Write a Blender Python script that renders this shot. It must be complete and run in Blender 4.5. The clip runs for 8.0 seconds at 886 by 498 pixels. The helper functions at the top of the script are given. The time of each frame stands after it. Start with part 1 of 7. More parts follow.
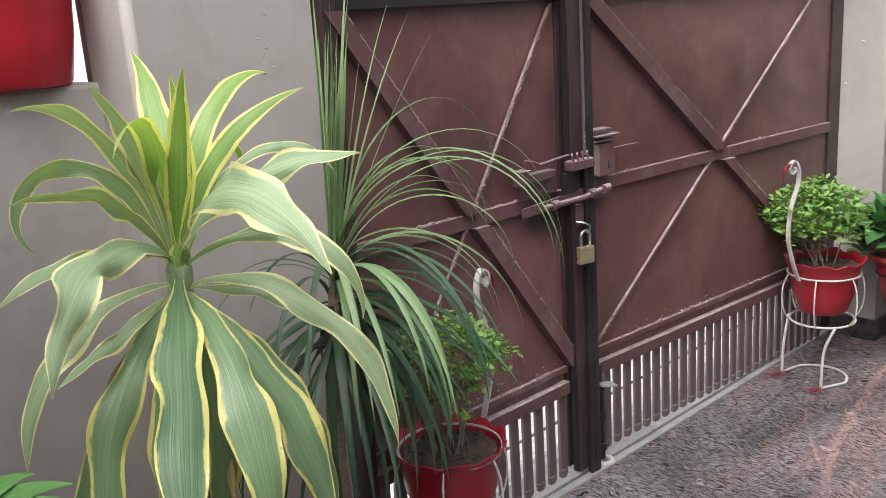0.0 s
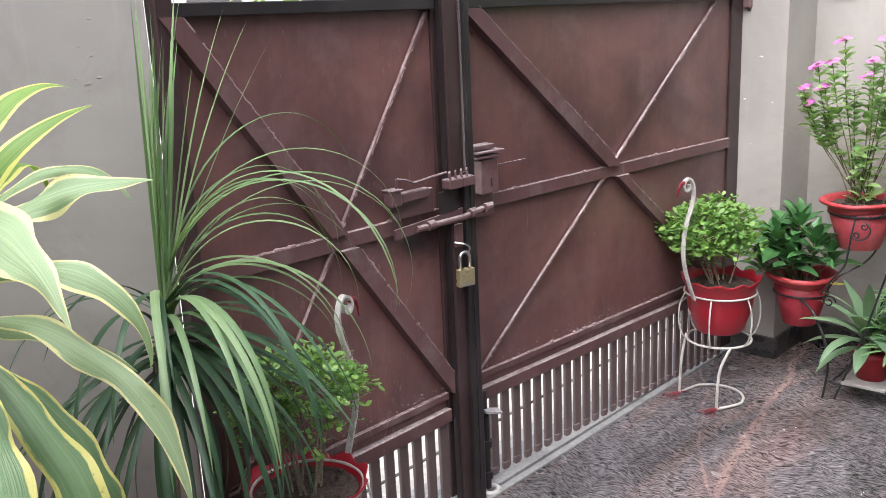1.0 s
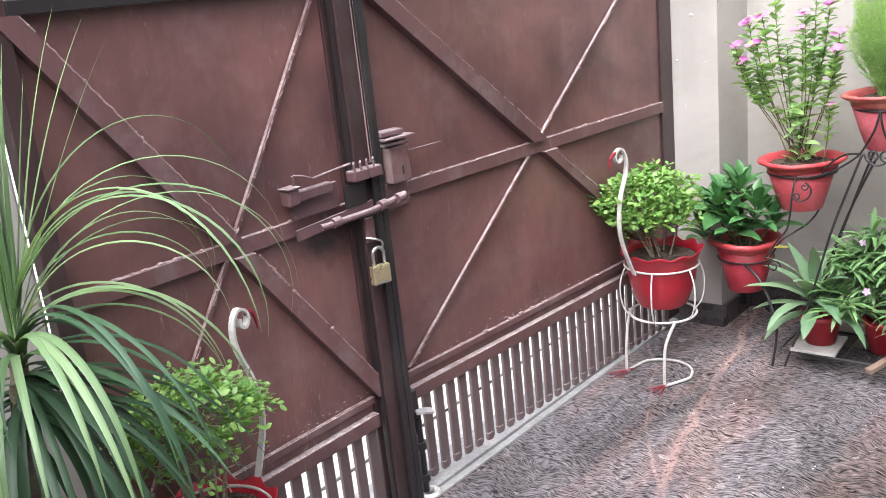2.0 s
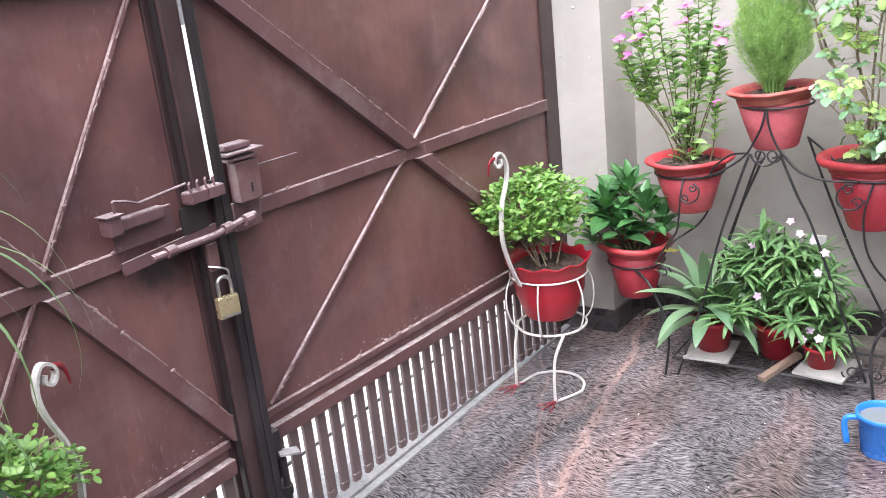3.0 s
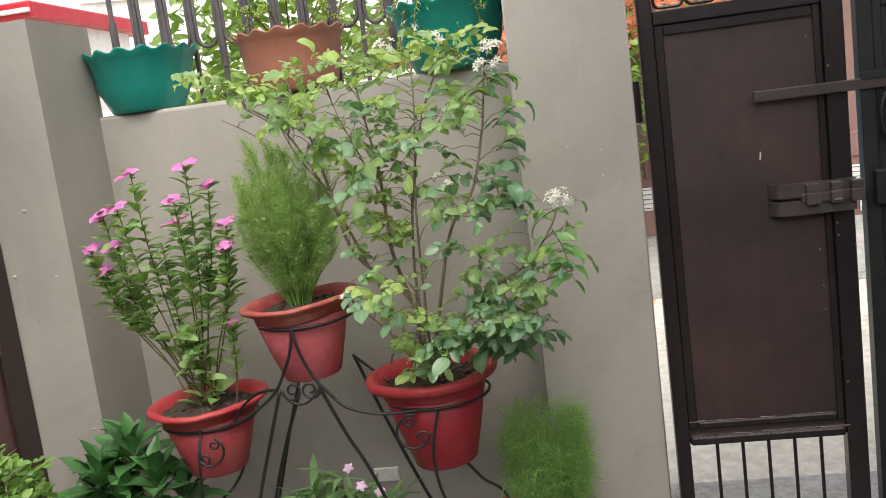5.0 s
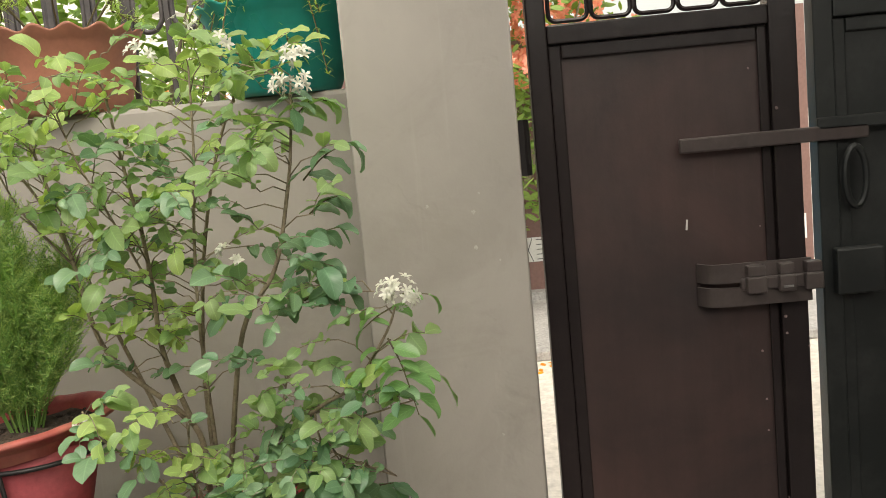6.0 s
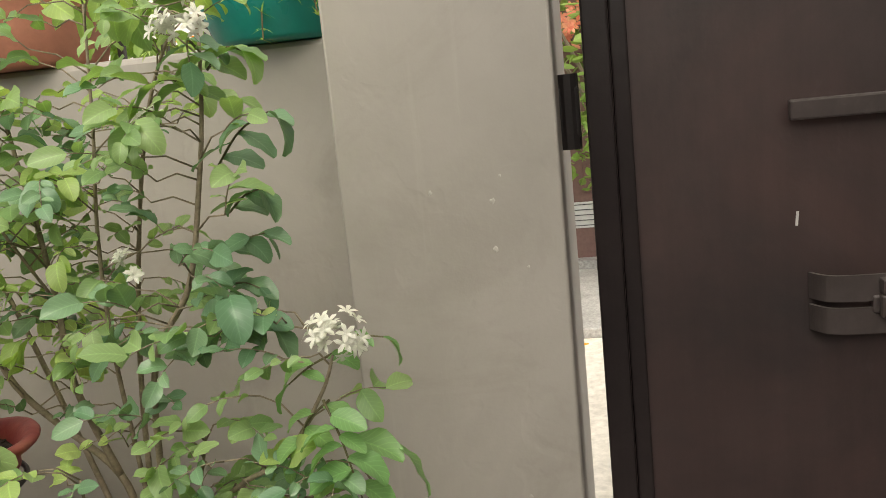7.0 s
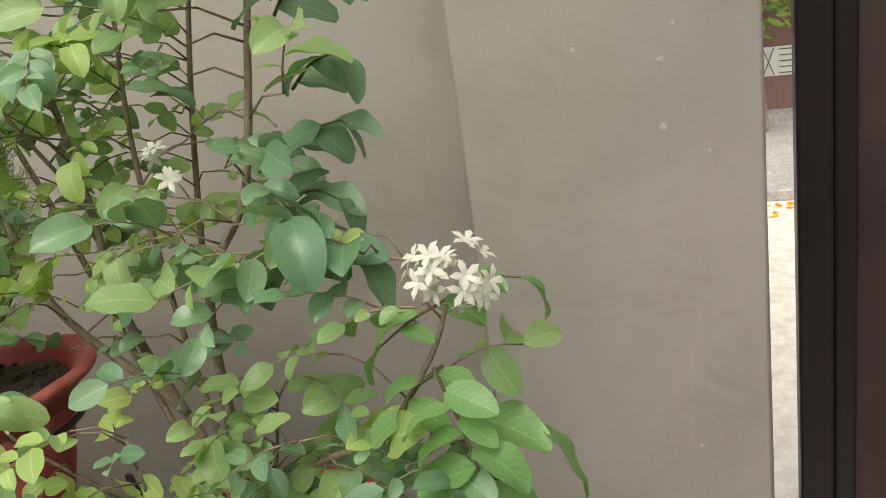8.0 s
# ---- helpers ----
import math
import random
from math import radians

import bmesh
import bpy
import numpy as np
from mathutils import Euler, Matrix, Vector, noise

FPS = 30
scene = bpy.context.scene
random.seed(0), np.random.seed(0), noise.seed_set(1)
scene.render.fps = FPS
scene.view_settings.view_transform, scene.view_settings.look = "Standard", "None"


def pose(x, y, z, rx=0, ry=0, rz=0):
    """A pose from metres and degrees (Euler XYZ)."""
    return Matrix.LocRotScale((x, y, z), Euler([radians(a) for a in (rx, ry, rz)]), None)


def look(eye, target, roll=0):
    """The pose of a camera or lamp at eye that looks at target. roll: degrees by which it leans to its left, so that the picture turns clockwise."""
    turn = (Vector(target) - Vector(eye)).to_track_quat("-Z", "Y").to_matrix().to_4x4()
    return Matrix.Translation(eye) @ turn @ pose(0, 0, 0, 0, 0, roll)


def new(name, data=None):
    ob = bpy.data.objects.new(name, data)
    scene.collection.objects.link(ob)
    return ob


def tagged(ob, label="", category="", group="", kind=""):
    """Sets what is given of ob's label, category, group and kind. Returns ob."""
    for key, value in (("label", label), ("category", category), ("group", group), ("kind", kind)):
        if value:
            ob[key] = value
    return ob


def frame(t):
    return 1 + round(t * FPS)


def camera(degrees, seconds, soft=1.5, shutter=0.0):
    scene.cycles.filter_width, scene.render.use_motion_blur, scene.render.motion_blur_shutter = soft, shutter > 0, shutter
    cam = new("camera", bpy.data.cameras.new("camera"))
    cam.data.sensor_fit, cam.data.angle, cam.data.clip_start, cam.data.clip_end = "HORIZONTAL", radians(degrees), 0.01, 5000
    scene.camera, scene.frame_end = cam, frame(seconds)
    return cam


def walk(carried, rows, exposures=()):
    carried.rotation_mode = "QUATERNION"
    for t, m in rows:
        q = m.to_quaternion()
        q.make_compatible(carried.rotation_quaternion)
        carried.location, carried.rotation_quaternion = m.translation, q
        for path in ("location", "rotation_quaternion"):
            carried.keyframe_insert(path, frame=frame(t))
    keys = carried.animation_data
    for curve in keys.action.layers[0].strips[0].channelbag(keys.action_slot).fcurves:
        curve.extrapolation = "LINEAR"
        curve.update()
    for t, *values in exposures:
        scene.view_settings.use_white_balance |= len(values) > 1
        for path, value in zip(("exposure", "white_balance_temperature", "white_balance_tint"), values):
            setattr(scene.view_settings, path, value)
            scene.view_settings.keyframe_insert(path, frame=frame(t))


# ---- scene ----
cam = camera(52.8, 8.0, 0.9)
PATH = [
    (0, (-0.029, 0.016, 1.369), (1.275, 1.45, 0.876), -3.9),
    (0.5, (0.078, 0.043, 1.374), (1.493, 1.364, 0.871), -3.2),
    (1, (0.195, -0.008, 1.372), (1.596, 1.331, 0.88), -2.7),
    (1.5, (0.304, -0.045, 1.367), (1.637, 1.347, 0.834), -5.8),
    (2, (0.418, -0.003, 1.373), (1.848, 1.279, 0.816), -6.2),
    (2.2, (0.469, -0.002, 1.368), (1.993, 1.163, 0.804), -6.0),
    (3.3, (0.739, 0.089, 1.383), (2.291, 1.179, 0.748), -6.6),
    (3.5, (0.774, 0.121, 1.39), (2.392, 1.099, 0.736), -6.2),
    (3.8, (0.852, 0.156, 1.387), (2.571, 0.962, 0.758), -5.6),
    (4, (0.908, 0.174, 1.375), (2.691, 0.875, 0.802), -5.9),
    (4.1, (0.957, 0.137, 1.338), (2.755, 0.838, 0.813), -6.0),
    (4.3, (1.072, 0.139, 1.322), (2.917, 0.77, 0.875), -6.1),
    (4.5, (1.175, 0.114, 1.277), (3.049, 0.728, 0.943), -5.6),
    (4.6, (1.232, 0.126, 1.294), (3.116, 0.711, 0.964), -6.0),
    (4.8, (1.366, 0.131, 1.301), (3.281, 0.615, 0.984), -6.8),
    (5, (1.499, 0.146, 1.298), (3.455, 0.438, 0.997), -7.4),
    (5.2, (1.625, 0.141, 1.284), (3.597, 0.261, 0.972), -7.2),
    (6.3, (2.246, 0.044, 1.301), (4.23, 0.129, 1.063), -5.2),
    (6.5, (2.319, 0.036, 1.307), (4.3, 0.145, 1.057), -5.4),
    (7, (2.493, -0.056, 1.293), (4.435, 0.293, 0.965), -5.6),
    (7.2, (2.556, -0.058, 1.29), (4.452, 0.427, 0.878), -7.7),
    (7.5, (2.635, -0.039, 1.285), (4.472, 0.557, 0.763), -9.4),
    (8, (2.747, 0.023, 1.273), (4.557, 0.619, 0.667), -8.1),
]
walk(cam, [(t, look(eye, target, roll)) for t, eye, target, roll in PATH], [(0, 1.63, 6430, 14), (1.0, 1.81, 6230, 14), (1.5, 2.07, 6160, 14), (2.2, 2.36, 6130, 14), (3.5, 2.3, 5990, 15), (4.0, 1.96, 6090, 15), (4.5, 1.46, 6300, 12), (5.2, 1.0, 7100, 8), (6.5, 0.98, 7600, 7), (8, 1.06, 7200, 8)])

# ---- world and light ----
world = bpy.data.worlds.new("overcast_sky")
scene.world = world
world.use_nodes = True
wn, wl = world.node_tree.nodes, world.node_tree.links
wn.clear()
sky = wn.new("ShaderNodeTexSky")
sky.sky_type = "NISHITA"
sky.sun_disc = False
sky.sun_elevation = radians(58)
sky.sun_rotation = radians(253)
sky.dust_density = 4.0
sat = wn.new("ShaderNodeHueSaturation")
sat.inputs["Saturation"].default_value = 0.30
bgn = wn.new("ShaderNodeBackground")
bgn.inputs["Strength"].default_value = 0.15
won = wn.new("ShaderNodeOutputWorld")
wl.new(sky.outputs[0], sat.inputs["Color"])
wl.new(sat.outputs[0], bgn.inputs["Color"])
wl.new(bgn.outputs[0], won.inputs["Surface"])

sun_data = bpy.data.lights.new("sun", "SUN")
sun_data.energy = 0.8
sun_data.angle = radians(80)
sun_data.color = (1.0, 0.97, 0.93)
sun_ob = new("sun", sun_data)
sun_ob.matrix_world = look((-4.5, -1.4, 6.4), (0, 0, 0))


# ---- materials ----
def nodes_of(name):
    m = bpy.data.materials.new(name)
    m.use_nodes = True
    nt = m.node_tree
    nt.nodes.clear()
    out = nt.nodes.new("ShaderNodeOutputMaterial")
    bs = nt.nodes.new("ShaderNodeBsdfPrincipled")
    nt.links.new(bs.outputs[0], out.inputs[0])
    return m, nt, bs, out


def coords(nt, kind="Object"):
    tc = nt.nodes.new("ShaderNodeTexCoord")
    return tc.outputs[kind]


def noise_tex(nt, vec, scale, detail=4.0, rough=0.55, dist=0.0):
    n = nt.nodes.new("ShaderNodeTexNoise")
    n.inputs["Scale"].default_value = scale
    n.inputs["Detail"].default_value = detail
    n.inputs["Roughness"].default_value = rough
    n.inputs["Distortion"].default_value = dist
    nt.links.new(vec, n.inputs["Vector"])
    return n


def ramp(nt, fac, stops):
    r = nt.nodes.new("ShaderNodeValToRGB")
    el = r.color_ramp.elements
    while len(el) < len(stops):
        el.new(0.5)
    for e, (p, c) in zip(el, stops):
        e.position = p
        e.color = (c, c, c, 1) if not isinstance(c, tuple) else (*c, 1)
    nt.links.new(fac, r.inputs[0])
    return r


def mixc(nt, fac, a, b, mode="MIX"):
    m = nt.nodes.new("ShaderNodeMix")
    m.data_type = "RGBA"
    m.blend_type = mode
    for sock, v in ((m.inputs[0], fac), (m.inputs[6], a), (m.inputs[7], b)):
        if isinstance(v, (int, float)):
            sock.default_value = v
        elif isinstance(v, tuple):
            sock.default_value = (*v, 1)
        else:
            nt.links.new(v, sock)
    return m.outputs[2]


def math_node(nt, op, a, b=0.5):
    m = nt.nodes.new("ShaderNodeMath")
    m.operation = op
    for sock, v in ((m.inputs[0], a), (m.inputs[1], b)):
        if isinstance(v, (int, float)):
            sock.default_value = v
        else:
            nt.links.new(v, sock)
    return m.outputs[0]


def bump(nt, bs, height, strength, dist=0.01):
    b = nt.nodes.new("ShaderNodeBump")
    b.inputs["Strength"].default_value = strength
    b.inputs["Distance"].default_value = dist
    nt.links.new(height, b.inputs["Height"])
    nt.links.new(b.outputs[0], bs.inputs["Normal"])


def surface(name, col, col2, rough=0.6, big=3.0, fine=60.0, bumpy=0.15, metal=0.0, spread=0.12, coat=0.0):
    """Paint, plastic, metal, stone: two colours mixed by large stains and fine grain."""
    m, nt, bs, _ = nodes_of(name)
    v = coords(nt)
    n1 = noise_tex(nt, v, big, 5, 0.6)
    n2 = noise_tex(nt, v, fine, 4, 0.6)
    f = ramp(nt, n1.outputs[0], [(0.35, 0.0), (0.68, 1.0)])
    c = mixc(nt, f.outputs[0], col, col2)
    g = ramp(nt, n2.outputs[0], [(0.3, 1.0 - spread), (0.7, 1.0 + spread)])
    c = mixc(nt, 1.0, c, g.outputs[0], "MULTIPLY")
    nt.links.new(c, bs.inputs["Base Color"])
    rr = ramp(nt, n1.outputs[0], [(0.3, max(rough - 0.1, 0.03)), (0.7, min(rough + 0.1, 1.0))])
    nt.links.new(rr.outputs[0], bs.inputs["Roughness"])
    bs.inputs["Metallic"].default_value = metal
    bs.inputs["Coat Weight"].default_value = coat
    bump(nt, bs, n2.outputs[0], bumpy, 0.004)
    return m


def dusty(name, col, col2, dust, rough=0.4, amount=0.75, chips=0.0, haze=0.30, scuff=0.0, grease=None):
    """Gate paint: brush-marked enamel with dust settled on what faces up; grease: a black smear round (x, z) with a reach."""
    m, nt, bs, _ = nodes_of(name)
    v = coords(nt)
    mp = nt.nodes.new("ShaderNodeMapping")
    mp.inputs["Scale"].default_value = (14.0, 14.0, 1.2)
    nt.links.new(v, mp.inputs[0])
    n1 = noise_tex(nt, v, 2.6, 6, 0.62, 0.6)
    n2 = noise_tex(nt, mp.outputs[0], 3.0, 5, 0.65)
    n3 = noise_tex(nt, v, 150.0, 6, 0.7)
    f = ramp(nt, n1.outputs[0], [(0.35, 0.0), (0.7, 1.0)])
    c = mixc(nt, f.outputs[0], col, col2)
    g = ramp(nt, n2.outputs[0], [(0.3, 0.90), (0.75, 1.1)])
    c = mixc(nt, 1.0, c, g.outputs[0], "MULTIPLY")
    geo = nt.nodes.new("ShaderNodeNewGeometry")
    sep = nt.nodes.new("ShaderNodeSeparateXYZ")
    nt.links.new(geo.outputs["Normal"], sep.inputs[0])
    up = ramp(nt, sep.outputs[2], [(0.25, 0.0), (0.7, 1.0)])
    spot = ramp(nt, n3.outputs[0], [(0.35, 0.2), (0.6, 1.0)])
    fac = math_node(nt, "MULTIPLY", up.outputs[0], spot.outputs[0])
    fac = math_node(nt, "MULTIPLY", fac, amount)
    n6 = noise_tex(nt, v, 17.0, 5, 0.7)
    patch = ramp(nt, n6.outputs[0], [(0.36, 0.25), (0.56, 1.0)])
    fac = math_node(nt, "MULTIPLY", fac, patch.outputs[0])
    n4 = noise_tex(nt, v, 5.0, 6, 0.7)
    film = ramp(nt, n4.outputs[0], [(0.5, 0.0), (0.85, haze)])
    fac = math_node(nt, "MAXIMUM", fac, film.outputs[0])
    if chips:
        n5 = noise_tex(nt, v, 38.0, 6, 0.75)
        ch = ramp(nt, n5.outputs[0], [(0.66, 0.0), (0.72, chips)])
        fac = math_node(nt, "MAXIMUM", fac, ch.outputs[0])
    if scuff:
        mps = nt.nodes.new("ShaderNodeMapping")
        mps.inputs["Scale"].default_value = (5.0, 5.0, 2.2)
        nt.links.new(v, mps.inputs[0])
        area = ramp(nt, noise_tex(nt, mps.outputs[0], 1.7, 4, 0.6, 0.8).outputs[0], [(0.52, 0.0), (0.70, 1.0)])
        mpf = nt.nodes.new("ShaderNodeMapping")
        mpf.inputs["Scale"].default_value = (90.0, 90.0, 26.0)
        nt.links.new(v, mpf.inputs[0])
        rub = ramp(nt, noise_tex(nt, mpf.outputs[0], 1.0, 6, 0.75).outputs[0], [(0.55, 0.0), (0.66, 1.0)])
        sc = math_node(nt, "MULTIPLY", math_node(nt, "MULTIPLY", area.outputs[0], rub.outputs[0]), scuff)
        fac = math_node(nt, "MAXIMUM", fac, sc)
    c = mixc(nt, fac, c, dust)
    if grease:
        sp_ = nt.nodes.new("ShaderNodeSeparateXYZ")
        nt.links.new(v, sp_.inputs[0])
        dx_ = math_node(nt, "MULTIPLY", math_node(nt, "SUBTRACT", sp_.outputs[0], grease[0]), 1.0 / grease[2])
        dz_ = math_node(nt, "MULTIPLY", math_node(nt, "SUBTRACT", sp_.outputs[2], grease[1]), 1.5 / grease[2])
        d2 = math_node(nt, "ADD", math_node(nt, "MULTIPLY", dx_, dx_), math_node(nt, "MULTIPLY", dz_, dz_))
        d2 = math_node(nt, "ADD", d2, math_node(nt, "MULTIPLY", noise_tex(nt, v, 14.0, 5, 0.6).outputs[0], 1.3))
        gm = ramp(nt, d2, [(0.55, 0.86), (1.35, 0.0)])
        c = mixc(nt, gm.outputs[0], c, (0.016, 0.014, 0.015))
    nt.links.new(c, bs.inputs["Base Color"])
    r = math_node(nt, "MULTIPLY_ADD", fac, 0.35)
    nt.nodes[-1].inputs[2].default_value = rough
    nt.links.new(r, bs.inputs["Roughness"])
    bump(nt, bs, math_node(nt, "ADD", n1.outputs[0], math_node(nt, "MULTIPLY", n3.outputs[0], 0.08)), 0.25, 0.012)
    return m


def leafy(name, light, dark, rough=0.42, thin=0.25, stripes=None, scale=9.0, veins=0.0, glow=(1.25, 1.3, 0.6)):
    """Leaf: colour varies from leaf to leaf and along it; stripes colours run along the blade's edges."""
    m, nt, bs, out = nodes_of(name)
    uv = coords(nt, "UV")
    ob = coords(nt)
    n = noise_tex(nt, ob, scale, 3, 0.6)
    info = nt.nodes.new("ShaderNodeObjectInfo")
    geo = nt.nodes.new("ShaderNodeNewGeometry")
    rnd = math_node(nt, "ADD", info.outputs["Random"], geo.outputs["Random Per Island"])
    rnd = math_node(nt, "FRACT", rnd, 0.0)
    mixf = math_node(nt, "MULTIPLY_ADD", rnd, 0.75)
    nt.links.new(math_node(nt, "MULTIPLY", n.outputs[0], 0.35), nt.nodes[-2].inputs[2])
    c = mixc(nt, mixf, dark, light)
    sep = nt.nodes.new("ShaderNodeSeparateXYZ")
    nt.links.new(uv, sep.inputs[0])
    across = math_node(nt, "ABSOLUTE", math_node(nt, "SUBTRACT", sep.outputs[0], 0.5), 0.0)
    vein = ramp(nt, across, [(0.0, 1.25), (0.05, 1.0)])
    c = mixc(nt, 1.0, c, vein.outputs[0], "MULTIPLY")
    if veins:
        along = math_node(nt, "SUBTRACT", sep.outputs[1], math_node(nt, "MULTIPLY", across, 0.55))
        rib = math_node(nt, "FRACT", math_node(nt, "MULTIPLY", along, 8.0), 0.0)
        rr = ramp(nt, rib, [(0.0, 1.0 + veins), (0.14, 1.0), (0.86, 1.0), (1.0, 1.0 + veins)])
        c = mixc(nt, 1.0, c, rr.outputs[0], "MULTIPLY")
    if stripes:
        edge, pale, rim_at = stripes
        mp = nt.nodes.new("ShaderNodeMapping")
        mp.inputs["Scale"].default_value = (13.0, 0.6, 1.0)
        nt.links.new(uv, mp.inputs[0])
        ln = noise_tex(nt, mp.outputs[0], 1.0, 3, 0.6)
        lnr = ramp(nt, ln.outputs[0], [(0.40, 0.0), (0.72, 0.55)])
        c = mixc(nt, lnr.outputs[0], c, pale)
        wob = math_node(nt, "MULTIPLY_ADD", ln.outputs[0], 0.17)
        nt.links.new(across, nt.nodes[-1].inputs[2])
        drift = noise_tex(nt, ob, 14.0, 3, 0.6)
        wob = math_node(nt, "ADD", wob, math_node(nt, "MULTIPLY", math_node(nt, "SUBTRACT", drift.outputs[0], 0.5), 0.34))
        er = ramp(nt, wob, [(rim_at, 0.0), (rim_at + 0.035, 1.0)])
        c = mixc(nt, er.outputs[0], c, edge)
        dry = math_node(nt, "MULTIPLY_ADD", n.outputs[0], 0.10)
        nt.links.new(sep.outputs[1], nt.nodes[-1].inputs[2])
        fleck = noise_tex(nt, ob, 95.0, 3, 0.6)
        fl = ramp(nt, fleck.outputs[0], [(0.66, 0.0), (0.72, 0.5)])
        c = mixc(nt, fl.outputs[0], c, (0.26, 0.24, 0.09))
        tip = ramp(nt, dry, [(1.0, 0.0), (1.03, 0.9)])
        c = mixc(nt, tip.outputs[0], c, (0.30, 0.19, 0.08))
    nt.links.new(c, bs.inputs["Base Color"])
    bs.inputs["Roughness"].default_value = rough
    bs.inputs["Specular IOR Level"].default_value = 0.45
    tr = nt.nodes.new("ShaderNodeBsdfTranslucent")
    nt.links.new(mixc(nt, 1.0, c, glow, "MULTIPLY"), tr.inputs[0])
    mx = nt.nodes.new("ShaderNodeMixShader")
    mx.inputs[0].default_value = thin
    nt.links.new(bs.outputs[0], mx.inputs[1])
    nt.links.new(tr.outputs[0], mx.inputs[2])
    nt.links.new(mx.outputs[0], out.inputs[0])
    if stripes:
        bump(nt, bs, ln.outputs[0], 0.5, 0.004)
    else:
        b = noise_tex(nt, ob, 120.0, 2, 0.5)
        bump(nt, bs, b.outputs[0], 0.08, 0.003)
    return m


def wall_paint(name, col, col2):
    m, nt, bs, _ = nodes_of(name)
    v = coords(nt)
    n1 = noise_tex(nt, v, 1.6, 6, 0.62, 0.4)
    mp = nt.nodes.new("ShaderNodeMapping")
    mp.inputs["Scale"].default_value = (9.0, 9.0, 0.8)
    nt.links.new(v, mp.inputs[0])
    n2 = noise_tex(nt, mp.outputs[0], 1.4, 5, 0.6)
    n3 = noise_tex(nt, v, 170.0, 3, 0.6)
    f = ramp(nt, n1.outputs[0], [(0.36, 0.0), (0.7, 1.0)])
    c = mixc(nt, f.outputs[0], col, col2)
    g = ramp(nt, n2.outputs[0], [(0.32, 0.985), (0.7, 1.01)])
    c = mixc(nt, 1.0, c, g.outputs[0], "MULTIPLY")
    n4 = noise_tex(nt, v, 26.0, 6, 0.75)
    sp = ramp(nt, n4.outputs[0], [(0.70, 0.0), (0.78, 0.30)])
    c = mixc(nt, sp.outputs[0], c, (0.3, 0.28, 0.25))
    n5 = noise_tex(nt, v, 4.3, 7, 0.68, 0.8)
    sm = ramp(nt, n5.outputs[0], [(0.52, 0.0), (0.72, 0.42)])
    c = mixc(nt, sm.outputs[0], c, (0.25, 0.225, 0.195))
    mpv = nt.nodes.new("ShaderNodeMapping")
    mpv.inputs["Scale"].default_value = (30.0, 30.0, 1.1)
    nt.links.new(v, mpv.inputs[0])
    n6 = noise_tex(nt, mpv.outputs[0], 1.0, 5, 0.7)
    dr = ramp(nt, n6.outputs[0], [(0.60, 0.0), (0.74, 0.16)])
    c = mixc(nt, dr.outputs[0], c, (0.52, 0.49, 0.45))
    n7 = noise_tex(nt, v, 13.0, 3, 0.5, 0.5)
    dent = ramp(nt, n7.outputs[0], [(0.30, 0.0), (0.42, 1.0)])
    nt.links.new(c, bs.inputs["Base Color"])
    bs.inputs["Roughness"].default_value = 0.62
    h = math_node(nt, "ADD", math_node(nt, "MULTIPLY", n3.outputs[0], 0.12), math_node(nt, "MULTIPLY", n1.outputs[0], 2.0))
    h = math_node(nt, "ADD", h, math_node(nt, "MULTIPLY", dent.outputs[0], 0.35))
    bump(nt, bs, h, 0.28, 0.006)
    return m


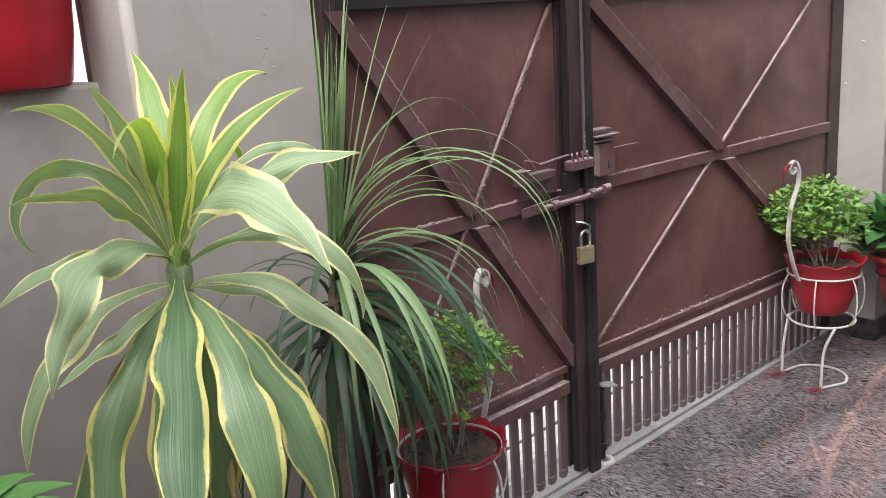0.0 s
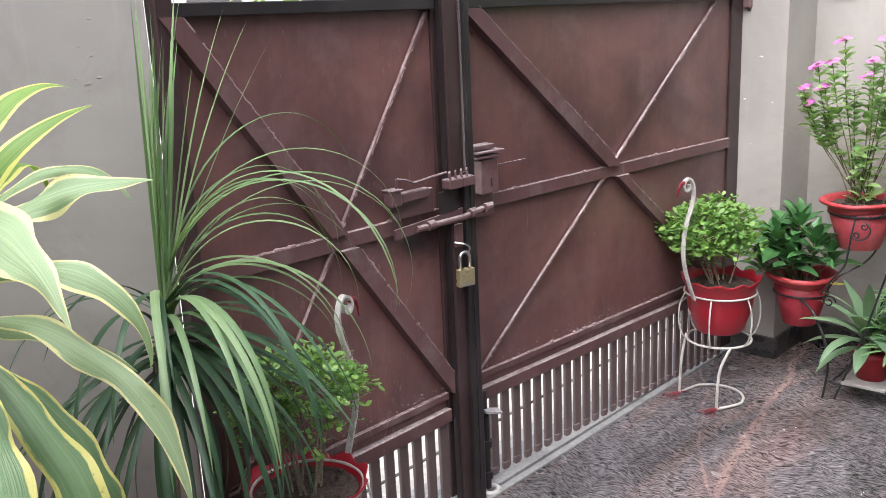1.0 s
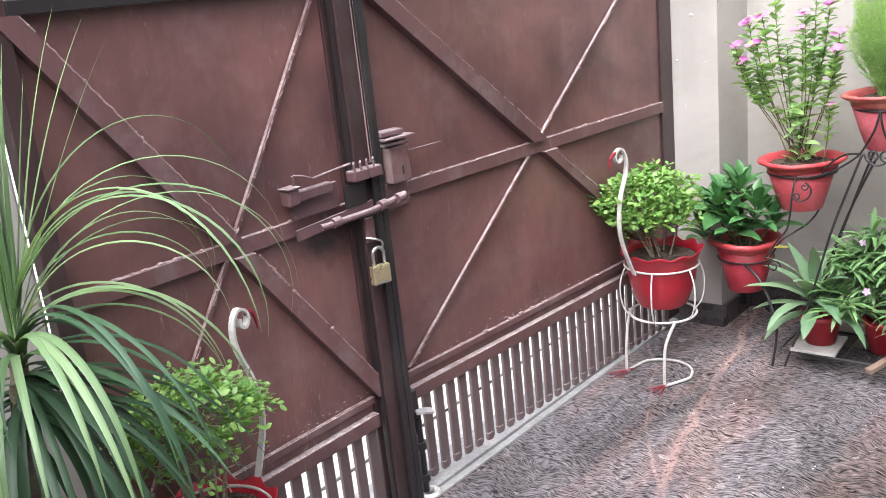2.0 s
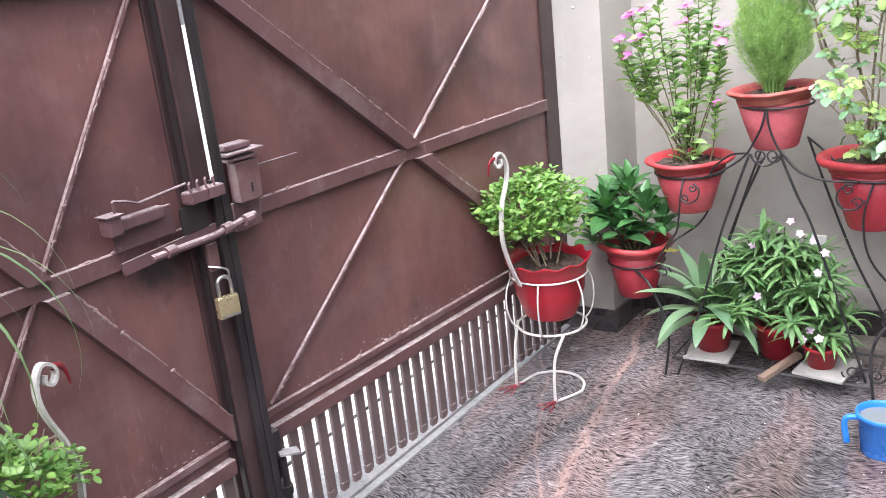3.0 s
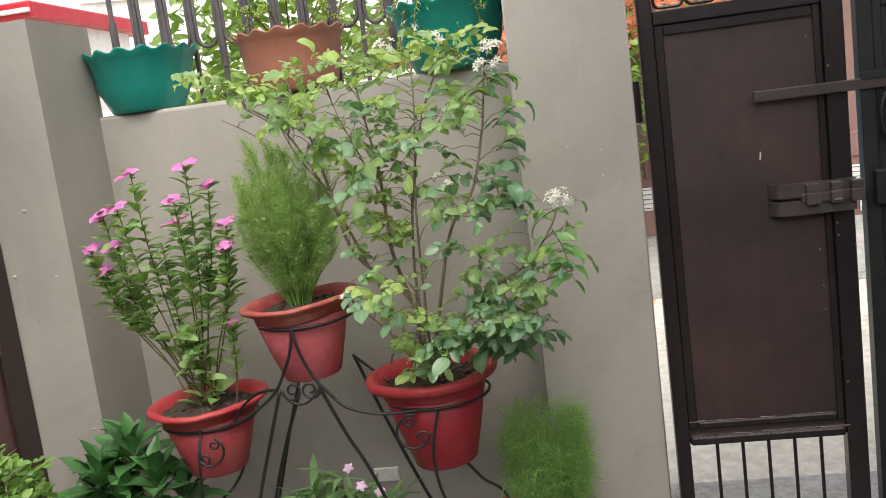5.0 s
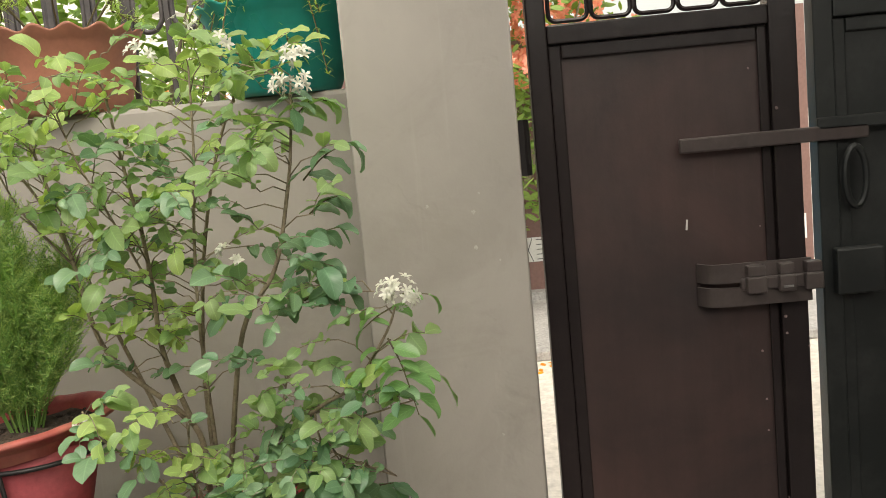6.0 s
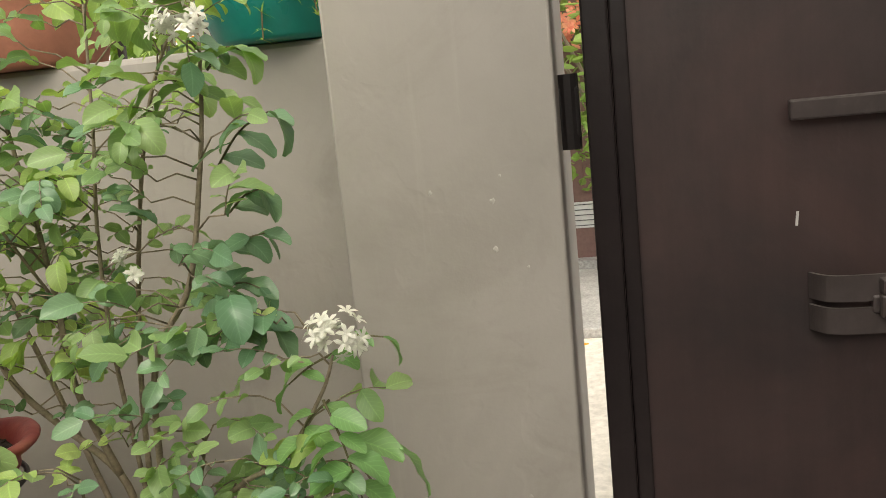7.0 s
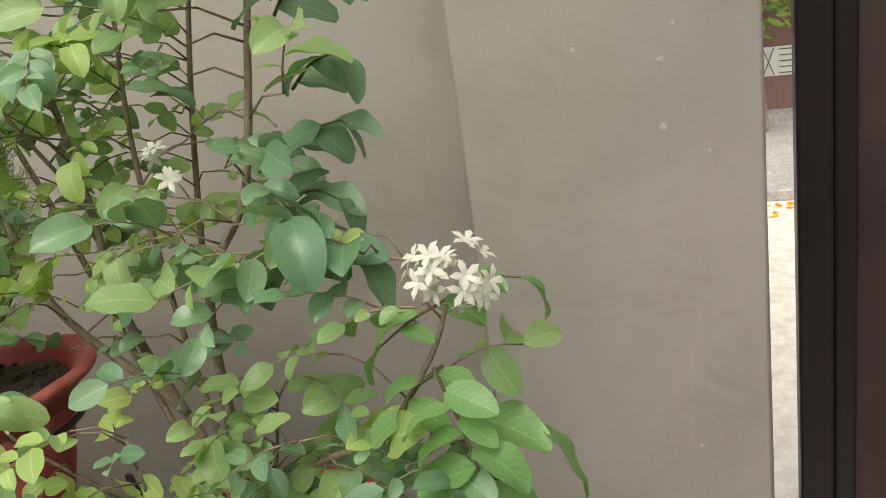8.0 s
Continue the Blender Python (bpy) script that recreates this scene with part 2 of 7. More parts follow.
def granite(name):
    """Polished wavy granite: dark, grey and salmon streaks that flow in swirls."""
    m, nt, bs, _ = nodes_of(name)
    geo = nt.nodes.new("ShaderNodeNewGeometry")
    v = geo.outputs["Position"]
    warp = noise_tex(nt, v, 3.2, 2, 0.5)
    wv = nt.nodes.new("ShaderNodeVectorMath")
    wv.operation = "MULTIPLY_ADD"
    nt.links.new(warp.outputs["Color"], wv.inputs[0])
    wv.inputs[1].default_value = (0.22, 0.12, 0.0)
    nt.links.new(v, wv.inputs[2])
    warp2 = noise_tex(nt, v, 14.0, 2, 0.5)
    wv2 = nt.nodes.new("ShaderNodeVectorMath")
    wv2.operation = "MULTIPLY_ADD"
    nt.links.new(warp2.outputs["Color"], wv2.inputs[0])
    wv2.inputs[1].default_value = (0.035, 0.02, 0.0)
    nt.links.new(wv.outputs[0], wv2.inputs[2])
    mp = nt.nodes.new("ShaderNodeMapping")
    mp.inputs["Rotation"].default_value = (0, 0, radians(28))
    mp.inputs["Scale"].default_value = (190.0, 38.0, 1.0)
    nt.links.new(wv2.outputs[0], mp.inputs[0])
    streak = noise_tex(nt, mp.outputs[0], 1.0, 5, 0.62, 0.5)
    c = ramp(nt, streak.outputs[0], [(0.35, (0.022, 0.021, 0.024)), (0.45, (0.085, 0.078, 0.083)), (0.55, (0.185, 0.170, 0.176)), (0.70, (0.33, 0.305, 0.31))]).outputs[0]
    pink = ramp(nt, streak.outputs[0], [(0.37, (0.032, 0.025, 0.025)), (0.46, (0.17, 0.112, 0.10)), (0.62, (0.38, 0.255, 0.225))]).outputs[0]
    mp2 = nt.nodes.new("ShaderNodeMapping")
    mp2.inputs["Scale"].default_value = (0.55, 3.4, 1.0)
    nt.links.new(wv.outputs[0], mp2.inputs[0])
    band = noise_tex(nt, mp2.outputs[0], 1.25, 3, 0.6, 0.5)
    bf = ramp(nt, band.outputs[0], [(0.46, 0.0), (0.66, 0.75)])
    c = mixc(nt, bf.outputs[0], c, pink)
    sxyz = nt.nodes.new("ShaderNodeSeparateXYZ")
    nt.links.new(wv.outputs[0], sxyz.inputs[0])
    fray = noise_tex(nt, v, 34.0, 4, 0.65)
    grit = noise_tex(nt, v, 75.0, 3, 0.6, 0.4)
    salmon = ramp(nt, grit.outputs[0], [(0.36, (0.035, 0.026, 0.026)), (0.42, (0.27, 0.185, 0.17)), (0.7, (0.42, 0.30, 0.275))]).outputs[0]
    for slope, cut_, half in ((0.21, 0.58, 0.012), (0.55, -0.25, 0.004)):
        off = math_node(nt, "SUBTRACT", sxyz.outputs[1], math_node(nt, "MULTIPLY", sxyz.outputs[0], slope))
        off = math_node(nt, "ABSOLUTE", math_node(nt, "SUBTRACT", off, cut_), 0.0)
        frayed = math_node(nt, "MULTIPLY_ADD", fray.outputs[0], 0.03)
        nt.links.new(off, nt.nodes[-1].inputs[2])
        vf = ramp(nt, frayed, [(half + 0.012, 0.85), (half + 0.020, 0.0)])
        gap = ramp(nt, band.outputs[0], [(0.40, 0.12), (0.54, 1.0)])
        vf = math_node(nt, "MULTIPLY", vf.outputs[0], 1.0)
        nt.links.new(gap.outputs[0], nt.nodes[-1].inputs[1])
        c = mixc(nt, vf, c, salmon)
    blot = noise_tex(nt, v, 2.6, 5, 0.62, 0.6)
    bl = ramp(nt, blot.outputs[0], [(0.36, 0.50), (0.62, 1.0)])
    c = mixc(nt, 1.0, c, bl.outputs[0], "MULTIPLY")
    nt.links.new(c, bs.inputs["Base Color"])
    smear = noise_tex(nt, v, 7.0, 5, 0.65)
    rr = ramp(nt, smear.outputs[0], [(0.3, 0.09), (0.7, 0.30)])
    nt.links.new(rr.outputs[0], bs.inputs["Roughness"])
    bs.inputs["Specular IOR Level"].default_value = 0.5
    return m


M = {}
M["wall"] = wall_paint("greige_wall_paint", (0.41, 0.384, 0.350), (0.31, 0.290, 0.262))
M["far_wall"] = wall_paint("far_white_paint", (0.75, 0.74, 0.72), (0.68, 0.67, 0.64))
M["granite"] = granite("polished_granite")
M["riser"] = surface("black_granite", (0.035, 0.034, 0.036), (0.07, 0.06, 0.058), 0.3, 6, 90, 0.03, spread=0.5)
M["stone"] = surface("pale_threshold_stone", (0.42, 0.41, 0.40), (0.3, 0.29, 0.28), 0.55, 5, 50, 0.1, spread=0.3)
M["concrete"] = surface("street_concrete", (0.64, 0.60, 0.54), (0.54, 0.50, 0.45), 0.85, 0.9, 25, 0.3, spread=0.2)
M["gate"] = dusty("brown_gate_enamel", (0.160, 0.076, 0.068), (0.072, 0.036, 0.036), (0.34, 0.25, 0.245), 0.28, 0.9, 0.30, 0.30, 0.45)
M["gate_latch_side"] = dusty("greasy_gate_enamel", (0.160, 0.076, 0.068), (0.072, 0.036, 0.036), (0.34, 0.25, 0.245), 0.28, 0.9, 0.30, 0.30, 0.75, (0.71, 0.815, 0.17))
M["gate_bar"] = dusty("brown_bar_enamel", (0.130, 0.064, 0.062), (0.078, 0.040, 0.040), (0.46, 0.39, 0.38), 0.38, 1.0, 0.38, 0.34, 0.4)
M["weld"] = surface("dusty_weld_bead", (0.33, 0.25, 0.24), (0.15, 0.09, 0.088), 0.7, 30, 160, 0.4, spread=0.3)
M["gate_hard"] = dusty("dusty_lock_enamel", (0.125, 0.068, 0.070), (0.080, 0.044, 0.046), (0.42, 0.36, 0.36), 0.4, 1.0, 0.45, 0.42)
M["slat"] = dusty("dusty_slat_enamel", (0.125, 0.088, 0.084), (0.085, 0.058, 0.056), (0.30, 0.25, 0.25), 0.4, 0.9, 0.3, 0.5)
M["gate_dark"] = dusty("dark_post_enamel", (0.044, 0.024, 0.024), (0.030, 0.018, 0.018), (0.18, 0.14, 0.14), 0.32, 0.6, 0.25)
M["gate_black"] = dusty("black_post_enamel", (0.014, 0.012, 0.013), (0.022, 0.018, 0.018), (0.11, 0.09, 0.09), 0.32, 0.5, 0.2)
M["door"] = dusty("dark_door_enamel", (0.026, 0.0195, 0.020), (0.018, 0.0145, 0.0155), (0.13, 0.10, 0.095), 0.25, 0.6, 0.05, 0.10)
M["door_panel"] = dusty("brown_sheet_enamel", (0.072, 0.043, 0.040), (0.025, 0.021, 0.022), (0.14, 0.115, 0.11), 0.42, 0.6, 0.03, 0.12, 0.10)
M["door_metal"] = dusty("worn_bolt_enamel", (0.072, 0.056, 0.054), (0.050, 0.040, 0.039), (0.24, 0.21, 0.20), 0.32, 0.8, 0.18, 0.30)
M["door_green"] = dusty("black_green_enamel", (0.011, 0.0145, 0.0145), (0.014, 0.016, 0.016), (0.12, 0.12, 0.12), 0.42, 0.5, 0.05)
M["track"] = surface("worn_grey_track", (0.27, 0.262, 0.26), (0.19, 0.185, 0.185), 0.55, 9, 80, 0.2, spread=0.2)
M["brass"] = surface("dull_brass", (0.55, 0.47, 0.28), (0.42, 0.36, 0.22), 0.34, 30, 200, 0.05, 0.75)
M["steel"] = surface("scratched_steel", (0.5, 0.5, 0.5), (0.4, 0.39, 0.38), 0.35, 30, 200, 0.05, 0.95)
M["redpot"] = surface("red_painted_clay", (0.30, 0.016, 0.030), (0.36, 0.045, 0.060), 0.5, 7, 70, 0.25, spread=0.12)
M["redlip"] = surface("red_lip_clay", (0.40, 0.024, 0.036), (0.45, 0.075, 0.075), 0.5, 8, 60, 0.3, spread=0.14)
M["redclay"] = surface("rubbed_red_clay", (0.42, 0.052, 0.068), (0.46, 0.12, 0.13), 0.55, 7, 70, 0.3, spread=0.14)
M["redrim"] = surface("worn_red_rim", (0.34, 0.036, 0.044), (0.46, 0.17, 0.125), 0.55, 9, 60, 0.3, spread=0.15)
M["redfade"] = surface("faded_red_clay", (0.46, 0.11, 0.125), (0.37, 0.042, 0.060), 0.6, 5, 70, 0.25, spread=0.15)
M["redpale"] = surface("pale_worn_clay", (0.52, 0.21, 0.195), (0.38, 0.075, 0.08), 0.65, 5, 70, 0.25, spread=0.15)
M["redplastic"] = surface("red_plastic", (0.33, 0.010, 0.022), (0.27, 0.008, 0.018), 0.38, 4, 90, 0.05, spread=0.06)
M["redplanter"] = surface("bright_red_plastic", (0.50, 0.014, 0.032), (0.44, 0.012, 0.026), 0.36, 4, 90, 0.05, spread=0.06)
M["teal"] = surface("teal_plastic", (0.008, 0.25, 0.215), (0.014, 0.29, 0.25), 0.32, 4, 70, 0.05, spread=0.05)
M["terracotta"] = surface("terracotta_plastic", (0.44, 0.185, 0.125), (0.38, 0.155, 0.105), 0.55, 4, 70, 0.1, spread=0.08)
M["blue"] = surface("blue_plastic", (0.025, 0.17, 0.60), (0.03, 0.2, 0.66), 0.3, 4, 70, 0.03, spread=0.04)
M["soil"] = surface("dark_soil", (0.040, 0.029, 0.022), (0.085, 0.060, 0.045), 0.95, 25, 140, 1.0, spread=0.5)
M["wire_white"] = surface("white_wire_paint", (0.53, 0.51, 0.48), (0.40, 0.385, 0.36), 0.4, 20, 120, 0.1)
M["wire_black"] = surface("black_wrought_iron", (0.012, 0.012, 0.014), (0.025, 0.023, 0.024), 0.42, 20, 120, 0.15, spread=0.2)
M["red_feet"] = surface("dark_red_paint", (0.19, 0.008, 0.018), (0.14, 0.008, 0.015), 0.4, 20, 120, 0.05)
M["bark"] = surface("grey_brown_bark", (0.27, 0.225, 0.165), (0.17, 0.14, 0.10), 0.85, 25, 150, 0.6, spread=0.25)
M["twig"] = surface("pale_brown_twig", (0.30, 0.245, 0.175), (0.20, 0.165, 0.11), 0.8, 25, 150, 0.4, spread=0.25)
M["stem"] = surface("green_brown_stem", (0.14, 0.13, 0.06), (0.09, 0.075, 0.04), 0.7, 25, 150, 0.3, spread=0.2)
M["tile"] = surface("white_marble_offcut", (0.40, 0.385, 0.365), (0.27, 0.26, 0.24), 0.45, 8, 60, 0.1)
M["plank"] = surface("weathered_plank", (0.17, 0.145, 0.125), (0.09, 0.078, 0.07), 0.8, 12, 90, 0.4, spread=0.25)
M["wood"] = surface("bare_wood_stick", (0.24, 0.165, 0.125), (0.15, 0.105, 0.08), 0.75, 12, 90, 0.3, spread=0.2)
M["iron_grille"] = surface("grey_iron_grille", (0.06, 0.055, 0.06), (0.1, 0.09, 0.09), 0.5, 20, 120, 0.2)
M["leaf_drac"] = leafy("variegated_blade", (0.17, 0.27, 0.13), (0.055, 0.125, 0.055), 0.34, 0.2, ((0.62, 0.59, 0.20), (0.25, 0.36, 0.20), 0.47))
M["leaf_drac_young"] = leafy("young_variegated_blade", (0.26, 0.42, 0.10), (0.13, 0.27, 0.06), 0.34, 0.34, ((0.74, 0.72, 0.24), (0.40, 0.52, 0.20), 0.41))
M["leaf_dry"] = leafy("withered_blade", (0.40, 0.31, 0.14), (0.22, 0.16, 0.08), 0.7, 0.2)
M["leaf_low"] = leafy("low_plant_leaf", (0.12, 0.28, 0.07), (0.06, 0.17, 0.045), 0.36, 0.2, veins=0.15)
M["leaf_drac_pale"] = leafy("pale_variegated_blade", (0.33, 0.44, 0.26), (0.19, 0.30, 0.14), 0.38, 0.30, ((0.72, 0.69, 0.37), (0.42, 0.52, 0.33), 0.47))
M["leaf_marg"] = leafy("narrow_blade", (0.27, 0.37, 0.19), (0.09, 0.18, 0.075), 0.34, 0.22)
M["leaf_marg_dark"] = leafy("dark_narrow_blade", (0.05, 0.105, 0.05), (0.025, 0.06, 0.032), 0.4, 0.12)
M["leaf_murr"] = leafy("orange_jasmine_leaf", (0.36, 0.50, 0.23), (0.19, 0.34, 0.14), 0.30, 0.42, veins=0.12)
M["leaf_lime"] = leafy("young_jasmine_leaf", (0.50, 0.64, 0.26), (0.36, 0.52, 0.18), 0.36, 0.48, veins=0.1)
M["leaf_old"] = leafy("old_jasmine_leaf", (0.24, 0.38, 0.22), (0.10, 0.22, 0.125), 0.26, 0.28, veins=0.12)
M["leaf_fresh"] = leafy("fresh_jasmine_leaf", (0.25, 0.44, 0.17), (0.15, 0.32, 0.12), 0.30, 0.34, veins=0.18)
M["leaf_bush"] = leafy("small_bush_leaf", (0.26, 0.42, 0.11), (0.075, 0.20, 0.05), 0.36, 0.30)
M["leaf_yellow"] = leafy("yellowed_leaf", (0.42, 0.36, 0.07), (0.30, 0.27, 0.06), 0.45, 0.2)
M["leaf_dark"] = leafy("broad_dark_leaf", (0.085, 0.22, 0.07), (0.035, 0.11, 0.04), 0.33, 0.15, veins=0.15)
M["leaf_vinca"] = leafy("periwinkle_leaf", (0.36, 0.52, 0.22), (0.16, 0.31, 0.11), 0.34, 0.32)
M["leaf_lily"] = leafy("strap_leaf", (0.19, 0.29, 0.165), (0.08, 0.16, 0.085), 0.34, 0.15)
M["leaf_rue"] = leafy("lance_leaf", (0.20, 0.34, 0.14), (0.075, 0.17, 0.065), 0.34, 0.24)
M["leaf_fern"] = leafy("feathery_leaf", (0.50, 0.64, 0.26), (0.30, 0.44, 0.15), 0.5, 0.45)
M["leaf_koch"] = leafy("thread_leaf", (0.32, 0.52, 0.17), (0.13, 0.30, 0.08), 0.42, 0.38)
M["leaf_tree"] = leafy("street_tree_leaf", (0.26, 0.38, 0.10), (0.12, 0.22, 0.05), 0.5, 0.35)
M["petal_white"] = leafy("white_petal", (0.82, 0.82, 0.75), (0.72, 0.73, 0.62), 0.5, 0.3, glow=(1.0, 1.0, 0.95))
M["petal_pink"] = leafy("magenta_petal", (0.82, 0.30, 0.68), (0.72, 0.18, 0.56), 0.5, 0.3, glow=(1.1, 0.9, 1.0))
M["petal_lilac"] = leafy("lilac_petal", (0.80, 0.60, 0.78), (0.70, 0.45, 0.68), 0.5, 0.3, glow=(1.05, 0.95, 1.0))
M["petal_red"] = leafy("coral_petal", (0.82, 0.22, 0.17), (0.85, 0.45, 0.32), 0.5, 0.3)
M["petal_gold"] = leafy("marigold_petal", (0.85, 0.45, 0.03), (0.75, 0.18, 0.02), 0.5, 0.3)
M["water"] = surface("grey_water", (0.20, 0.22, 0.22), (0.17, 0.19, 0.19), 0.05, 3, 20, 0.01, spread=0.02)
M["opp_brown"] = surface("brown_house_paint", (0.20, 0.11, 0.095), (0.17, 0.095, 0.085), 0.6, 2, 40, 0.1)
M["roof_dark"] = surface("dark_awning", (0.08, 0.08, 0.085), (0.12, 0.11, 0.11), 0.7, 2, 40, 0.1)
M["blue_wall"] = surface("pale_blue_paint", (0.12, 0.36, 0.60), (0.16, 0.42, 0.66), 0.6, 2, 40, 0.1)
M["chip"] = surface("bare_plaster", (0.47, 0.45, 0.41), (0.40, 0.38, 0.35), 0.8, 20, 90, 0.3)
M["socket"] = surface("white_switch_plastic", (0.75, 0.74, 0.71), (0.7, 0.69, 0.66), 0.4, 6, 90, 0.03)


# ---- building helpers ----
def finish(bm, name, material, smooth=False):
    me = bpy.data.meshes.new(name)
    bm.normal_update()
    bm.to_mesh(me)
    bm.free()
    me.materials.append(material)
    if smooth:
        for p in me.polygons:
            p.use_smooth = True
    return me


def part(name, bm, material, parent=None, label="", smooth=False):
    ob = new(name, finish(bm, name, material, smooth))
    ob.parent = parent
    if label:
        ob["label"] = label
    return ob


def thing(name, at, label, category, group="", kind="", turn=0.0, tip=0.0):
    e = new(name)
    e.matrix_world = pose(*at, tip, 0, turn)
    return tagged(e, label, category, group, kind)


def box(bm, x0, x1, y0, y1, z0, z1, bevel=0.0):
    r = bmesh.ops.create_cube(bm, size=1.0, matrix=Matrix.Translation(((x0 + x1) / 2, (y0 + y1) / 2, (z0 + z1) / 2)) @ Matrix.Diagonal((x1 - x0, y1 - y0, z1 - z0, 1)))
    if bevel:
        es = list({e for vv in r["verts"] for e in vv.link_edges})
        bmesh.ops.bevel(bm, geom=es, offset=bevel, segments=2, affect="EDGES", profile=0.5)
    return bm


def slant(bm, a, b, wide, thick, up=(0, 1, 0)):
    """A flat bar from a to b; thick along up."""
    a, b, up = Vector(a), Vector(b), Vector(up)
    d = (b - a).normalized()
    s = d.cross(up).normalized()
    u = s.cross(d)
    vs = []
    for p in (a, b):
        for i, j in ((-1, -1), (1, -1), (1, 1), (-1, 1)):
            vs.append(bm.verts.new(p + s * wide / 2 * i + u * thick / 2 * j))
    for q in ((3, 2, 1, 0), (4, 5, 6, 7), (0, 1, 5, 4), (1, 2, 6, 5), (2, 3, 7, 6), (3, 0, 4, 7)):
        bm.faces.new([vs[k] for k in q])
    return bm


def tube(bm, pts, r, sides=8, r_end=None, closed=False):
    pts = [Vector(p) for p in pts]
    n = len(pts)
    rings = []
    ref = None
    for i, p in enumerate(pts):
        a = pts[(i - 1) % n] if closed or i else p
        b = pts[(i + 1) % n] if closed or i < n - 1 else p
        d = (b - a)
        d = d.normalized() if d.length > 1e-9 else Vector((0, 0, 1))
        if ref is None:
            ref = Vector((0, 0, 1)) if abs(d.z) < 0.9 else Vector((1, 0, 0))
        s = d.cross(ref)
        s = s.normalized() if s.length > 1e-6 else d.orthogonal().normalized()
        ref = s.cross(d).normalized()
        rr = r if r_end is None else r + (r_end - r) * i / max(n - 1, 1)
        rings.append([bm.verts.new(p + (s * math.cos(k * math.tau / sides) + ref * math.sin(k * math.tau / sides)) * rr) for k in range(sides)])
    for i in range(n if closed else n - 1):
        ra, rb = rings[i], rings[(i + 1) % n]
        for k in range(sides):
            bm.faces.new((ra[k], ra[(k + 1) % sides], rb[(k + 1) % sides], rb[k]))
    if not closed:
        bm.faces.new(rings[0][::-1])
        bm.faces.new(rings[-1])
    return bm


def smooth_line(pts, per=6):
    """Points of a Catmull-Rom curve through pts."""
    pts = [Vector(p) for p in pts]
    out = []
    for i in range(len(pts) - 1):
        p0, p1, p2, p3 = pts[max(i - 1, 0)], pts[i], pts[i + 1], pts[min(i + 2, len(pts) - 1)]
        for k in range(per):
            t = k / per
            out.append(0.5 * (2 * p1 + (p2 - p0) * t + (2 * p0 - 5 * p1 + 4 * p2 - p3) * t * t + (3 * p1 - p0 - 3 * p2 + p3) * t ** 3))
    out.append(pts[-1])
    return out


def circle(c, r, n=32, a0=0.0, a1=360.0, z=0.0):
    full = abs(a1 - a0) >= 359.9
    k = n if full else n + 1
    return [Vector((c[0] + r * math.cos(radians(a0 + (a1 - a0) * i / n)), c[1] + r * math.sin(radians(a0 + (a1 - a0) * i / n)), c[2] + z)) for i in range(k)]


def lathe(bm, profile, segs=40, ripple=None):
    """Turns (radius, height) pairs round z. ripple(i_profile, angle) gives (dr, dz)."""
    rings = []
    for j, (r, z) in enumerate(profile):
        ring = []
        for k in range(segs):
            a = k * math.tau / segs
            dr, dz = ripple(j, a) if ripple else (0, 0)
            ring.append(bm.verts.new(((r + dr) * math.cos(a), (r + dr) * math.sin(a), z + dz)))
        rings.append(ring)
    for a, b in zip(rings, rings[1:]):
        for k in range(segs):
            bm.faces.new((a[k], a[(k + 1) % segs], b[(k + 1) % segs], b[k]))
    return rings


def blade_into(bm, root, az, el, length, droop, width, seg=10, fold=0.25, wave=0.0, power=1.3, base=0.4, peak=0.4, side=0.0, twist=(0.0, 0.0), ripples=16, taper=0.75):
    """A long leaf that leaves root at azimuth and elevation and bends down by droop along its way."""
    uvl = bm.loops.layers.uv.verify()
    p, rows = Vector(root), []
    ph = random.uniform(0, 6.28)
    for i in range(seg + 1):
        s = i / seg
        e = radians(el - droop * s ** power)
        a = radians(az + side * s)
        d = Vector((math.cos(e) * math.cos(a), math.cos(e) * math.sin(a), math.sin(e)))
        lat = Vector((-math.sin(a), math.cos(a), 0))
        up = d.cross(lat) * -1
        tw = radians(twist[0] + twist[1] * s)
        lat, up = lat * math.cos(tw) + up * math.sin(tw), up * math.cos(tw) - lat * math.sin(tw)
        if i:
            p = p + d * (length / seg)
        w = base + (1 - base) * math.sin(min(s / peak, 1) * math.pi / 2) if s < peak else max(math.cos((s - peak) / (1 - peak) * math.pi / 2), 0.0) ** taper
        w = max(w, 0.04) * width / 2
        wl_, wr_ = wave * math.sin(ph + s * ripples) * (0.6 + 0.4 * math.sin(s * 7 + ph)), wave * math.sin(ph + 2 + s * ripples * 0.88)
        rag = 0.8 * wave * math.sin(math.pi * s)
        w1, w2 = w + rag * math.sin(ph * 1.7 + s * ripples * 1.35), w + rag * math.sin(ph * 2.3 + s * ripples * 1.12)
        rows.append((p - lat * w1 + up * (fold * w + wl_), p.copy(), p + lat * w2 + up * (fold * w + wr_), s))
    vs = [[bm.verts.new(q) for q in r[:3]] for r in rows]
    for i in range(seg):
        for k in range(2):
            f = bm.faces.new((vs[i][k], vs[i][k + 1], vs[i + 1][k + 1], vs[i + 1][k]))
            f.smooth = True
            for lo, (u, s) in zip(f.loops, ((k / 2, rows[i][3]), ((k + 1) / 2, rows[i][3]), ((k + 1) / 2, rows[i + 1][3]), (k / 2, rows[i + 1][3]))):
                lo[uvl].uv = (u, s)
    return p


def leaf_mesh(name, material, length, width, droop=25, fold=0.3, seg=5, base=0.25, peak=0.5, wave=0.0):
    bm = bmesh.new()
    blade_into(bm, (0, 0, 0), 0, droop * 0.4, length, droop, width, seg, fold, wave, 1.0, base, peak)
    return finish(bm, name, material, True)


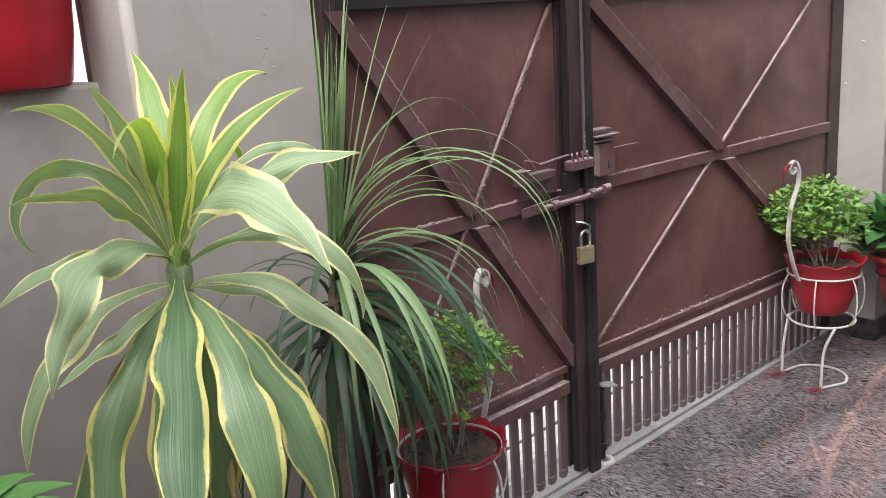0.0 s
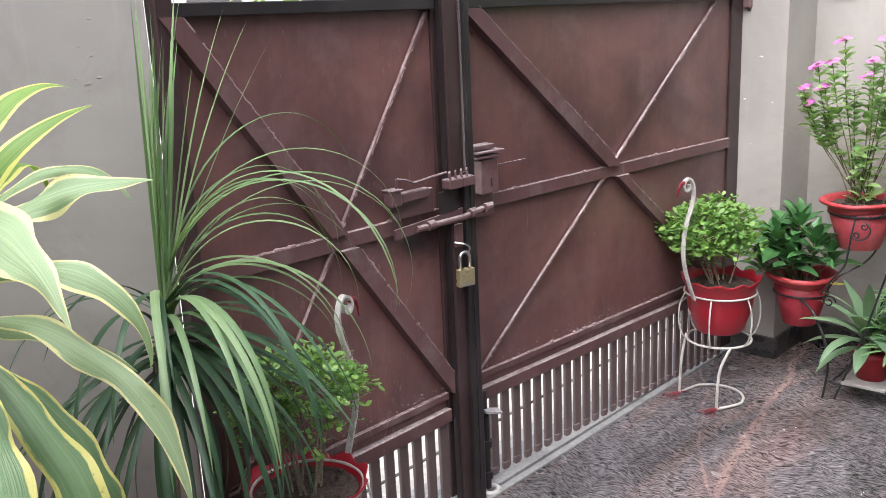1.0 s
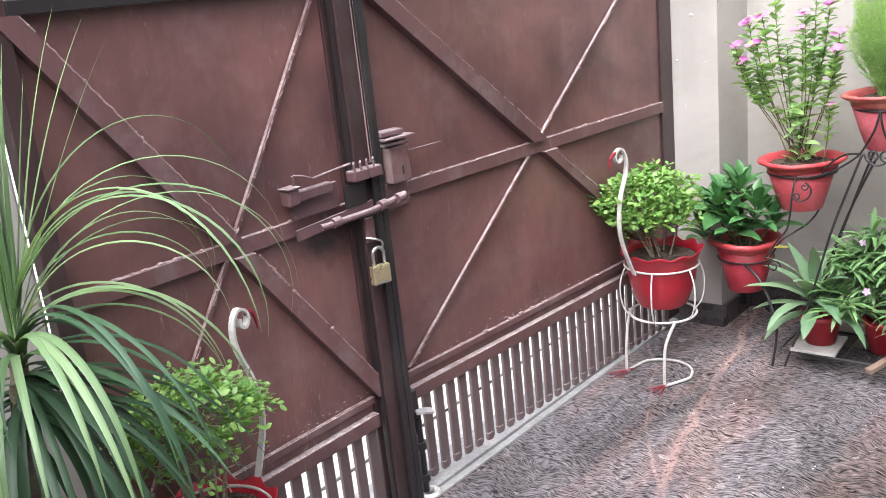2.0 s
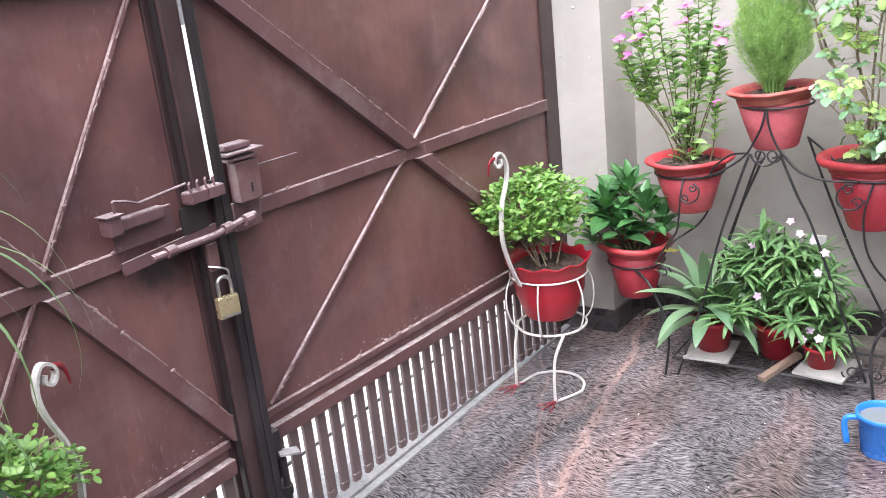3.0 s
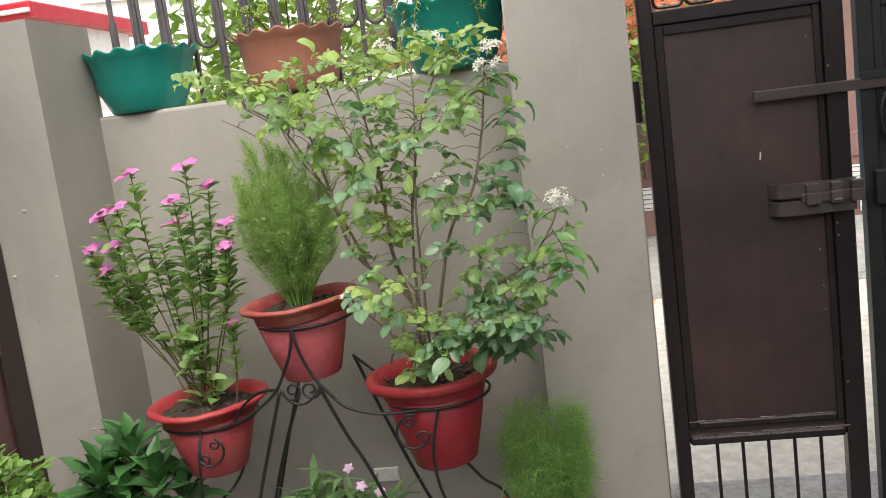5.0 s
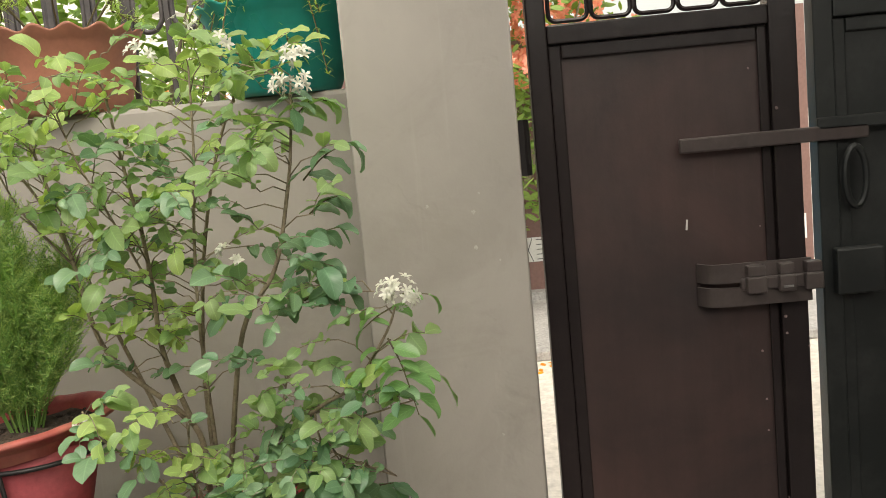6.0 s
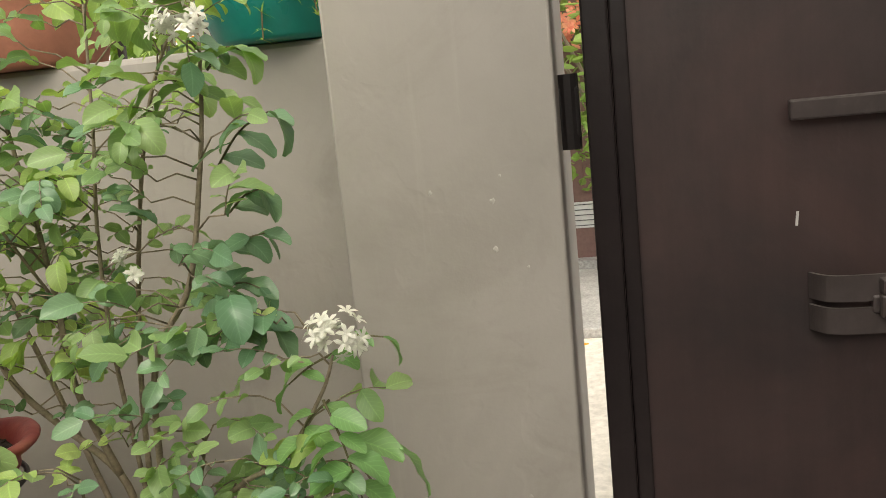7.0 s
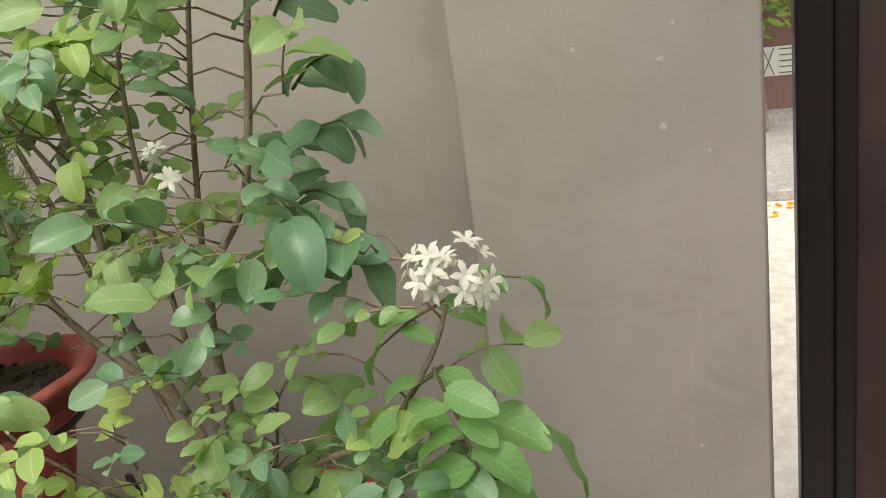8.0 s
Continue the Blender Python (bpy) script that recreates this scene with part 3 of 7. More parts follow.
def ovate(name, material, length, width, droop=30, fold=0.25, seg=8, ripple=0.0, blunt=0.62):
    """A rounded leaf, five points across, bending down along its way."""
    bm = bmesh.new()
    uvl = bm.loops.layers.uv.verify()
    p, rows = Vector((0, 0, 0)), []
    for i in range(seg + 1):
        s = i / seg
        e = radians(droop * 0.4 - droop * s)
        d = Vector((math.cos(e), 0, math.sin(e)))
        up = Vector((-math.sin(e), 0, math.cos(e)))
        if i:
            p = p + d * (length / seg)
        w = max(math.sin(math.pi * min(s, 0.995) ** 0.9), 0.0) ** blunt * width / 2 + 0.0004
        rows.append(([bm.verts.new(p + Vector((0, u * w, 0)) + up * (fold * w * abs(u) ** 1.4 + ripple * abs(u) * math.sin(s * 13 + u * 2))) for u in (-1, -0.5, 0, 0.5, 1)], s))
    for (a, s0), (b, s1) in zip(rows, rows[1:]):
        for k in range(4):
            f = bm.faces.new((a[k], a[k + 1], b[k + 1], b[k]))
            for lo, uv in zip(f.loops, ((k / 4, s0), ((k + 1) / 4, s0), ((k + 1) / 4, s1), (k / 4, s1))):
                lo[uvl].uv = uv
    return finish(bm, name, material, True)


def leaf_pose(p, az, el, roll=0.0, size=1.0):
    return Matrix.Translation(p) @ Euler((0, 0, radians(az))).to_matrix().to_4x4() @ Euler((0, radians(-el), 0)).to_matrix().to_4x4() @ Euler((radians(roll), 0, 0)).to_matrix().to_4x4() @ Matrix.Diagonal((size, size, size, 1))


def add_leaf(mesh, parent, m, name="leaf"):
    ob = new(name, mesh)
    ob.parent = parent
    ob.matrix_basis = m
    return ob


def merge_mesh(bm, mesh, m):
    """Adds a copy of a mesh, moved by m, to bm (UVs kept)."""
    uvl = bm.loops.layers.uv.verify()
    vs = [bm.verts.new(m @ v.co) for v in mesh.vertices]
    uvs = mesh.uv_layers[0].data
    for p in mesh.polygons:
        f = bm.faces.new([vs[i] for i in p.vertices])
        f.smooth = True
        for lo, li in zip(f.loops, p.loop_indices):
            lo[uvl].uv = uvs[li].uv


# ---- setting: ground, floor, walls ----
FX, PX = 3.53, 3.795          # faces of the side pillars and of the parapet between them
GY = 1.62                     # plane of the gate

bm = bmesh.new()
bmesh.ops.create_grid(bm, x_segments=24, y_segments=24, size=400)
for v in bm.verts:
    v.co.z = -0.06
ground = tagged(part("ground", bm, M["concrete"]), "pale sunlit concrete street outside the gates", "ground", kind="structure")

bm = box(bmesh.new(), -0.75, FX + 0.26, -3.2, 1.79, -0.05, -0.012)
floor = tagged(part("floor", bm, M["stone"]), "polished wavy granite slab floor, dark grey and salmon", "floor", kind="structure")
xs = [-0.75, -0.3, 0.95, 2.2, 3.45, 3.79]
ys = [-3.2, -2.37, -1.74, -1.11, -0.47, 0.15, 0.795, 1.405, 1.575, 1.76]
for i in range(len(xs) - 1):
    for j in range(len(ys) - 1):
        g = 0.0006
        if j == 8 and i > 1:
            continue
        bm = box(bmesh.new(), xs[i] + g, xs[i + 1] - g, ys[j] + g, ys[j + 1] - g, -0.02, 0.0, 0.0008)
        part("slab", bm, M["granite"], floor)


def wall(name, label, boxes, bevel=0.006, soft=()):
    """soft: (x, y, radius) of upright corners that the plaster rounds off."""
    bm = bmesh.new()
    for b in boxes:
        box(bm, *b, 0.0 if soft else bevel)
    for sx, sy, r in soft:
        es = [e for e in bm.edges if all(abs(v.co.x - sx) < 1e-4 and abs(v.co.y - sy) < 1e-4 for v in e.verts)]
        bmesh.ops.bevel(bm, geom=es, offset=r, segments=8, affect="EDGES", profile=0.5)
    for f in bm.faces:
        f.smooth = bool(soft) and abs(f.normal.z) < 0.5 and f.calc_area() < 0.03
    return tagged(part(name, bm, M["wall"]), label, "wall", kind="structure")


wall("wall_pillar_gate", "greige painted masonry pillar carrying the brown gate hinges", [(FX, PX + 0.02, 1.372, 1.66, -0.05, 1.64)], 0.0)
wall("wall_pillar_wicket", "greige painted masonry pillar beside the dark wicket door", [(FX, PX + 0.20, -0.016, 0.250, -0.05, 2.3)], 0.008, [(FX, 0.250, 0.004), (FX, -0.016, 0.004)])
wall("wall_parapet", "greige painted parapet wall with a flat sill", [(PX, PX + 0.22, 0.235, 1.385, -0.05, 1.402)], 0.01)
wall("wall_pillar_left", "greige painted wall beside the brown gate", [(0.688, 1.098, GY - 0.01, GY + 0.175, -0.05, 2.3)], 0.012, [(0.688, GY - 0.01, 0.018), (1.098, GY - 0.01, 0.008)])
wall("wall_left_parapet", "greige painted parapet with a red planter on its sill", [(-0.75, 0.70, 1.768, 1.985, -0.05, 1.299)], 0.01)
wall("wall_left_end", "greige painted boundary wall", [(-0.75, -0.4, 1.775, 1.98, 1.30, 2.3)])
# unseen wall closing the yard; its nearness and height set the shade at left
wall("wall_house_west", "unseen greige painted wall closing the yard", [(-0.95, -0.75, -3.4, 1.99, -0.05, 2.4)])
# invented wall out of view; it darkens the left parapet and pillar side
wall("wall_house_corner", "unseen greige wall added to shade the left parapet", [(-0.30, 0.0, 1.12, 1.766, -0.05, 1.95)])
wall("wall_house_south", "unseen greige painted wall closing the yard", [(-0.75, 3.8, -3.42, -3.2, -0.05, 2.7)])
wall("wall_side_south", "greige painted boundary wall past the wicket door", [(FX, FX + 0.24, -3.2, -1.05, -0.05, 2.62)])
# unseen slab, added to keep skylight off the wicket pillar and door
porch = tagged(part("ceiling_porch", box(bmesh.new(), 1.0, FX + 0.45, -3.3, -0.30, 2.62, 2.76, 0.01), M["wall"]), "unseen painted slab added to shade the wicket side", "porch roof", kind="structure")

# marks where the paint has chipped off the wicket pillar and the gate pillar
rng = random.Random(4)
for k, (yy, zz, rr) in enumerate(((0.139, 1.186, 0.0032), (0.066, 1.171, 0.004), (0.067, 1.113, 0.004), (0.03, 1.09, 0.002), (0.055, 1.20, 0.002), (0.05, 0.80, 0.003))):
    bm = bmesh.new()
    bmesh.ops.create_icosphere(bm, subdivisions=2, radius=rr)
    for v in bm.verts:
        v.co = Vector((v.co.x * 0.2 + FX, v.co.y * rng.uniform(0.5, 1.1) + yy, v.co.z * rng.uniform(0.5, 1.2) + zz))
    tagged(part("plaster_chip", bm, M["chip"]), "small raised chip of bare plaster on the pillar", "wall mark", kind="structure")
bm = bmesh.new()
bmesh.ops.create_icosphere(bm, subdivisions=2, radius=0.005, matrix=Matrix.Translation((FX, 1.53, 1.03)))
for yy, zz, rr in ((1.47, 1.19, 0.006), (1.42, 1.02, 0.004), (1.50, 0.86, 0.0035), (1.40, 0.62, 0.005), (1.56, 1.30, 0.004)):
    bmesh.ops.create_icosphere(bm, subdivisions=2, radius=rr, matrix=Matrix.Translation((FX, yy, zz)) @ Matrix.Diagonal((0.5, 1.3, 0.8, 1)))
tagged(part("plaster_chip", bm, M["chip"]), "small raised chip of bare plaster on the pillar", "wall mark", kind="structure")

# flaked paint on the wall beside the gate
for k in range(11):
    bm = bmesh.new()
    xx, zz, rr = 0.967 + rng.gauss(0, 0.012), 1.285 + rng.choice((0.0, 0.01, 0.06, 0.075, 0.11, 0.12)) + rng.uniform(-0.008, 0.008), rng.uniform(0.002, 0.0042)
    bmesh.ops.create_icosphere(bm, subdivisions=2, radius=rr, matrix=Matrix.Translation((xx, GY - 0.010, zz)) @ Matrix.Diagonal((rng.uniform(0.8, 2.0), 0.35, rng.uniform(0.3, 0.7), 1)))
    tagged(part("paint_flake", bm, M["wall"]), "small lifted flake of wall paint", "wall mark", kind="structure")

# skirting of black granite, and the raised threshold of the wicket door
def skirt(boxes):
    bm = bmesh.new()
    for b in boxes:
        box(bm, *b, 0.002)
    return tagged(part("baseboard", bm, M["riser"]), "black polished granite skirting along the wall foot", "skirting", kind="structure")


skirt([(FX - 0.012, FX, 1.36, 1.60, 0.0, 0.088)])
skirt([(FX, PX, 1.358, 1.372, 0.0, 0.088)])
skirt([(PX - 0.014, PX, 0.27, 1.357, 0.0, 0.10)])
skirt([(FX - 0.014, FX, -1.05, 0.262, 0.0, 0.108)])
skirt([(FX, PX - 0.015, 0.252, 0.266, 0.0, 0.10)])
bm = box(bmesh.new(), FX - 0.012, FX + 0.32, -1.05, -0.014, -0.05, 0.118, 0.004)
tagged(part("threshold", bm, M["stone"]), "pale stone threshold under the wicket door", "threshold", kind="structure")
bm = box(bmesh.new(), 3.83, 4.24, -1.6, 0.6, -0.06, 0.05, 0.01)
tagged(part("pavement", bm, M["stone"]), "grey stone ramp outside the wicket door", "pavement", kind="structure")
bm = box(bmesh.new(), 1.10, 3.9, 1.955, 1.968, -0.066, -0.0565, 0.001)
tagged(part("trim_joint", bm, M["riser"]), "dark filled joint across the concrete outside the gate", "joint", kind="structure")
bm = box(bmesh.new(), 1.098, FX, 1.552, 1.578, -0.02, 0.006, 0.002)
box(bm, 1.098, FX, 1.582, 1.70, -0.02, 0.012, 0.002)
tagged(part("gate_track", bm, M["track"]), "worn pale grey metal sill strip under the gate", "gate sill", kind="structure")


# ---- the driveway gate ----
def gate_leaf(name, at, turn, w, u0, side, rise, fall, label, lap=0.04):
    """u runs along the leaf; panel from u0 to w - side, face at v = 0, bars towards the yard at negative v."""
    g = thing(name, at, label, "gate", "leaves of the brown gate", turn=turn)
    z0, zr, zt = 0.345, 0.872, 1.405
    e = w - side
    part("panel", box(bmesh.new(), u0 - 0.01, e + 0.01, 0.0, 0.004, z0 - 0.03, zt + 0.02), M["gate_latch_side" if w < 1 else "gate"], g)
    part("stile", box(bmesh.new(), u0 - lap, u0, -0.026, 0.012, 0.03, 1.95, 0.003), M["gate_dark"], g)
    part("stile", box(bmesh.new(), e, w, -0.008, 0.012, 0.03, 1.95, 0.003), M["gate_dark"], g)
    part("top_rail", box(bmesh.new(), u0, e, -0.026, 0.012, zt, zt + 0.027, 0.002), M["gate_black"], g)
    part("grille_rail", box(bmesh.new(), u0, e, -0.03, 0.008, zt + 0.036, zt + 0.076, 0.003), M["gate_bar"], g)
    part("grille_rail", box(bmesh.new(), u0, e, -0.026, 0.008, 1.91, 1.95, 0.003), M["gate_bar"], g)
    part("bottom_rail", box(bmesh.new(), u0, e, -0.014, -0.001, z0 - 0.002, z0 + 0.018, 0.002), M["gate_bar"], g)
    part("bottom_rail", box(bmesh.new(), u0, e, -0.022, 0.012, z0 - 0.068, z0 - 0.030, 0.002), M["gate_bar"], g)
    # the middle rail and the cross braces are flat bars welded over the panel
    part("middle_rail", box(bmesh.new(), u0, e, -0.016, -0.001, zr - 0.019, zr + 0.019, 0.0015), M["gate_bar"], g)
    for (a, b), wide, shift, front in ((rise, 0.008, 0.0, 0.0105), (fall, 0.042, 0.007, 0.0155)):
        va, vb = Vector((a[0] + shift, -front, a[1])), Vector((b[0] + shift, -front, b[1]))
        s = (zr - va.z) / (vb.z - va.z)
        mid = va.lerp(vb, s)
        d = (vb - va).normalized() * (0.026 if wide > 0.01 else 0.018)
        thick = 0.030 if wide > 0.01 else 0.010
        lo, hi = (z0 + 0.018, zt) if wide > 0.01 else (va.z, vb.z)
        for p, q, zp, zq in ((va, mid - d, hi if va.z > zr else lo, zr + math.copysign(0.0195, va.z - zr)), (mid + d, vb, zr + math.copysign(0.0195, vb.z - zr), lo if vb.z < zr else hi)):
            bm = slant(bmesh.new(), p, q, wide, thick)
            for v in bm.verts:
                # both ends are cut level where they meet the rails
                v.co += d * (((zp if (v.co - p).length < (v.co - q).length else zq) - v.co.z) / d.z)
            part("brace", bm, M["gate_bar"], g)
    # uneven weld beads along the bars' edges, with dust caught on them
    rngw = random.Random(int(w * 100))

    def bead(a, b, r, front, gaps=0.15):
        """A lumpy seam from a to b (u, z), broken here and there."""
        bm = bmesh.new()
        a, b = Vector((a[0], -front, a[1])), Vector((b[0], -front, b[1]))
        n = max(int((b - a).length / 0.009), 4)
        run = []
        for k in range(n + 1):
            p = a.lerp(b, k / n) + Vector((rngw.uniform(-0.0014, 0.0014), rngw.uniform(-0.001, 0.001), rngw.uniform(-0.0016, 0.0016)))
            if rngw.random() < gaps * 0.3 or k == n:
                if len(run) > 2:
                    rr = r * rngw.uniform(0.7, 1.25)
                    tube(bm, run, rr, 5, rr * rngw.uniform(0.5, 1.2))
                run = []
            else:
                run.append(p)
                if rngw.random() < 0.14:
                    bmesh.ops.create_icosphere(bm, subdivisions=1, radius=r * rngw.uniform(1.2, 2.3), matrix=Matrix.Translation(p) @ Matrix.Diagonal((rngw.uniform(1, 2.2), 0.8, 1, 1)))
        wb = part("weld_seam", bm, M["weld"], g, "lumpy dusty weld beads")
        wb["kind"] = "stuff"

    off = Vector((fall[1][0] - fall[0][0], fall[1][1] - fall[0][1])).normalized()
    up_ = (0.007 - off.y * 0.0215, off.x * 0.0215)
    m_ = (zr - fall[0][1]) / (fall[1][1] - fall[0][1])
    cx = fall[0][0] + (fall[1][0] - fall[0][0]) * m_
    bead((fall[0][0] + up_[0], fall[0][1] + up_[1]), (cx + up_[0] - 0.015, zr + up_[1] + 0.02), 0.0017, 0.0300)
    bead((cx + up_[0] + 0.03, zr + up_[1] - 0.04), (fall[1][0] + up_[0], fall[1][1] + up_[1]), 0.0022, 0.0300)
    bead(rise[0], rise[1], 0.0024, 0.014, 0.3)
    bead((rise[0][0] + 0.004, rise[0][1]), (rise[1][0] + 0.004, rise[1][1]), 0.0020, 0.012, 0.9)
    bead((u0, zr + 0.0195), (e, zr + 0.0195), 0.0030, 0.012, 0.1)
    bead((u0, zr - 0.0200), (e, zr - 0.0200), 0.0016, 0.006, 1.0)
    bead((u0, z0 + 0.0185), (e, z0 + 0.0185), 0.0034, 0.009, 0.15)
    bm = bmesh.new()
    for k in range(int((e - u0) * 60)):
        p = (rngw.uniform(u0, e), -0.002, z0 + 0.022 + abs(rngw.gauss(0, 0.012)))
        bmesh.ops.create_icosphere(bm, subdivisions=1, radius=rngw.uniform(0.0008, 0.0026), matrix=Matrix.Translation(p) @ Matrix.Diagonal((rngw.uniform(1, 3), 0.8, 1, 1)))
    sp = part("weld_spatter", bm, M["weld"], g, "lumpy dusty weld spatter")
    sp["kind"] = "stuff"
    # flat slats below the panel
    n = int((e - u0) / 0.0505)
    bm = box(bmesh.new(), -0.0152, 0.0152, -0.0118, -0.001, 0.016, z0 - 0.064, 0.001)
    box(bm, -0.0172, 0.006, -0.0155, -0.0015, 0.012, 0.036, 0.002)
    me = finish(bm, "slat", M["slat"])
    for k in range(n):
        s = new("slat", me)
        s.parent = g
        s.matrix_basis = pose(u0 + 0.026 + k * (e - u0) / n, 0, 0, 0, 0, rngw.uniform(-5, 3))
    # open grille over the panel: thin wires before flat straps
    bm = bmesh.new()
    k = u0 + 0.015
    while k < e:
        tube(bm, [(k, -0.020, zt + 0.07), (k, -0.020, 1.92)], 0.0017, 5)
        k += 0.0235
    for zz in (1.515, 1.555, 1.595, 1.635, 1.675, 1.715, 1.755, 1.795, 1.835, 1.875):
        tube(bm, [(u0, -0.018, zz), (e, -0.018, zz)], 0.0017, 5)
    wm = part("wire_mesh", bm, M["gate_bar"], g, "thin welded wire mesh")
    wm["kind"] = "stuff"
    k = e - 0.06
    while k > u0 + 0.1:
        part("strap", box(bmesh.new(), k - 0.019, k + 0.019, -0.004, 0.002, zt + 0.07, 1.915), M["gate_bar"], g)
        part("strap", slant(bmesh.new(), (k - 0.13, 0.006, 1.72), (k + 0.005, 0.006, zt + 0.075), 0.028, 0.005), M["gate_bar"], g)
        k -= 0.148
    return g


gl = gate_leaf("gate_leaf", (1.102, GY, 0), 0.0, 0.825, 0.045, 0.045, ((0.080, 0.36), (0.762, 1.40)), ((0.04, 1.39), (0.80, 0.365)), "brown enamelled steel gate leaf with cross braces and slatted foot")
gr = gate_leaf("gate_leaf", (2.052, 1.640, 0), -3.3, 1.478, -0.03, 0.085, ((0.0, 0.375), (1.275, 1.40)), ((0.0, 1.392), (1.31, 0.35)), "wide brown enamelled steel gate leaf with cross braces and slatted foot", 0.006)

# left leaf: closing post, bolts, latch
part("post", box(bmesh.new(), 0.793, 0.844, -0.044, -0.027, 0.02, 1.95, 0.004), M["gate_dark"], gl)
part("closing_strip", box(bmesh.new(), 0.849, 0.871, -0.060, -0.045, 0.004, 1.95, 0.003), M["gate_black"], gl, "black closing strip beside an open slit")
part("closing_strip", box(bmesh.new(), 0.828, 0.8488, -0.059, -0.0445, 0.004, 0.985, 0.003), M["gate_black"], gl, "black closing strip over the gap")
part("post_edge", box(bmesh.new(), 0.788, 0.7925, -0.036, -0.018, 0.02, 1.95, 0.001), M["gate_black"], gl)
part("latch_plate", box(bmesh.new(), 0.585, 0.735, -0.034, -0.026, 0.895, 0.958, 0.002), M["gate_hard"], gl)
part("grease_plate", box(bmesh.new(), 0.740, 0.812, -0.050, -0.0445, 0.885, 0.944, 0.002), M["gate_black"], gl, "black greasy plate under the latch")
bm = box(bmesh.new(), 0.585, 0.70, -0.056, -0.034, 0.940, 0.966, 0.004)
part("latch_bolt", bm, M["gate_hard"], gl, "dusty flat latch bolt")
bm = box(bmesh.new(), 0.560, 0.592, -0.064, -0.03, 0.936, 0.975, 0.004)
box(bm, 0.556, 0.596, -0.068, -0.028, 0.9752, 0.979, 0.001)
part("latch_knob", bm, M["gate_hard"], gl)
bm = bmesh.new()
tube(bm, [(0.585, -0.055, 1.004), (0.612, -0.058, 0.998), (0.640, -0.058, 0.986), (0.70, -0.056, 0.990), (0.765, -0.055, 0.994)], 0.0032, 6)
tube(bm, [(0.585, -0.055, 1.004), (0.588, -0.050, 0.980)], 0.0030, 6)
part("latch_rod", bm, M["gate_hard"], gl)
bm = box(bmesh.new(), 0.752, 0.848, -0.078, -0.046, 0.950, 0.978, 0.005)
box(bm, 0.756, 0.798, -0.081, -0.0785, 0.952, 0.976, 0.001)
box(bm, 0.802, 0.846, -0.081, -0.0785, 0.952, 0.976, 0.001)
for k in range(4):
    tube(bm, [(0.758 + k * 0.022, -0.076, 0.976), (0.758 + k * 0.022, -0.072, 0.993), (0.768 + k * 0.022, -0.064, 0.996), (0.771 + k * 0.022, -0.058, 0.978)], 0.0028, 6)
part("latch_keeper", bm, M["gate_hard"], gl)
bm = bmesh.new()
tube(bm, [(0.645, -0.058, 0.866), (0.80, -0.078, 0.871), (0.93, -0.066, 0.881)], 0.0082, 10)
part("slide_bolt", bm, M["gate_hard"], gl, "round grey slide bolt")
for u in (0.688, 0.836, 0.899):
    bm = bmesh.new()
    zc = 0.8665 + (u - 0.645) * 0.048
    tube(bm, [(u - 0.012, -0.064 - 0.013 * (u > 0.8), zc), (u + 0.012, -0.064 - 0.012 * (u > 0.8), zc + 0.001)], 0.0128, 12)
    part("bolt_collar", bm, M["gate_hard"], gl)
bm = slant(bmesh.new(), (0.590, -0.032, 0.858), (0.83, -0.0485, 0.876), 0.026, 0.006)
part("bolt_plate", bm, M["gate_hard"], gl)
bm = box(bmesh.new(), 0.780, 0.809, -0.066, -0.058, 0.790, 0.852, 0.002)
part("hasp", bm, M["gate_bar"], gl)

# right leaf: lock box, bar and drop bolt
bm = box(bmesh.new(), -0.024, 0.042, -0.062, -0.024, 0.905, 1.000, 0.004)
part("lock_box", bm, M["gate_bar"], gr, "square lock box with a keyhole")
bm = box(bmesh.new(), 0.010, 0.015, -0.0635, -0.0615, 0.925, 0.948)
part("keyhole", bm, M["gate_black"], gr)
bm = box(bmesh.new(), -0.050, 0.040, -0.072, -0.024, 1.006, 1.013, 0.002)
box(bm, -0.055, 0.052, -0.080, -0.028, 1.021, 1.027, 0.002)
box(bm, -0.048, 0.026, -0.066, -0.028, 1.030, 1.044, 0.003)
part("lock_hood", bm, M["gate_hard"], gr)
bm = box(bmesh.new(), 0.042, 0.192, -0.034, -0.028, 0.970, 0.976)
part("lock_rod", bm, M["gate_hard"], gr)
bm = box(bmesh.new(), -0.03, 0.052, -0.032, -0.024, 0.835, 0.905, 0.003)
part("keeper_plate", bm, M["gate_bar"], gr)
bm = bmesh.new()
tube(bm, [(-0.044, -0.062, 0.022), (-0.044, -0.062, 0.255)], 0.0105, 10)
part("drop_bolt", bm, M["gate_black"], gr, "black round drop bolt")
for zz in (0.055, 0.155):
    bm = bmesh.new()
    tube(bm, [(-0.044, -0.062, zz), (-0.044, -0.062, zz + 0.022)], 0.0165, 12)
    box(bm, -0.066, -0.046, -0.052, -0.024, zz + 0.004, zz + 0.018)
    part("bolt_collar", bm, M["gate_black"], gr)
bm = slant(bmesh.new(), (-0.052, -0.064, 0.272), (-0.006, -0.085, 0.263), 0.034, 0.006, (0, 0, 1))
part("drop_bolt_handle", bm, M["track"], gr, "flat pale handle of the drop bolt")
bm = box(bmesh.new(), -0.062, -0.032, -0.060, -0.024, 0.20, 0.33, 0.004)
part("bolt_bracket", bm, M["gate_black"], gr)
for zz in (1.40, 1.50):
    bm = box(bmesh.new(), 1.465, 1.515, -0.042, -0.012, zz - 0.03, zz + 0.03, 0.006)
    tube(bm, [(1.492, -0.03, zz - 0.04), (1.492, -0.03, zz + 0.045)], 0.013, 10)
    part("hinge", bm, M["gate_bar"], gr)

ring = thing("floor_ring", (2.020, 1.583, 0.0), "small white metal socket ring in the floor for the drop bolt", "floor ring")
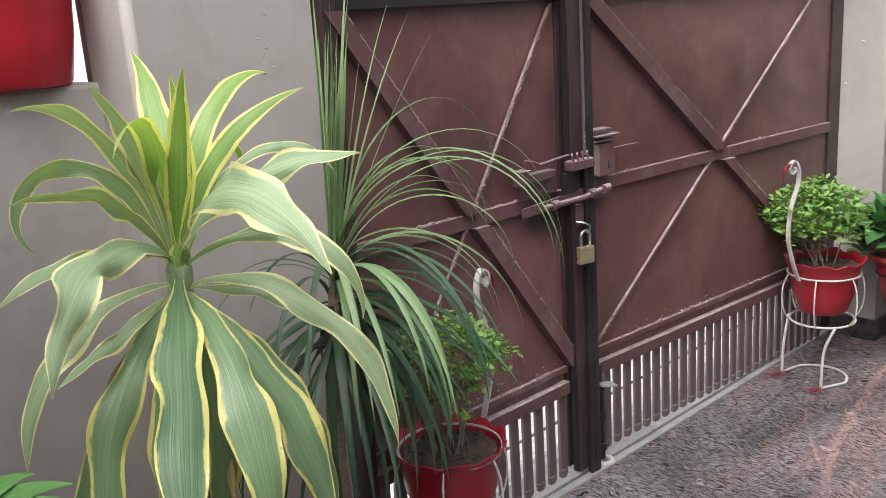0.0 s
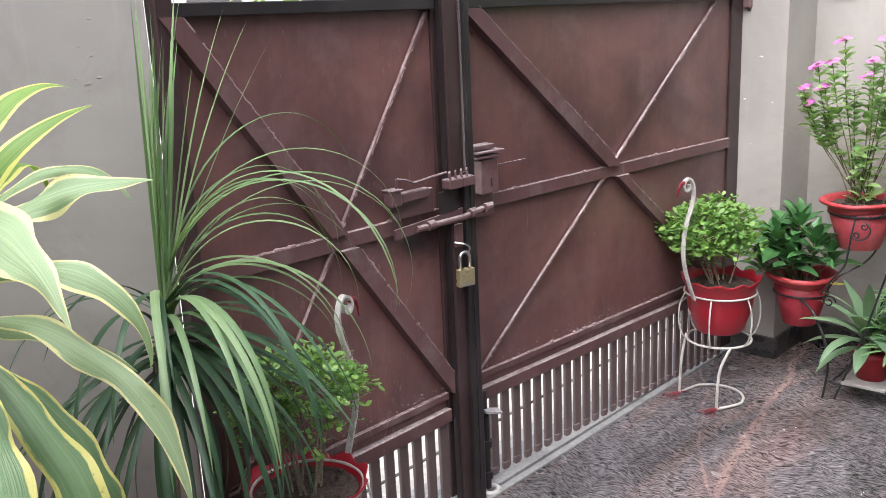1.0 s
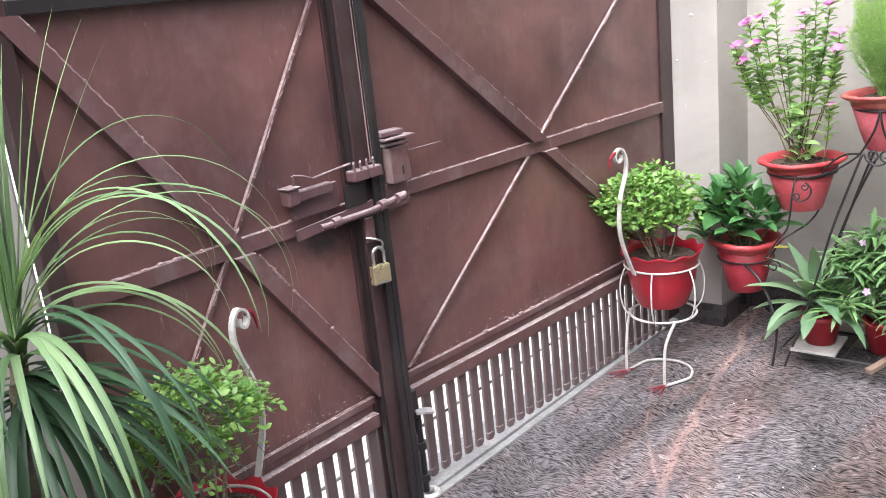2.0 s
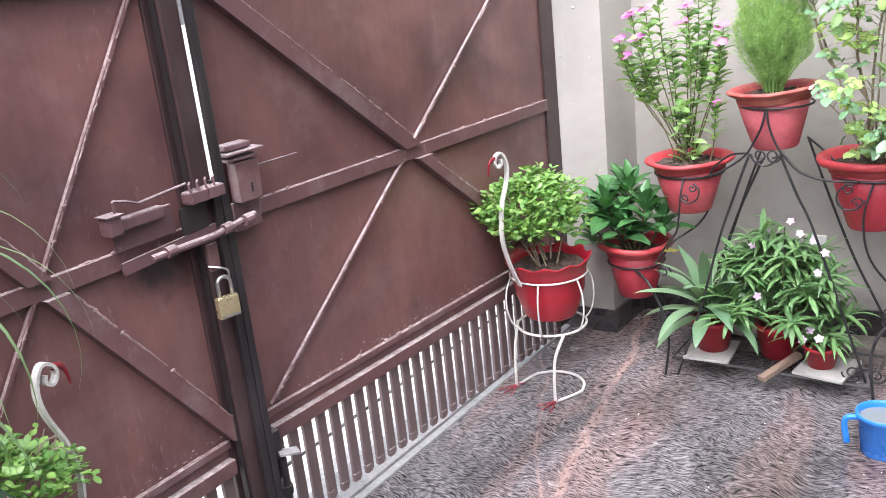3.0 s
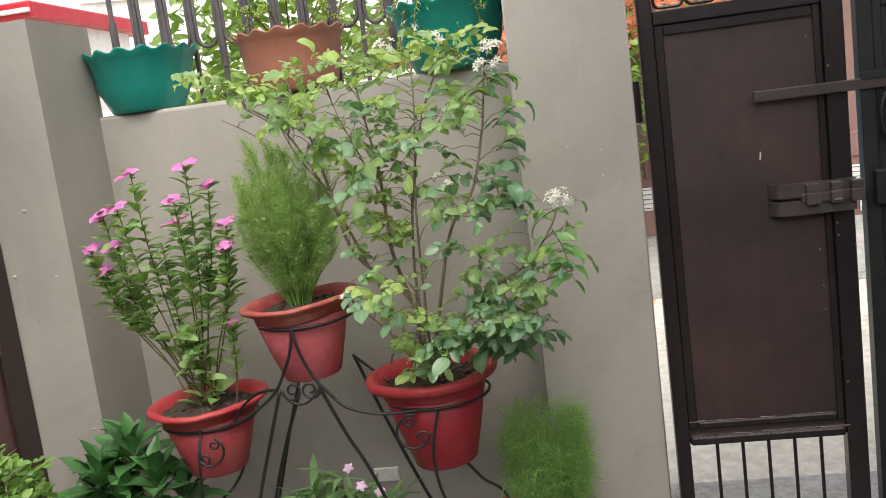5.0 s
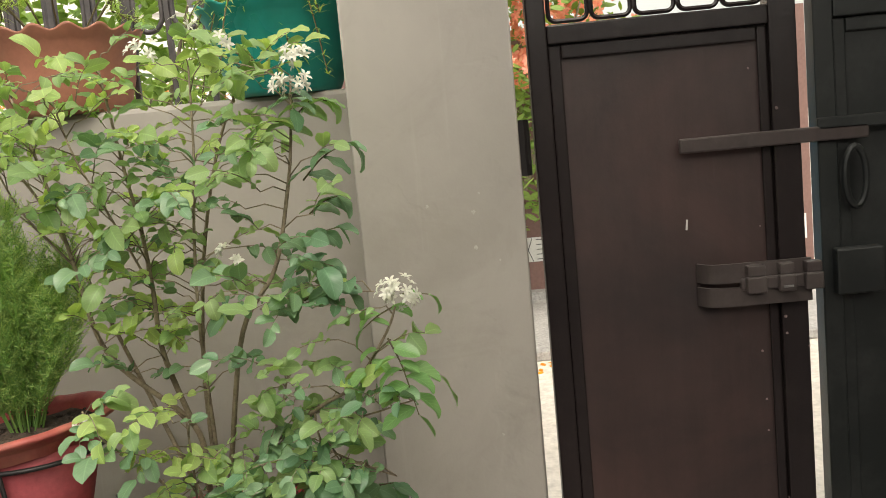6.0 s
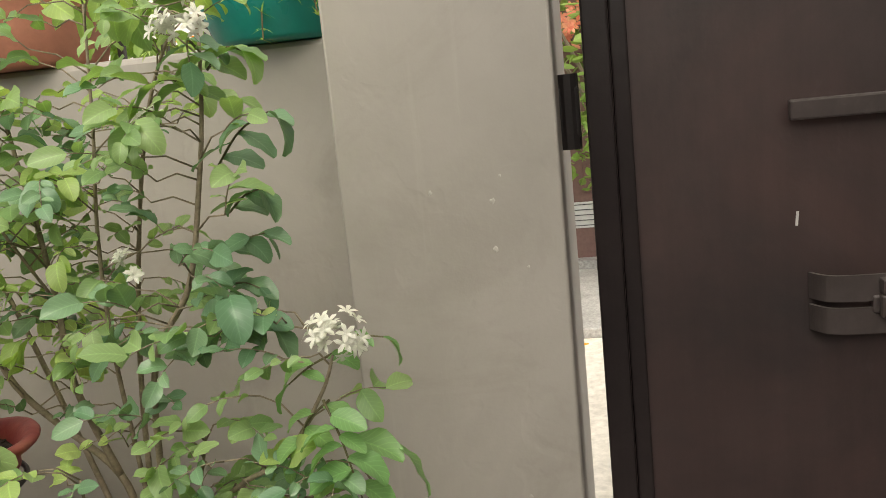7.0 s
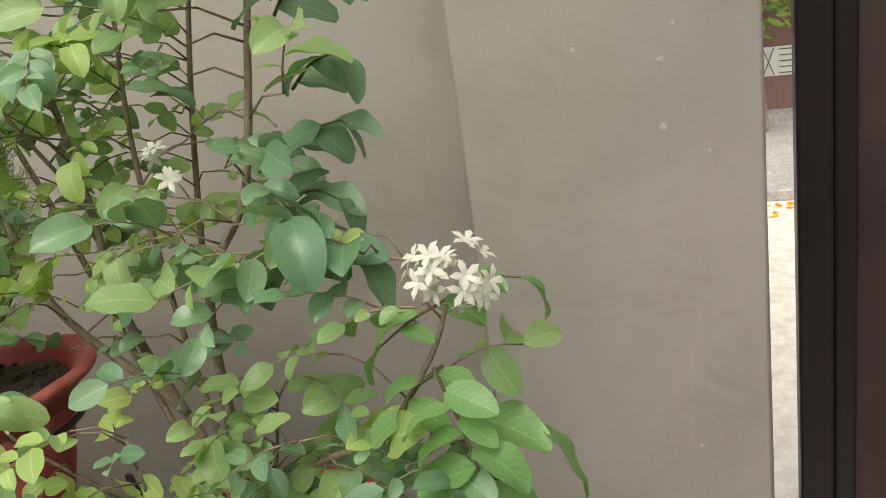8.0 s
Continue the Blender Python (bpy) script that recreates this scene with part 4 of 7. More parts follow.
bm = bmesh.new()
tube(bm, circle((0, 0, 0.006), 0.024, 24), 0.008, 8, closed=True)
part("ring", bm, M["wire_white"], ring, smooth=True)

# padlock
pl = thing("padlock", (1.897, 1.540, 0.683), "closed dull brass padlock with a steel shackle hanging on the gate", "padlock", turn=-12)
bm = box(bmesh.new(), -0.026, 0.026, -0.010, 0.010, 0.0, 0.05, 0.004)
part("body", bm, M["brass"], pl)
bm = bmesh.new()
arc = [(-0.016, 0, 0.046)] + [(0.016 * math.cos(radians(180 - 15 * k)), 0, 0.078 + 0.016 * math.sin(radians(180 - 15 * k))) for k in range(13)] + [(0.016, 0, 0.046)]
tube(bm, arc, 0.0045, 8)
part("shackle", bm, M["steel"], pl, smooth=True)
bm = box(bmesh.new(), -0.02, 0.02, -0.0112, -0.0098, 0.003, 0.008)
part("rim_band", bm, M["steel"], pl)
bm = bmesh.new()
tube(bm, smooth_line([(-0.022, 0.012, 0.122), (-0.005, -0.004, 0.118), (0.012, -0.006, 0.108), (0.016, 0.002, 0.09)]), 0.0025, 6)
part("staple", bm, M["steel"], pl)


# ---- the wicket door ----
def wicket_leaf(at, w, paint, label):
    d = thing("wicket_door", at, label, "door", "leaves of the wicket door")
    # local: u = along -y; built in place with y running down
    def bx(a, b, x0, x1, z0, z1, bev=0.003):
        return box(bmesh.new(), x0, x1, -b, -a, z0, z1, bev)
    part("stile", bx(0.004, 0.0375, 0.0, 0.04, 0.012, 1.90), M[paint], d)
    part("stile", bx(w - 0.046, w, 0.0, 0.04, 0.012, 1.90), M[paint], d)
    part("top_rail", bx(0.0378, w - 0.0463, 0.0, 0.04, 1.306, 1.338), M[paint], d)
    part("grille_rail", bx(0.0378, w - 0.0463, 0.0, 0.04, 1.86, 1.90), M[paint], d)
    part("lower_rail", bx(0.0378, w - 0.0463, -0.002, 0.04, 0.286, 0.314, 0.009), M[paint], d)
    part("foot_rail", bx(0.0378, w - 0.0463, 0.0, 0.04, 0.016, 0.052), M[paint], d)
    part("panel", bx(0.03, w - 0.03, 0.016, 0.020, 0.312, 1.310, 0), M["door_panel" if paint == "door" else paint], d)
    bm = bx(0.0385, 0.060, 0.008, 0.0155, 0.326, 1.3045, 0.003)
    box(bm, 0.008, 0.0155, -(w - 0.0475), -(w - 0.064), 0.326, 1.3045, 0.003)
    box(bm, 0.0075, 0.0155, -(w - 0.0645), -0.0605, 1.281, 1.3045, 0.003)
    box(bm, 0.006, 0.0155, -(w - 0.0645), -0.0605, 0.326, 0.346, 0.005)
    part("panel_frame", bm, M[paint], d)
    rngd = random.Random(9)
    bm = bmesh.new()
    for zz in (0.3145, 0.3468):
        run = [(-0.0005 if zz < 0.33 else 0.008, -(0.04 + (w - 0.08) * k / 44), zz + rngd.uniform(-0.0012, 0.0012)) for k in range(45)]
        for k in range(0, 44, 4):
            if rngd.random() < 0.8:
                tube(bm, run[k:k + 5], rngd.uniform(0.0008, 0.0018), 5)
    ws = part("weld_seam", bm, M["weld"], d, "dusty weld seam")
    ws["kind"] = "stuff"
    n = 5
    for k in range(n):
        y = -(0.042 + (w - 0.084) * (k + 1) / (n + 1))
        bm = bmesh.new()
        tube(bm, [(0.02, y, 0.045), (0.02, y, 0.292)], 0.0044, 8)
        part("bar", bm, M[paint], d)
    # row of tall rounded frames over the panel
    n, a0, a1 = 5, 0.040, w - 0.0485
    for k in range(n):
        c, hw, r = a0 + (a1 - a0) * (k + 0.5) / n, (a1 - a0) / n / 2 - 0.0035, 0.013
        ring = [(0.014, -(c + sy * (hw - r) + r * math.cos(radians(t))), zc + sz * r + r * math.sin(radians(t))) for sy, sz, zc, t0 in ((1, 1, 1.344, 270), (1, -1, 1.856, 0), (-1, -1, 1.856, 90), (-1, 1, 1.344, 180)) for t in range(t0, t0 + 91, 18)]
        bm = bmesh.new()
        tube(bm, ring, 0.0042, 6, closed=True)
        part("grille_frame", bm, M[paint], d)
    return d


w1 = wicket_leaf((3.645, -0.045, 0.125), 0.452, "door", "dark brown steel wicket door leaf with barred foot, shut")
w2 = wicket_leaf((3.645, -0.520, 0.125), 0.452, "door_green", "blackish green steel wicket door leaf, shut")
# bolts on the first leaf (x is towards the street, so fittings stand at negative x)
bm = box(bmesh.new(), -0.014, 0.0, -0.56, -0.245, 1.103, 1.128, 0.003)
part("strap_bolt", bm, M["door_metal"], w1, "flat strap bolt")
def flat_band(line, half, thick):
    """A flat band on edge along line, its height along z."""
    bm = bmesh.new()
    rows = []
    for i, p in enumerate(line):
        d = (line[min(i + 1, len(line) - 1)] - line[max(i - 1, 0)]).normalized()
        n = Vector((-d.y, d.x, 0)) * thick / 2
        z = Vector((0, 0, half))
        rows.append([bm.verts.new(q) for q in (p - n - z, p + n - z, p + n + z, p - n + z)])
    for a, b in zip(rows, rows[1:]):
        for k in range(4):
            bm.faces.new((a[k], a[(k + 1) % 4], b[(k + 1) % 4], b[k]))
    bm.faces.new(rows[0][::-1])
    bm.faces.new(rows[-1])
    return bm


for zz in (0.893, 0.852):
    band = smooth_line([(0.014, -0.268, zz), (0.002, -0.273, zz), (-0.014, -0.286, zz), (-0.019, -0.312, zz), (-0.018, -0.38, zz), (-0.017, -0.452, zz)], 5)
    part("latch_bow", flat_band(band, 0.0165, 0.005), M["door_metal"], w1, "flat bowed strap")
part("latch_back", box(bmesh.new(), -0.008, 0.0, -0.452, -0.335, 0.842, 0.905, 0.002), M["door"], w1)
part("latch_bolt", box(bmesh.new(), -0.026, -0.010, -0.462, -0.332, 0.862, 0.884, 0.003), M["door_metal"], w1)
for y0, wd in ((-0.372, 0.034), (-0.420, 0.028), (-0.466, 0.030)):
    bm = box(bmesh.new(), -0.040, -0.0262, y0, y0 + wd, 0.858, 0.887, 0.003)
    box(bm, -0.038, -0.019, y0 + 0.002, y0 + wd - 0.002, 0.8875, 0.906, 0.002)
    part("latch_keeper", bm, M["door_metal"], w1)
rng = random.Random(21)
bm = bmesh.new()
for k in range(15):
    yy = rng.choice((-0.375, -0.41, -0.452)) + rng.uniform(-0.004, 0.004)
    bmesh.ops.create_icosphere(bm, subdivisions=1, radius=rng.uniform(0.0012, 0.0032), matrix=Matrix.Translation((-0.0005 if yy < -0.41 else 0.0085, yy, rng.uniform(0.34, 1.27))))
wbd = part("weld_seam", bm, M["weld"], w1, "pale weld spots")
wbd["kind"] = "stuff"
bm = box(bmesh.new(), -0.0425, -0.0402, -0.414, -0.397, 0.865, 0.869, 0.0005)
part("latch_pin", bm, M["steel"], w1)
bm = slant(bmesh.new(), (0.0145, -0.254, 0.970), (0.0145, -0.256, 0.988), 0.003, 0.002, (1, 0, 0))
part("paint_chip", bm, M["socket"], w1, "chip of white primer")
bm = box(bmesh.new(), 0.0, 0.05, 0.004, 0.036, 1.105, 1.17, 0.004)
tube(bm, [(0.01, 0.018, 1.09), (0.01, 0.018, 1.185)], 0.014, 10)
part("hinge", bm, M["gate_black"], w1)
bm = box(bmesh.new(), 0.0, 0.04, 0.002, 0.03, 0.0, 0.04, 0.003)
part("hinge", bm, M["gate_black"], w1)
bm = box(bmesh.new(), -0.014, 0.0, -0.30, 0.0, 1.12, 1.142, 0.003)
part("strap_bolt", bm, M["door_green"], w2)
bm = box(bmesh.new(), -0.022, 0.0, -0.10, -0.02, 0.84, 0.92, 0.004)
part("lock_box", bm, M["door_green"], w2)
bm = bmesh.new()
tube(bm, [(-0.012, -0.06 + 0.018 * math.cos(a), 1.04 + 0.05 * math.sin(a)) for a in [math.tau * q / 24 for q in range(24)]], 0.006, 8, closed=True)
part("ring_handle", bm, M["door_green"], w2)
bm = box(bmesh.new(), FX + 0.09, FX + 0.15, -1.05, -0.97, 0.118, 2.2, 0.004)
tagged(part("door_frame", bm, M["gate_black"]), "black steel post of the wicket door", "door frame", kind="structure")

bm = box(bmesh.new(), PX - 0.009, PX, 0.69, 0.76, 0.315, 0.355, 0.003)
sock = tagged(part("wall_socket", bm, M["socket"]), "small white plastic socket plate low on the wall", "socket", kind="structure")


# ---- pots ----
def clay_pot(parent, r, h, paint, rim_paint, soil_z=0.87, z=0.0, lip=0.0):
    """Thick-rimmed clay pot, its foot at z; lip pulls the rim out into a thinner brim."""
    rb = r * 0.47
    t = 0.009
    wob = random.Random(int(r * 1e4 + h * 1e5))
    ph = wob.uniform(0, 6)
    prof = [(0.0, 0.0), (rb - 0.004, 0.0), (rb, 0.004), (r * 0.615, h * 0.38), (r * 0.765, h * 0.80), (r * 0.765 - t, h * 0.815), (r * 0.66, h * 0.62), (rb - t, 0.015), (0.0, 0.015)]
    bm = bmesh.new()
    lathe(bm, [(p[0] if p[0] else 0.001, p[1] + z) for p in prof], 44, lambda j, a: (0.0010 * math.sin(2 * a + ph), 0.0))
    part("pot", bm, M[paint], parent, smooth=True)
    rim = [(r * 0.755, h * 0.78), (r * 0.785, h * 0.785), (r * 0.795, h * (0.85 + lip * 0.3)), (r * 0.845, h * (0.87 + lip * 0.5)), (r * 0.93, h * (0.885 + lip)), (r * 0.985, h * (0.915 + lip)), (r, h * (0.95 + lip * 0.5)), (r * 0.985, h * 0.985), (r * 0.94, h), (r * 0.88, h * 0.99), (r * 0.815, h * 0.945), (r * 0.77, h * 0.86), (r * 0.715, h * 0.78)]
    bm = bmesh.new()
    lathe(bm, [(a, b + z) for a, b in rim], 60, lambda j, a: (0.0018 * math.sin(3 * a + ph) + 0.0009 * math.sin(9 * a), 0.0014 * math.sin(4 * a + ph) + 0.0007 * math.sin(11 * a)))
    part("rim", bm, M[rim_paint], parent, "worn rim, paint rubbed thin", True)
    soil_bed(parent, r * 0.765, h * soil_z + z)


def soil_bed(parent, r, z, name="soil"):
    bm = bmesh.new()
    rs = random.Random(int(r * 1e5 + z * 1e4))
    rings = lathe(bm, [(0.002, z + 0.008)] + [(r * k / 7, z + 0.006 * (1 - k / 7)) for k in range(1, 8)], 26)
    for ring_ in rings:
        for v in ring_:
            v.co.z += rs.uniform(-0.004, 0.006)
    for k in range(60):
        a, d = rs.uniform(0, 6.28), r * 0.93 * math.sqrt(rs.random())
        s = rs.uniform(0.002, 0.006)
        bmesh.ops.create_icosphere(bm, subdivisions=1, radius=s, matrix=Matrix.Translation((d * math.cos(a), d * math.sin(a), z + 0.006)) @ Matrix.Diagonal((rs.uniform(0.7, 1.8), rs.uniform(0.7, 1.5), 0.7, 1)))
    return part(name, bm, M["soil"], parent)


def wavy_pot(parent, r, rb, h, paint, waves=14, amp=0.006, dip=0.008, z=0.0, soil=0.86, rim_drop=0.12):
    """Plastic pot with a scalloped, flared rim."""
    prof = [(0.001, 0.0), (rb - 0.006, 0.0), (rb, 0.008), (rb + (r * 0.90 - rb) * 0.66, h * 0.42), (r * 0.90, h * (1 - rim_drop)), (r * 0.93, h * (1 - rim_drop * 0.8)), (r * 0.985, h * 0.97), (r, h), (r * 0.985, h * 1.003), (r * 0.90, h * (1 - rim_drop * 0.8)), (r * 0.87, h * (1 - rim_drop)), (rb - 0.004, 0.012), (0.001, 0.012)]
    def rip(j, a):
        k = {3: 0.18, 4: 0.3, 5: 0.45, 6: 0.85, 7: 1.0, 8: 1.0, 9: 0.4, 10: 0.15}.get(j, 0.0)
        return amp * k * math.sin(waves * a), (dip * k * math.sin(waves * a) if j > 3 else 0.0)
    bm = bmesh.new()
    lathe(bm, [(a, b + z) for a, b in prof], 112, rip)
    part("pot", bm, M[paint], parent, smooth=True)
    if soil:
        soil_bed(parent, r * 0.84, h * soil + z)


def flower_into(bm, p, r, petals=5, az=0.0, tilt=20, wide=0.75, cup=20, face=(0, 0, 1)):
    n0 = len(bm.verts)
    for k in range(petals):
        blade_into(bm, (0, 0, 0), az + k * 360 / petals, tilt, r, cup, r * wide, 3, 0.1, 0, 1.0, 0.35, 0.7)
    bm.verts.ensure_lookup_table()
    q = Vector((0, 0, 1)).rotation_difference(Vector(face).normalized())
    for v in bm.verts[n0:]:
        v.co = q @ v.co + Vector(p)


def foliage(name, parent, bm, material, label=""):
    ob = part(name, bm, material, parent, label)
    ob["kind"] = "stuff"
    return ob


# ---- goose planters: wire stand, scalloped pot and bush ----
def goose_stand(at, turn, label, drop=0.0):
    """Faces local +x; ring and legs round the origin."""
    g = thing("goose_planter_stand", at, label, "plant stand", "white wire goose stands", turn=turn)
    r_up, r_lo = 0.124, 0.112
    bm = bmesh.new()
    tube(bm, circle((0, 0, 0.405), r_up, 40), 0.0036, 8, closed=True)
    part("upper_hoop", bm, M["wire_white"], g, smooth=True)
    bm = bmesh.new()
    tube(bm, circle((0, 0, 0.228), r_lo, 40), 0.0042, 8, closed=True)
    part("lower_hoop", bm, M["wire_white"], g, smooth=True)
    for k in range(6):
        a = radians(30 + 60 * k)
        c, s = math.cos(a), math.sin(a)
        bm = bmesh.new()
        tube(bm, smooth_line([(r_up * c, r_up * s, 0.405), (0.142 * c, 0.142 * s, 0.36), (0.145 * c, 0.145 * s, 0.30), (0.132 * c, 0.132 * s, 0.25), (r_lo * c, r_lo * s, 0.228)], 4), 0.0030, 6)
        part("rib", bm, M["wire_white"], g, smooth=True)
    for s in (1, -1):
        bm = bmesh.new()
        tube(bm, smooth_line([(0.055, 0.104 * s, 0.228), (0.085, 0.092 * s, 0.16), (0.095, 0.090 * s, 0.09), (0.098, 0.090 * s, 0.008)], 5), 0.0052, 8)
        leg = part("leg", bm, M["wire_white"], g, smooth=True)
        bm = bmesh.new()
        for da in (-28, 0, 28):
            tube(bm, [(0.095, 0.090 * s, 0.012), (0.095 + 0.066 * math.cos(radians(da)), 0.090 * s + 0.066 * math.sin(radians(da)), 0.004)], 0.0032, 6, 0.0018)
        tube(bm, [(0.095, 0.090 * s, 0.012), (0.065, 0.090 * s, 0.005)], 0.004, 6, 0.0025)
        part("foot", bm, M["red_feet"], leg, "dark red three-toed foot")
    bm = bmesh.new()
    tube(bm, smooth_line([(0.098, 0.090, 0.008)] + [(0.02 - 0.105 * math.sin(radians(t)), 0.105 * math.cos(radians(t)), 0.007) for t in range(10, 171, 20)] + [(0.098, -0.090, 0.008)], 4), 0.0048, 8)
    part("base_ring", bm, M["wire_white"], g, smooth=True)
    # neck: flat strip rising from the hoop, curled at the head
    line = smooth_line([(0.126, 0, 0.395), (0.158, 0, 0.47), (0.182, 0, 0.56), (0.174, 0, 0.66), (0.146, 0, 0.74), (0.141, 0, 0.79), (0.158, 0, 0.826), (0.180, 0, 0.822), (0.188, 0, 0.802), (0.176, 0, 0.786), (0.162, 0, 0.794), (0.164, 0, 0.808)], 5)
    for p in line:
        p.z -= drop * min(max((p.z - 0.45) / 0.25, 0.0), 1.0)
    bm = bmesh.new()
    vs = []
    for i, p in enumerate(line):
        a, b = line[max(i - 1, 0)], line[min(i + 1, len(line) - 1)]
        d = (b - a).normalized()
        n = Vector((-d.z, 0, d.x)) * 0.003
        w = Vector((0, 0.0075, 0))
        vs.append([bm.verts.new(q) for q in (p - w - n, p + w - n, p + w + n, p - w + n)])
    for a, b in zip(vs, vs[1:]):
        for k in range(4):
            bm.faces.new((a[k], a[(k + 1) % 4], b[(k + 1) % 4], b[k]))
    bm.faces.new(vs[0][::-1])
    bm.faces.new(vs[-1])
    part("neck", bm, M["wire_white"], g, "flat white strip neck curled at the head")
    bm = bmesh.new()
    tube(bm, [p - Vector((0, 0, drop)) for p in smooth_line([(0.184, 0, 0.815), (0.200, 0, 0.811), (0.210, 0, 0.795), (0.214, 0, 0.768)], 4)], 0.0075, 8, 0.002)
    part("beak", bm, M["red_feet"], g, "dark red drooping beak")
    return g


def bush(at, rx, ry, rz, zc, count, seed, label, leggy, aside=(0.0, 0.0)):
    t = thing("potted_bush", at, label, "potted plant", "bushes in red scalloped pots")
    wavy_pot(t, 0.137, 0.085, 0.195, "redplastic", 11, 0.005, 0.006)
    rs = random.Random(seed)
    random.seed(seed)
    tips = []
    for k in range(9):
        a = rs.uniform(0, 6.28)
        lean = rs.uniform(0.25, 0.7)
        top = Vector((aside[0] + rx * lean * math.cos(a), aside[1] + ry * lean * math.sin(a), zc + rz * rs.uniform(0.0, 0.7)))
        b = Vector((0.03 * math.cos(a), 0.03 * math.sin(a), 0.16))
        mid = b.lerp(top, 0.5) + Vector((rs.uniform(-0.03, 0.03), rs.uniform(-0.03, 0.03), rs.uniform(-0.02, 0.02)))
        bm = bmesh.new()
        ln = smooth_line([b, mid, top], 5)
        tube(bm, ln, 0.0034, 6, 0.0013)
        for j in range(5):
            p = ln[rs.randrange(4, len(ln))]
            q = p + Vector((rs.uniform(-1, 1) * rx * 0.25, rs.uniform(-1, 1) * ry * 0.25, rs.uniform(-0.02, 0.05)))
            tube(bm, [p, p.lerp(q, 0.5) + Vector((0, 0, 0.008)), q], 0.0018, 5, 0.0008)
            tips.append(q)
        part("stem", bm, M["bark"], t)
    meshes = [leaf_mesh("leaf", M["leaf_bush"], 0.0235 * s, 0.0140 * s, 30, 0.25, 4, 0.2, 0.55) for s in ((0.6, 0.75, 0.9) if leggy else (0.75, 0.95, 1.15))]
    bm = bmesh.new()
    for k in range(count):
        while True:
            v = Vector((rs.uniform(-1, 1), rs.uniform(-1, 1), rs.uniform(-1, 1)))
            if 0.2 < v.length < 1.0:
                break
        v = v.normalized() * (v.length ** 0.45) * rs.uniform(0.75, 1.08)
        if leggy and (v.z < -0.2 and rs.random() < 0.75 or noise.noise(v * 3.1) < -0.12):
            continue
        lump = 0.85 + 0.3 * noise.noise(v * 2.2 + Vector((seed, 0, 0)))
        if not leggy and v.z < -0.45 and rs.random() < 0.6:
            continue
        p = Vector((aside[0] + v.x * rx * lump, aside[1] + v.y * ry * lump, zc + v.z * rz * lump))
        az = math.degrees(math.atan2(v.y, v.x)) + rs.uniform(-60, 60)
        for j in range(2):
            merge_mesh(bm, meshes[k % 3], leaf_pose(p, az + 140 * j, rs.uniform(-20, 50), rs.uniform(-50, 50), rs.uniform(0.8, 1.2)))
    foliage("foliage", t, bm, M["leaf_bush"])
    return t


goose_stand((3.055, 1.375, 0.0), 163, "white wire goose stand with dark red beak and feet")
goose_stand((1.262, 1.458, -0.012), 9, "white wire goose stand with dark red beak, half behind grassy leaves", 0.030)
bush((3.055, 1.375, 0.262), 0.195, 0.205, 0.135, 0.355, 1450, 11, "small-leaved green bush in a red scalloped pot", 0, (-0.013, 0.042))
bush((1.260, 1.460, 0.214), 0.20, 0.165, 0.125, 0.395, 1800, 23, "leggy small-leaved bush in a red scalloped pot", 1)


# ---- wrought iron tiered rack ----
rack = thing("plant_rack", (0, 0, 0), "black wrought iron tiered plant rack with ring holders and scrolls", "plant rack")
POTS = (("vinca", 3.449, 1.044, 0.525, 0.143, 0.178), ("fern", 3.387, 0.756, 0.755, 0.135, 0.180), ("murraya", 3.427, 0.486, 0.516, 0.152, 0.219), ("kochia", 3.472, 0.291, 0.160, 0.146, 0.187), ("broad", 3.436, 1.237, 0.208, 0.131, 0.200))
for nm, x, y, z, r, h in POTS:
    bm = bmesh.new()
    zz = z + h * (0.73 if nm != "broad" else 0.62)
    tube(bm, circle((x, y, zz), r * (0.745 if nm != "broad" else 0.705) + 0.004, 40), 0.0036, 8, closed=True)
    part("ring_holder", bm, M["wire_black"], rack, smooth=True)


def rod(pts, r=0.0034, name="rod", per=6, r_end=None):
    bm = bmesh.new()
    tube(bm, smooth_line(pts, per), r, 7, r_end)
    return part(name, bm, M["wire_black"], rack, smooth=True)


# arms: from the front of the top ring, swinging out to the two middle rings
rod([(3.283, 0.758, 0.886), (3.283, 0.770, 0.835), (3.288, 0.792, 0.790), (3.293, 0.816, 0.752), (3.30, 0.850, 0.722), (3.31, 0.905, 0.688), (3.325, 0.968, 0.662)])
rod([(3.283, 0.757, 0.886), (3.280, 0.748, 0.838), (3.280, 0.727, 0.783), (3.280, 0.697, 0.742), (3.281, 0.660, 0.705), (3.29, 0.592, 0.682), (3.31, 0.510, 0.676)])
rod([(3.30, 0.815, 0.752), (3.32, 0.87, 0.741), (3.345, 0.925, 0.700), (3.355, 0.95, 0.662)])
rod([(3.50, 0.692, 0.760), (3.47, 0.655, 0.742), (3.45, 0.60, 0.70)])
# legs
rod([(3.29, 0.806, 0.755), (3.282, 0.850, 0.625), (3.275, 0.893, 0.490), (3.27, 0.955, 0.25), (3.27, 1.035, 0.004)], 0.0040, "leg")
rod([(3.31, 0.772, 0.735), (3.36, 0.838, 0.606), (3.41, 0.896, 0.477), (3.46, 0.98, 0.25), (3.49, 1.05, 0.004)], 0.0040, "leg")
rod([(3.29, 0.719, 0.755), (3.295, 0.674, 0.639), (3.30, 0.629, 0.537), (3.305, 0.55, 0.30), (3.30, 0.47, 0.066)], 0.0040, "leg")
rod([(3.50, 0.690, 0.760), (3.487, 0.624, 0.585), (3.475, 0.545, 0.395), (3.468, 0.455, 0.215), (3.46, 0.36, 0.004)], 0.0040, "leg")
rod([(3.50, 0.82, 0.745), (3.51, 0.88, 0.58), (3.53, 0.96, 0.34), (3.54, 1.06, 0.004)], 0.0040, "leg")
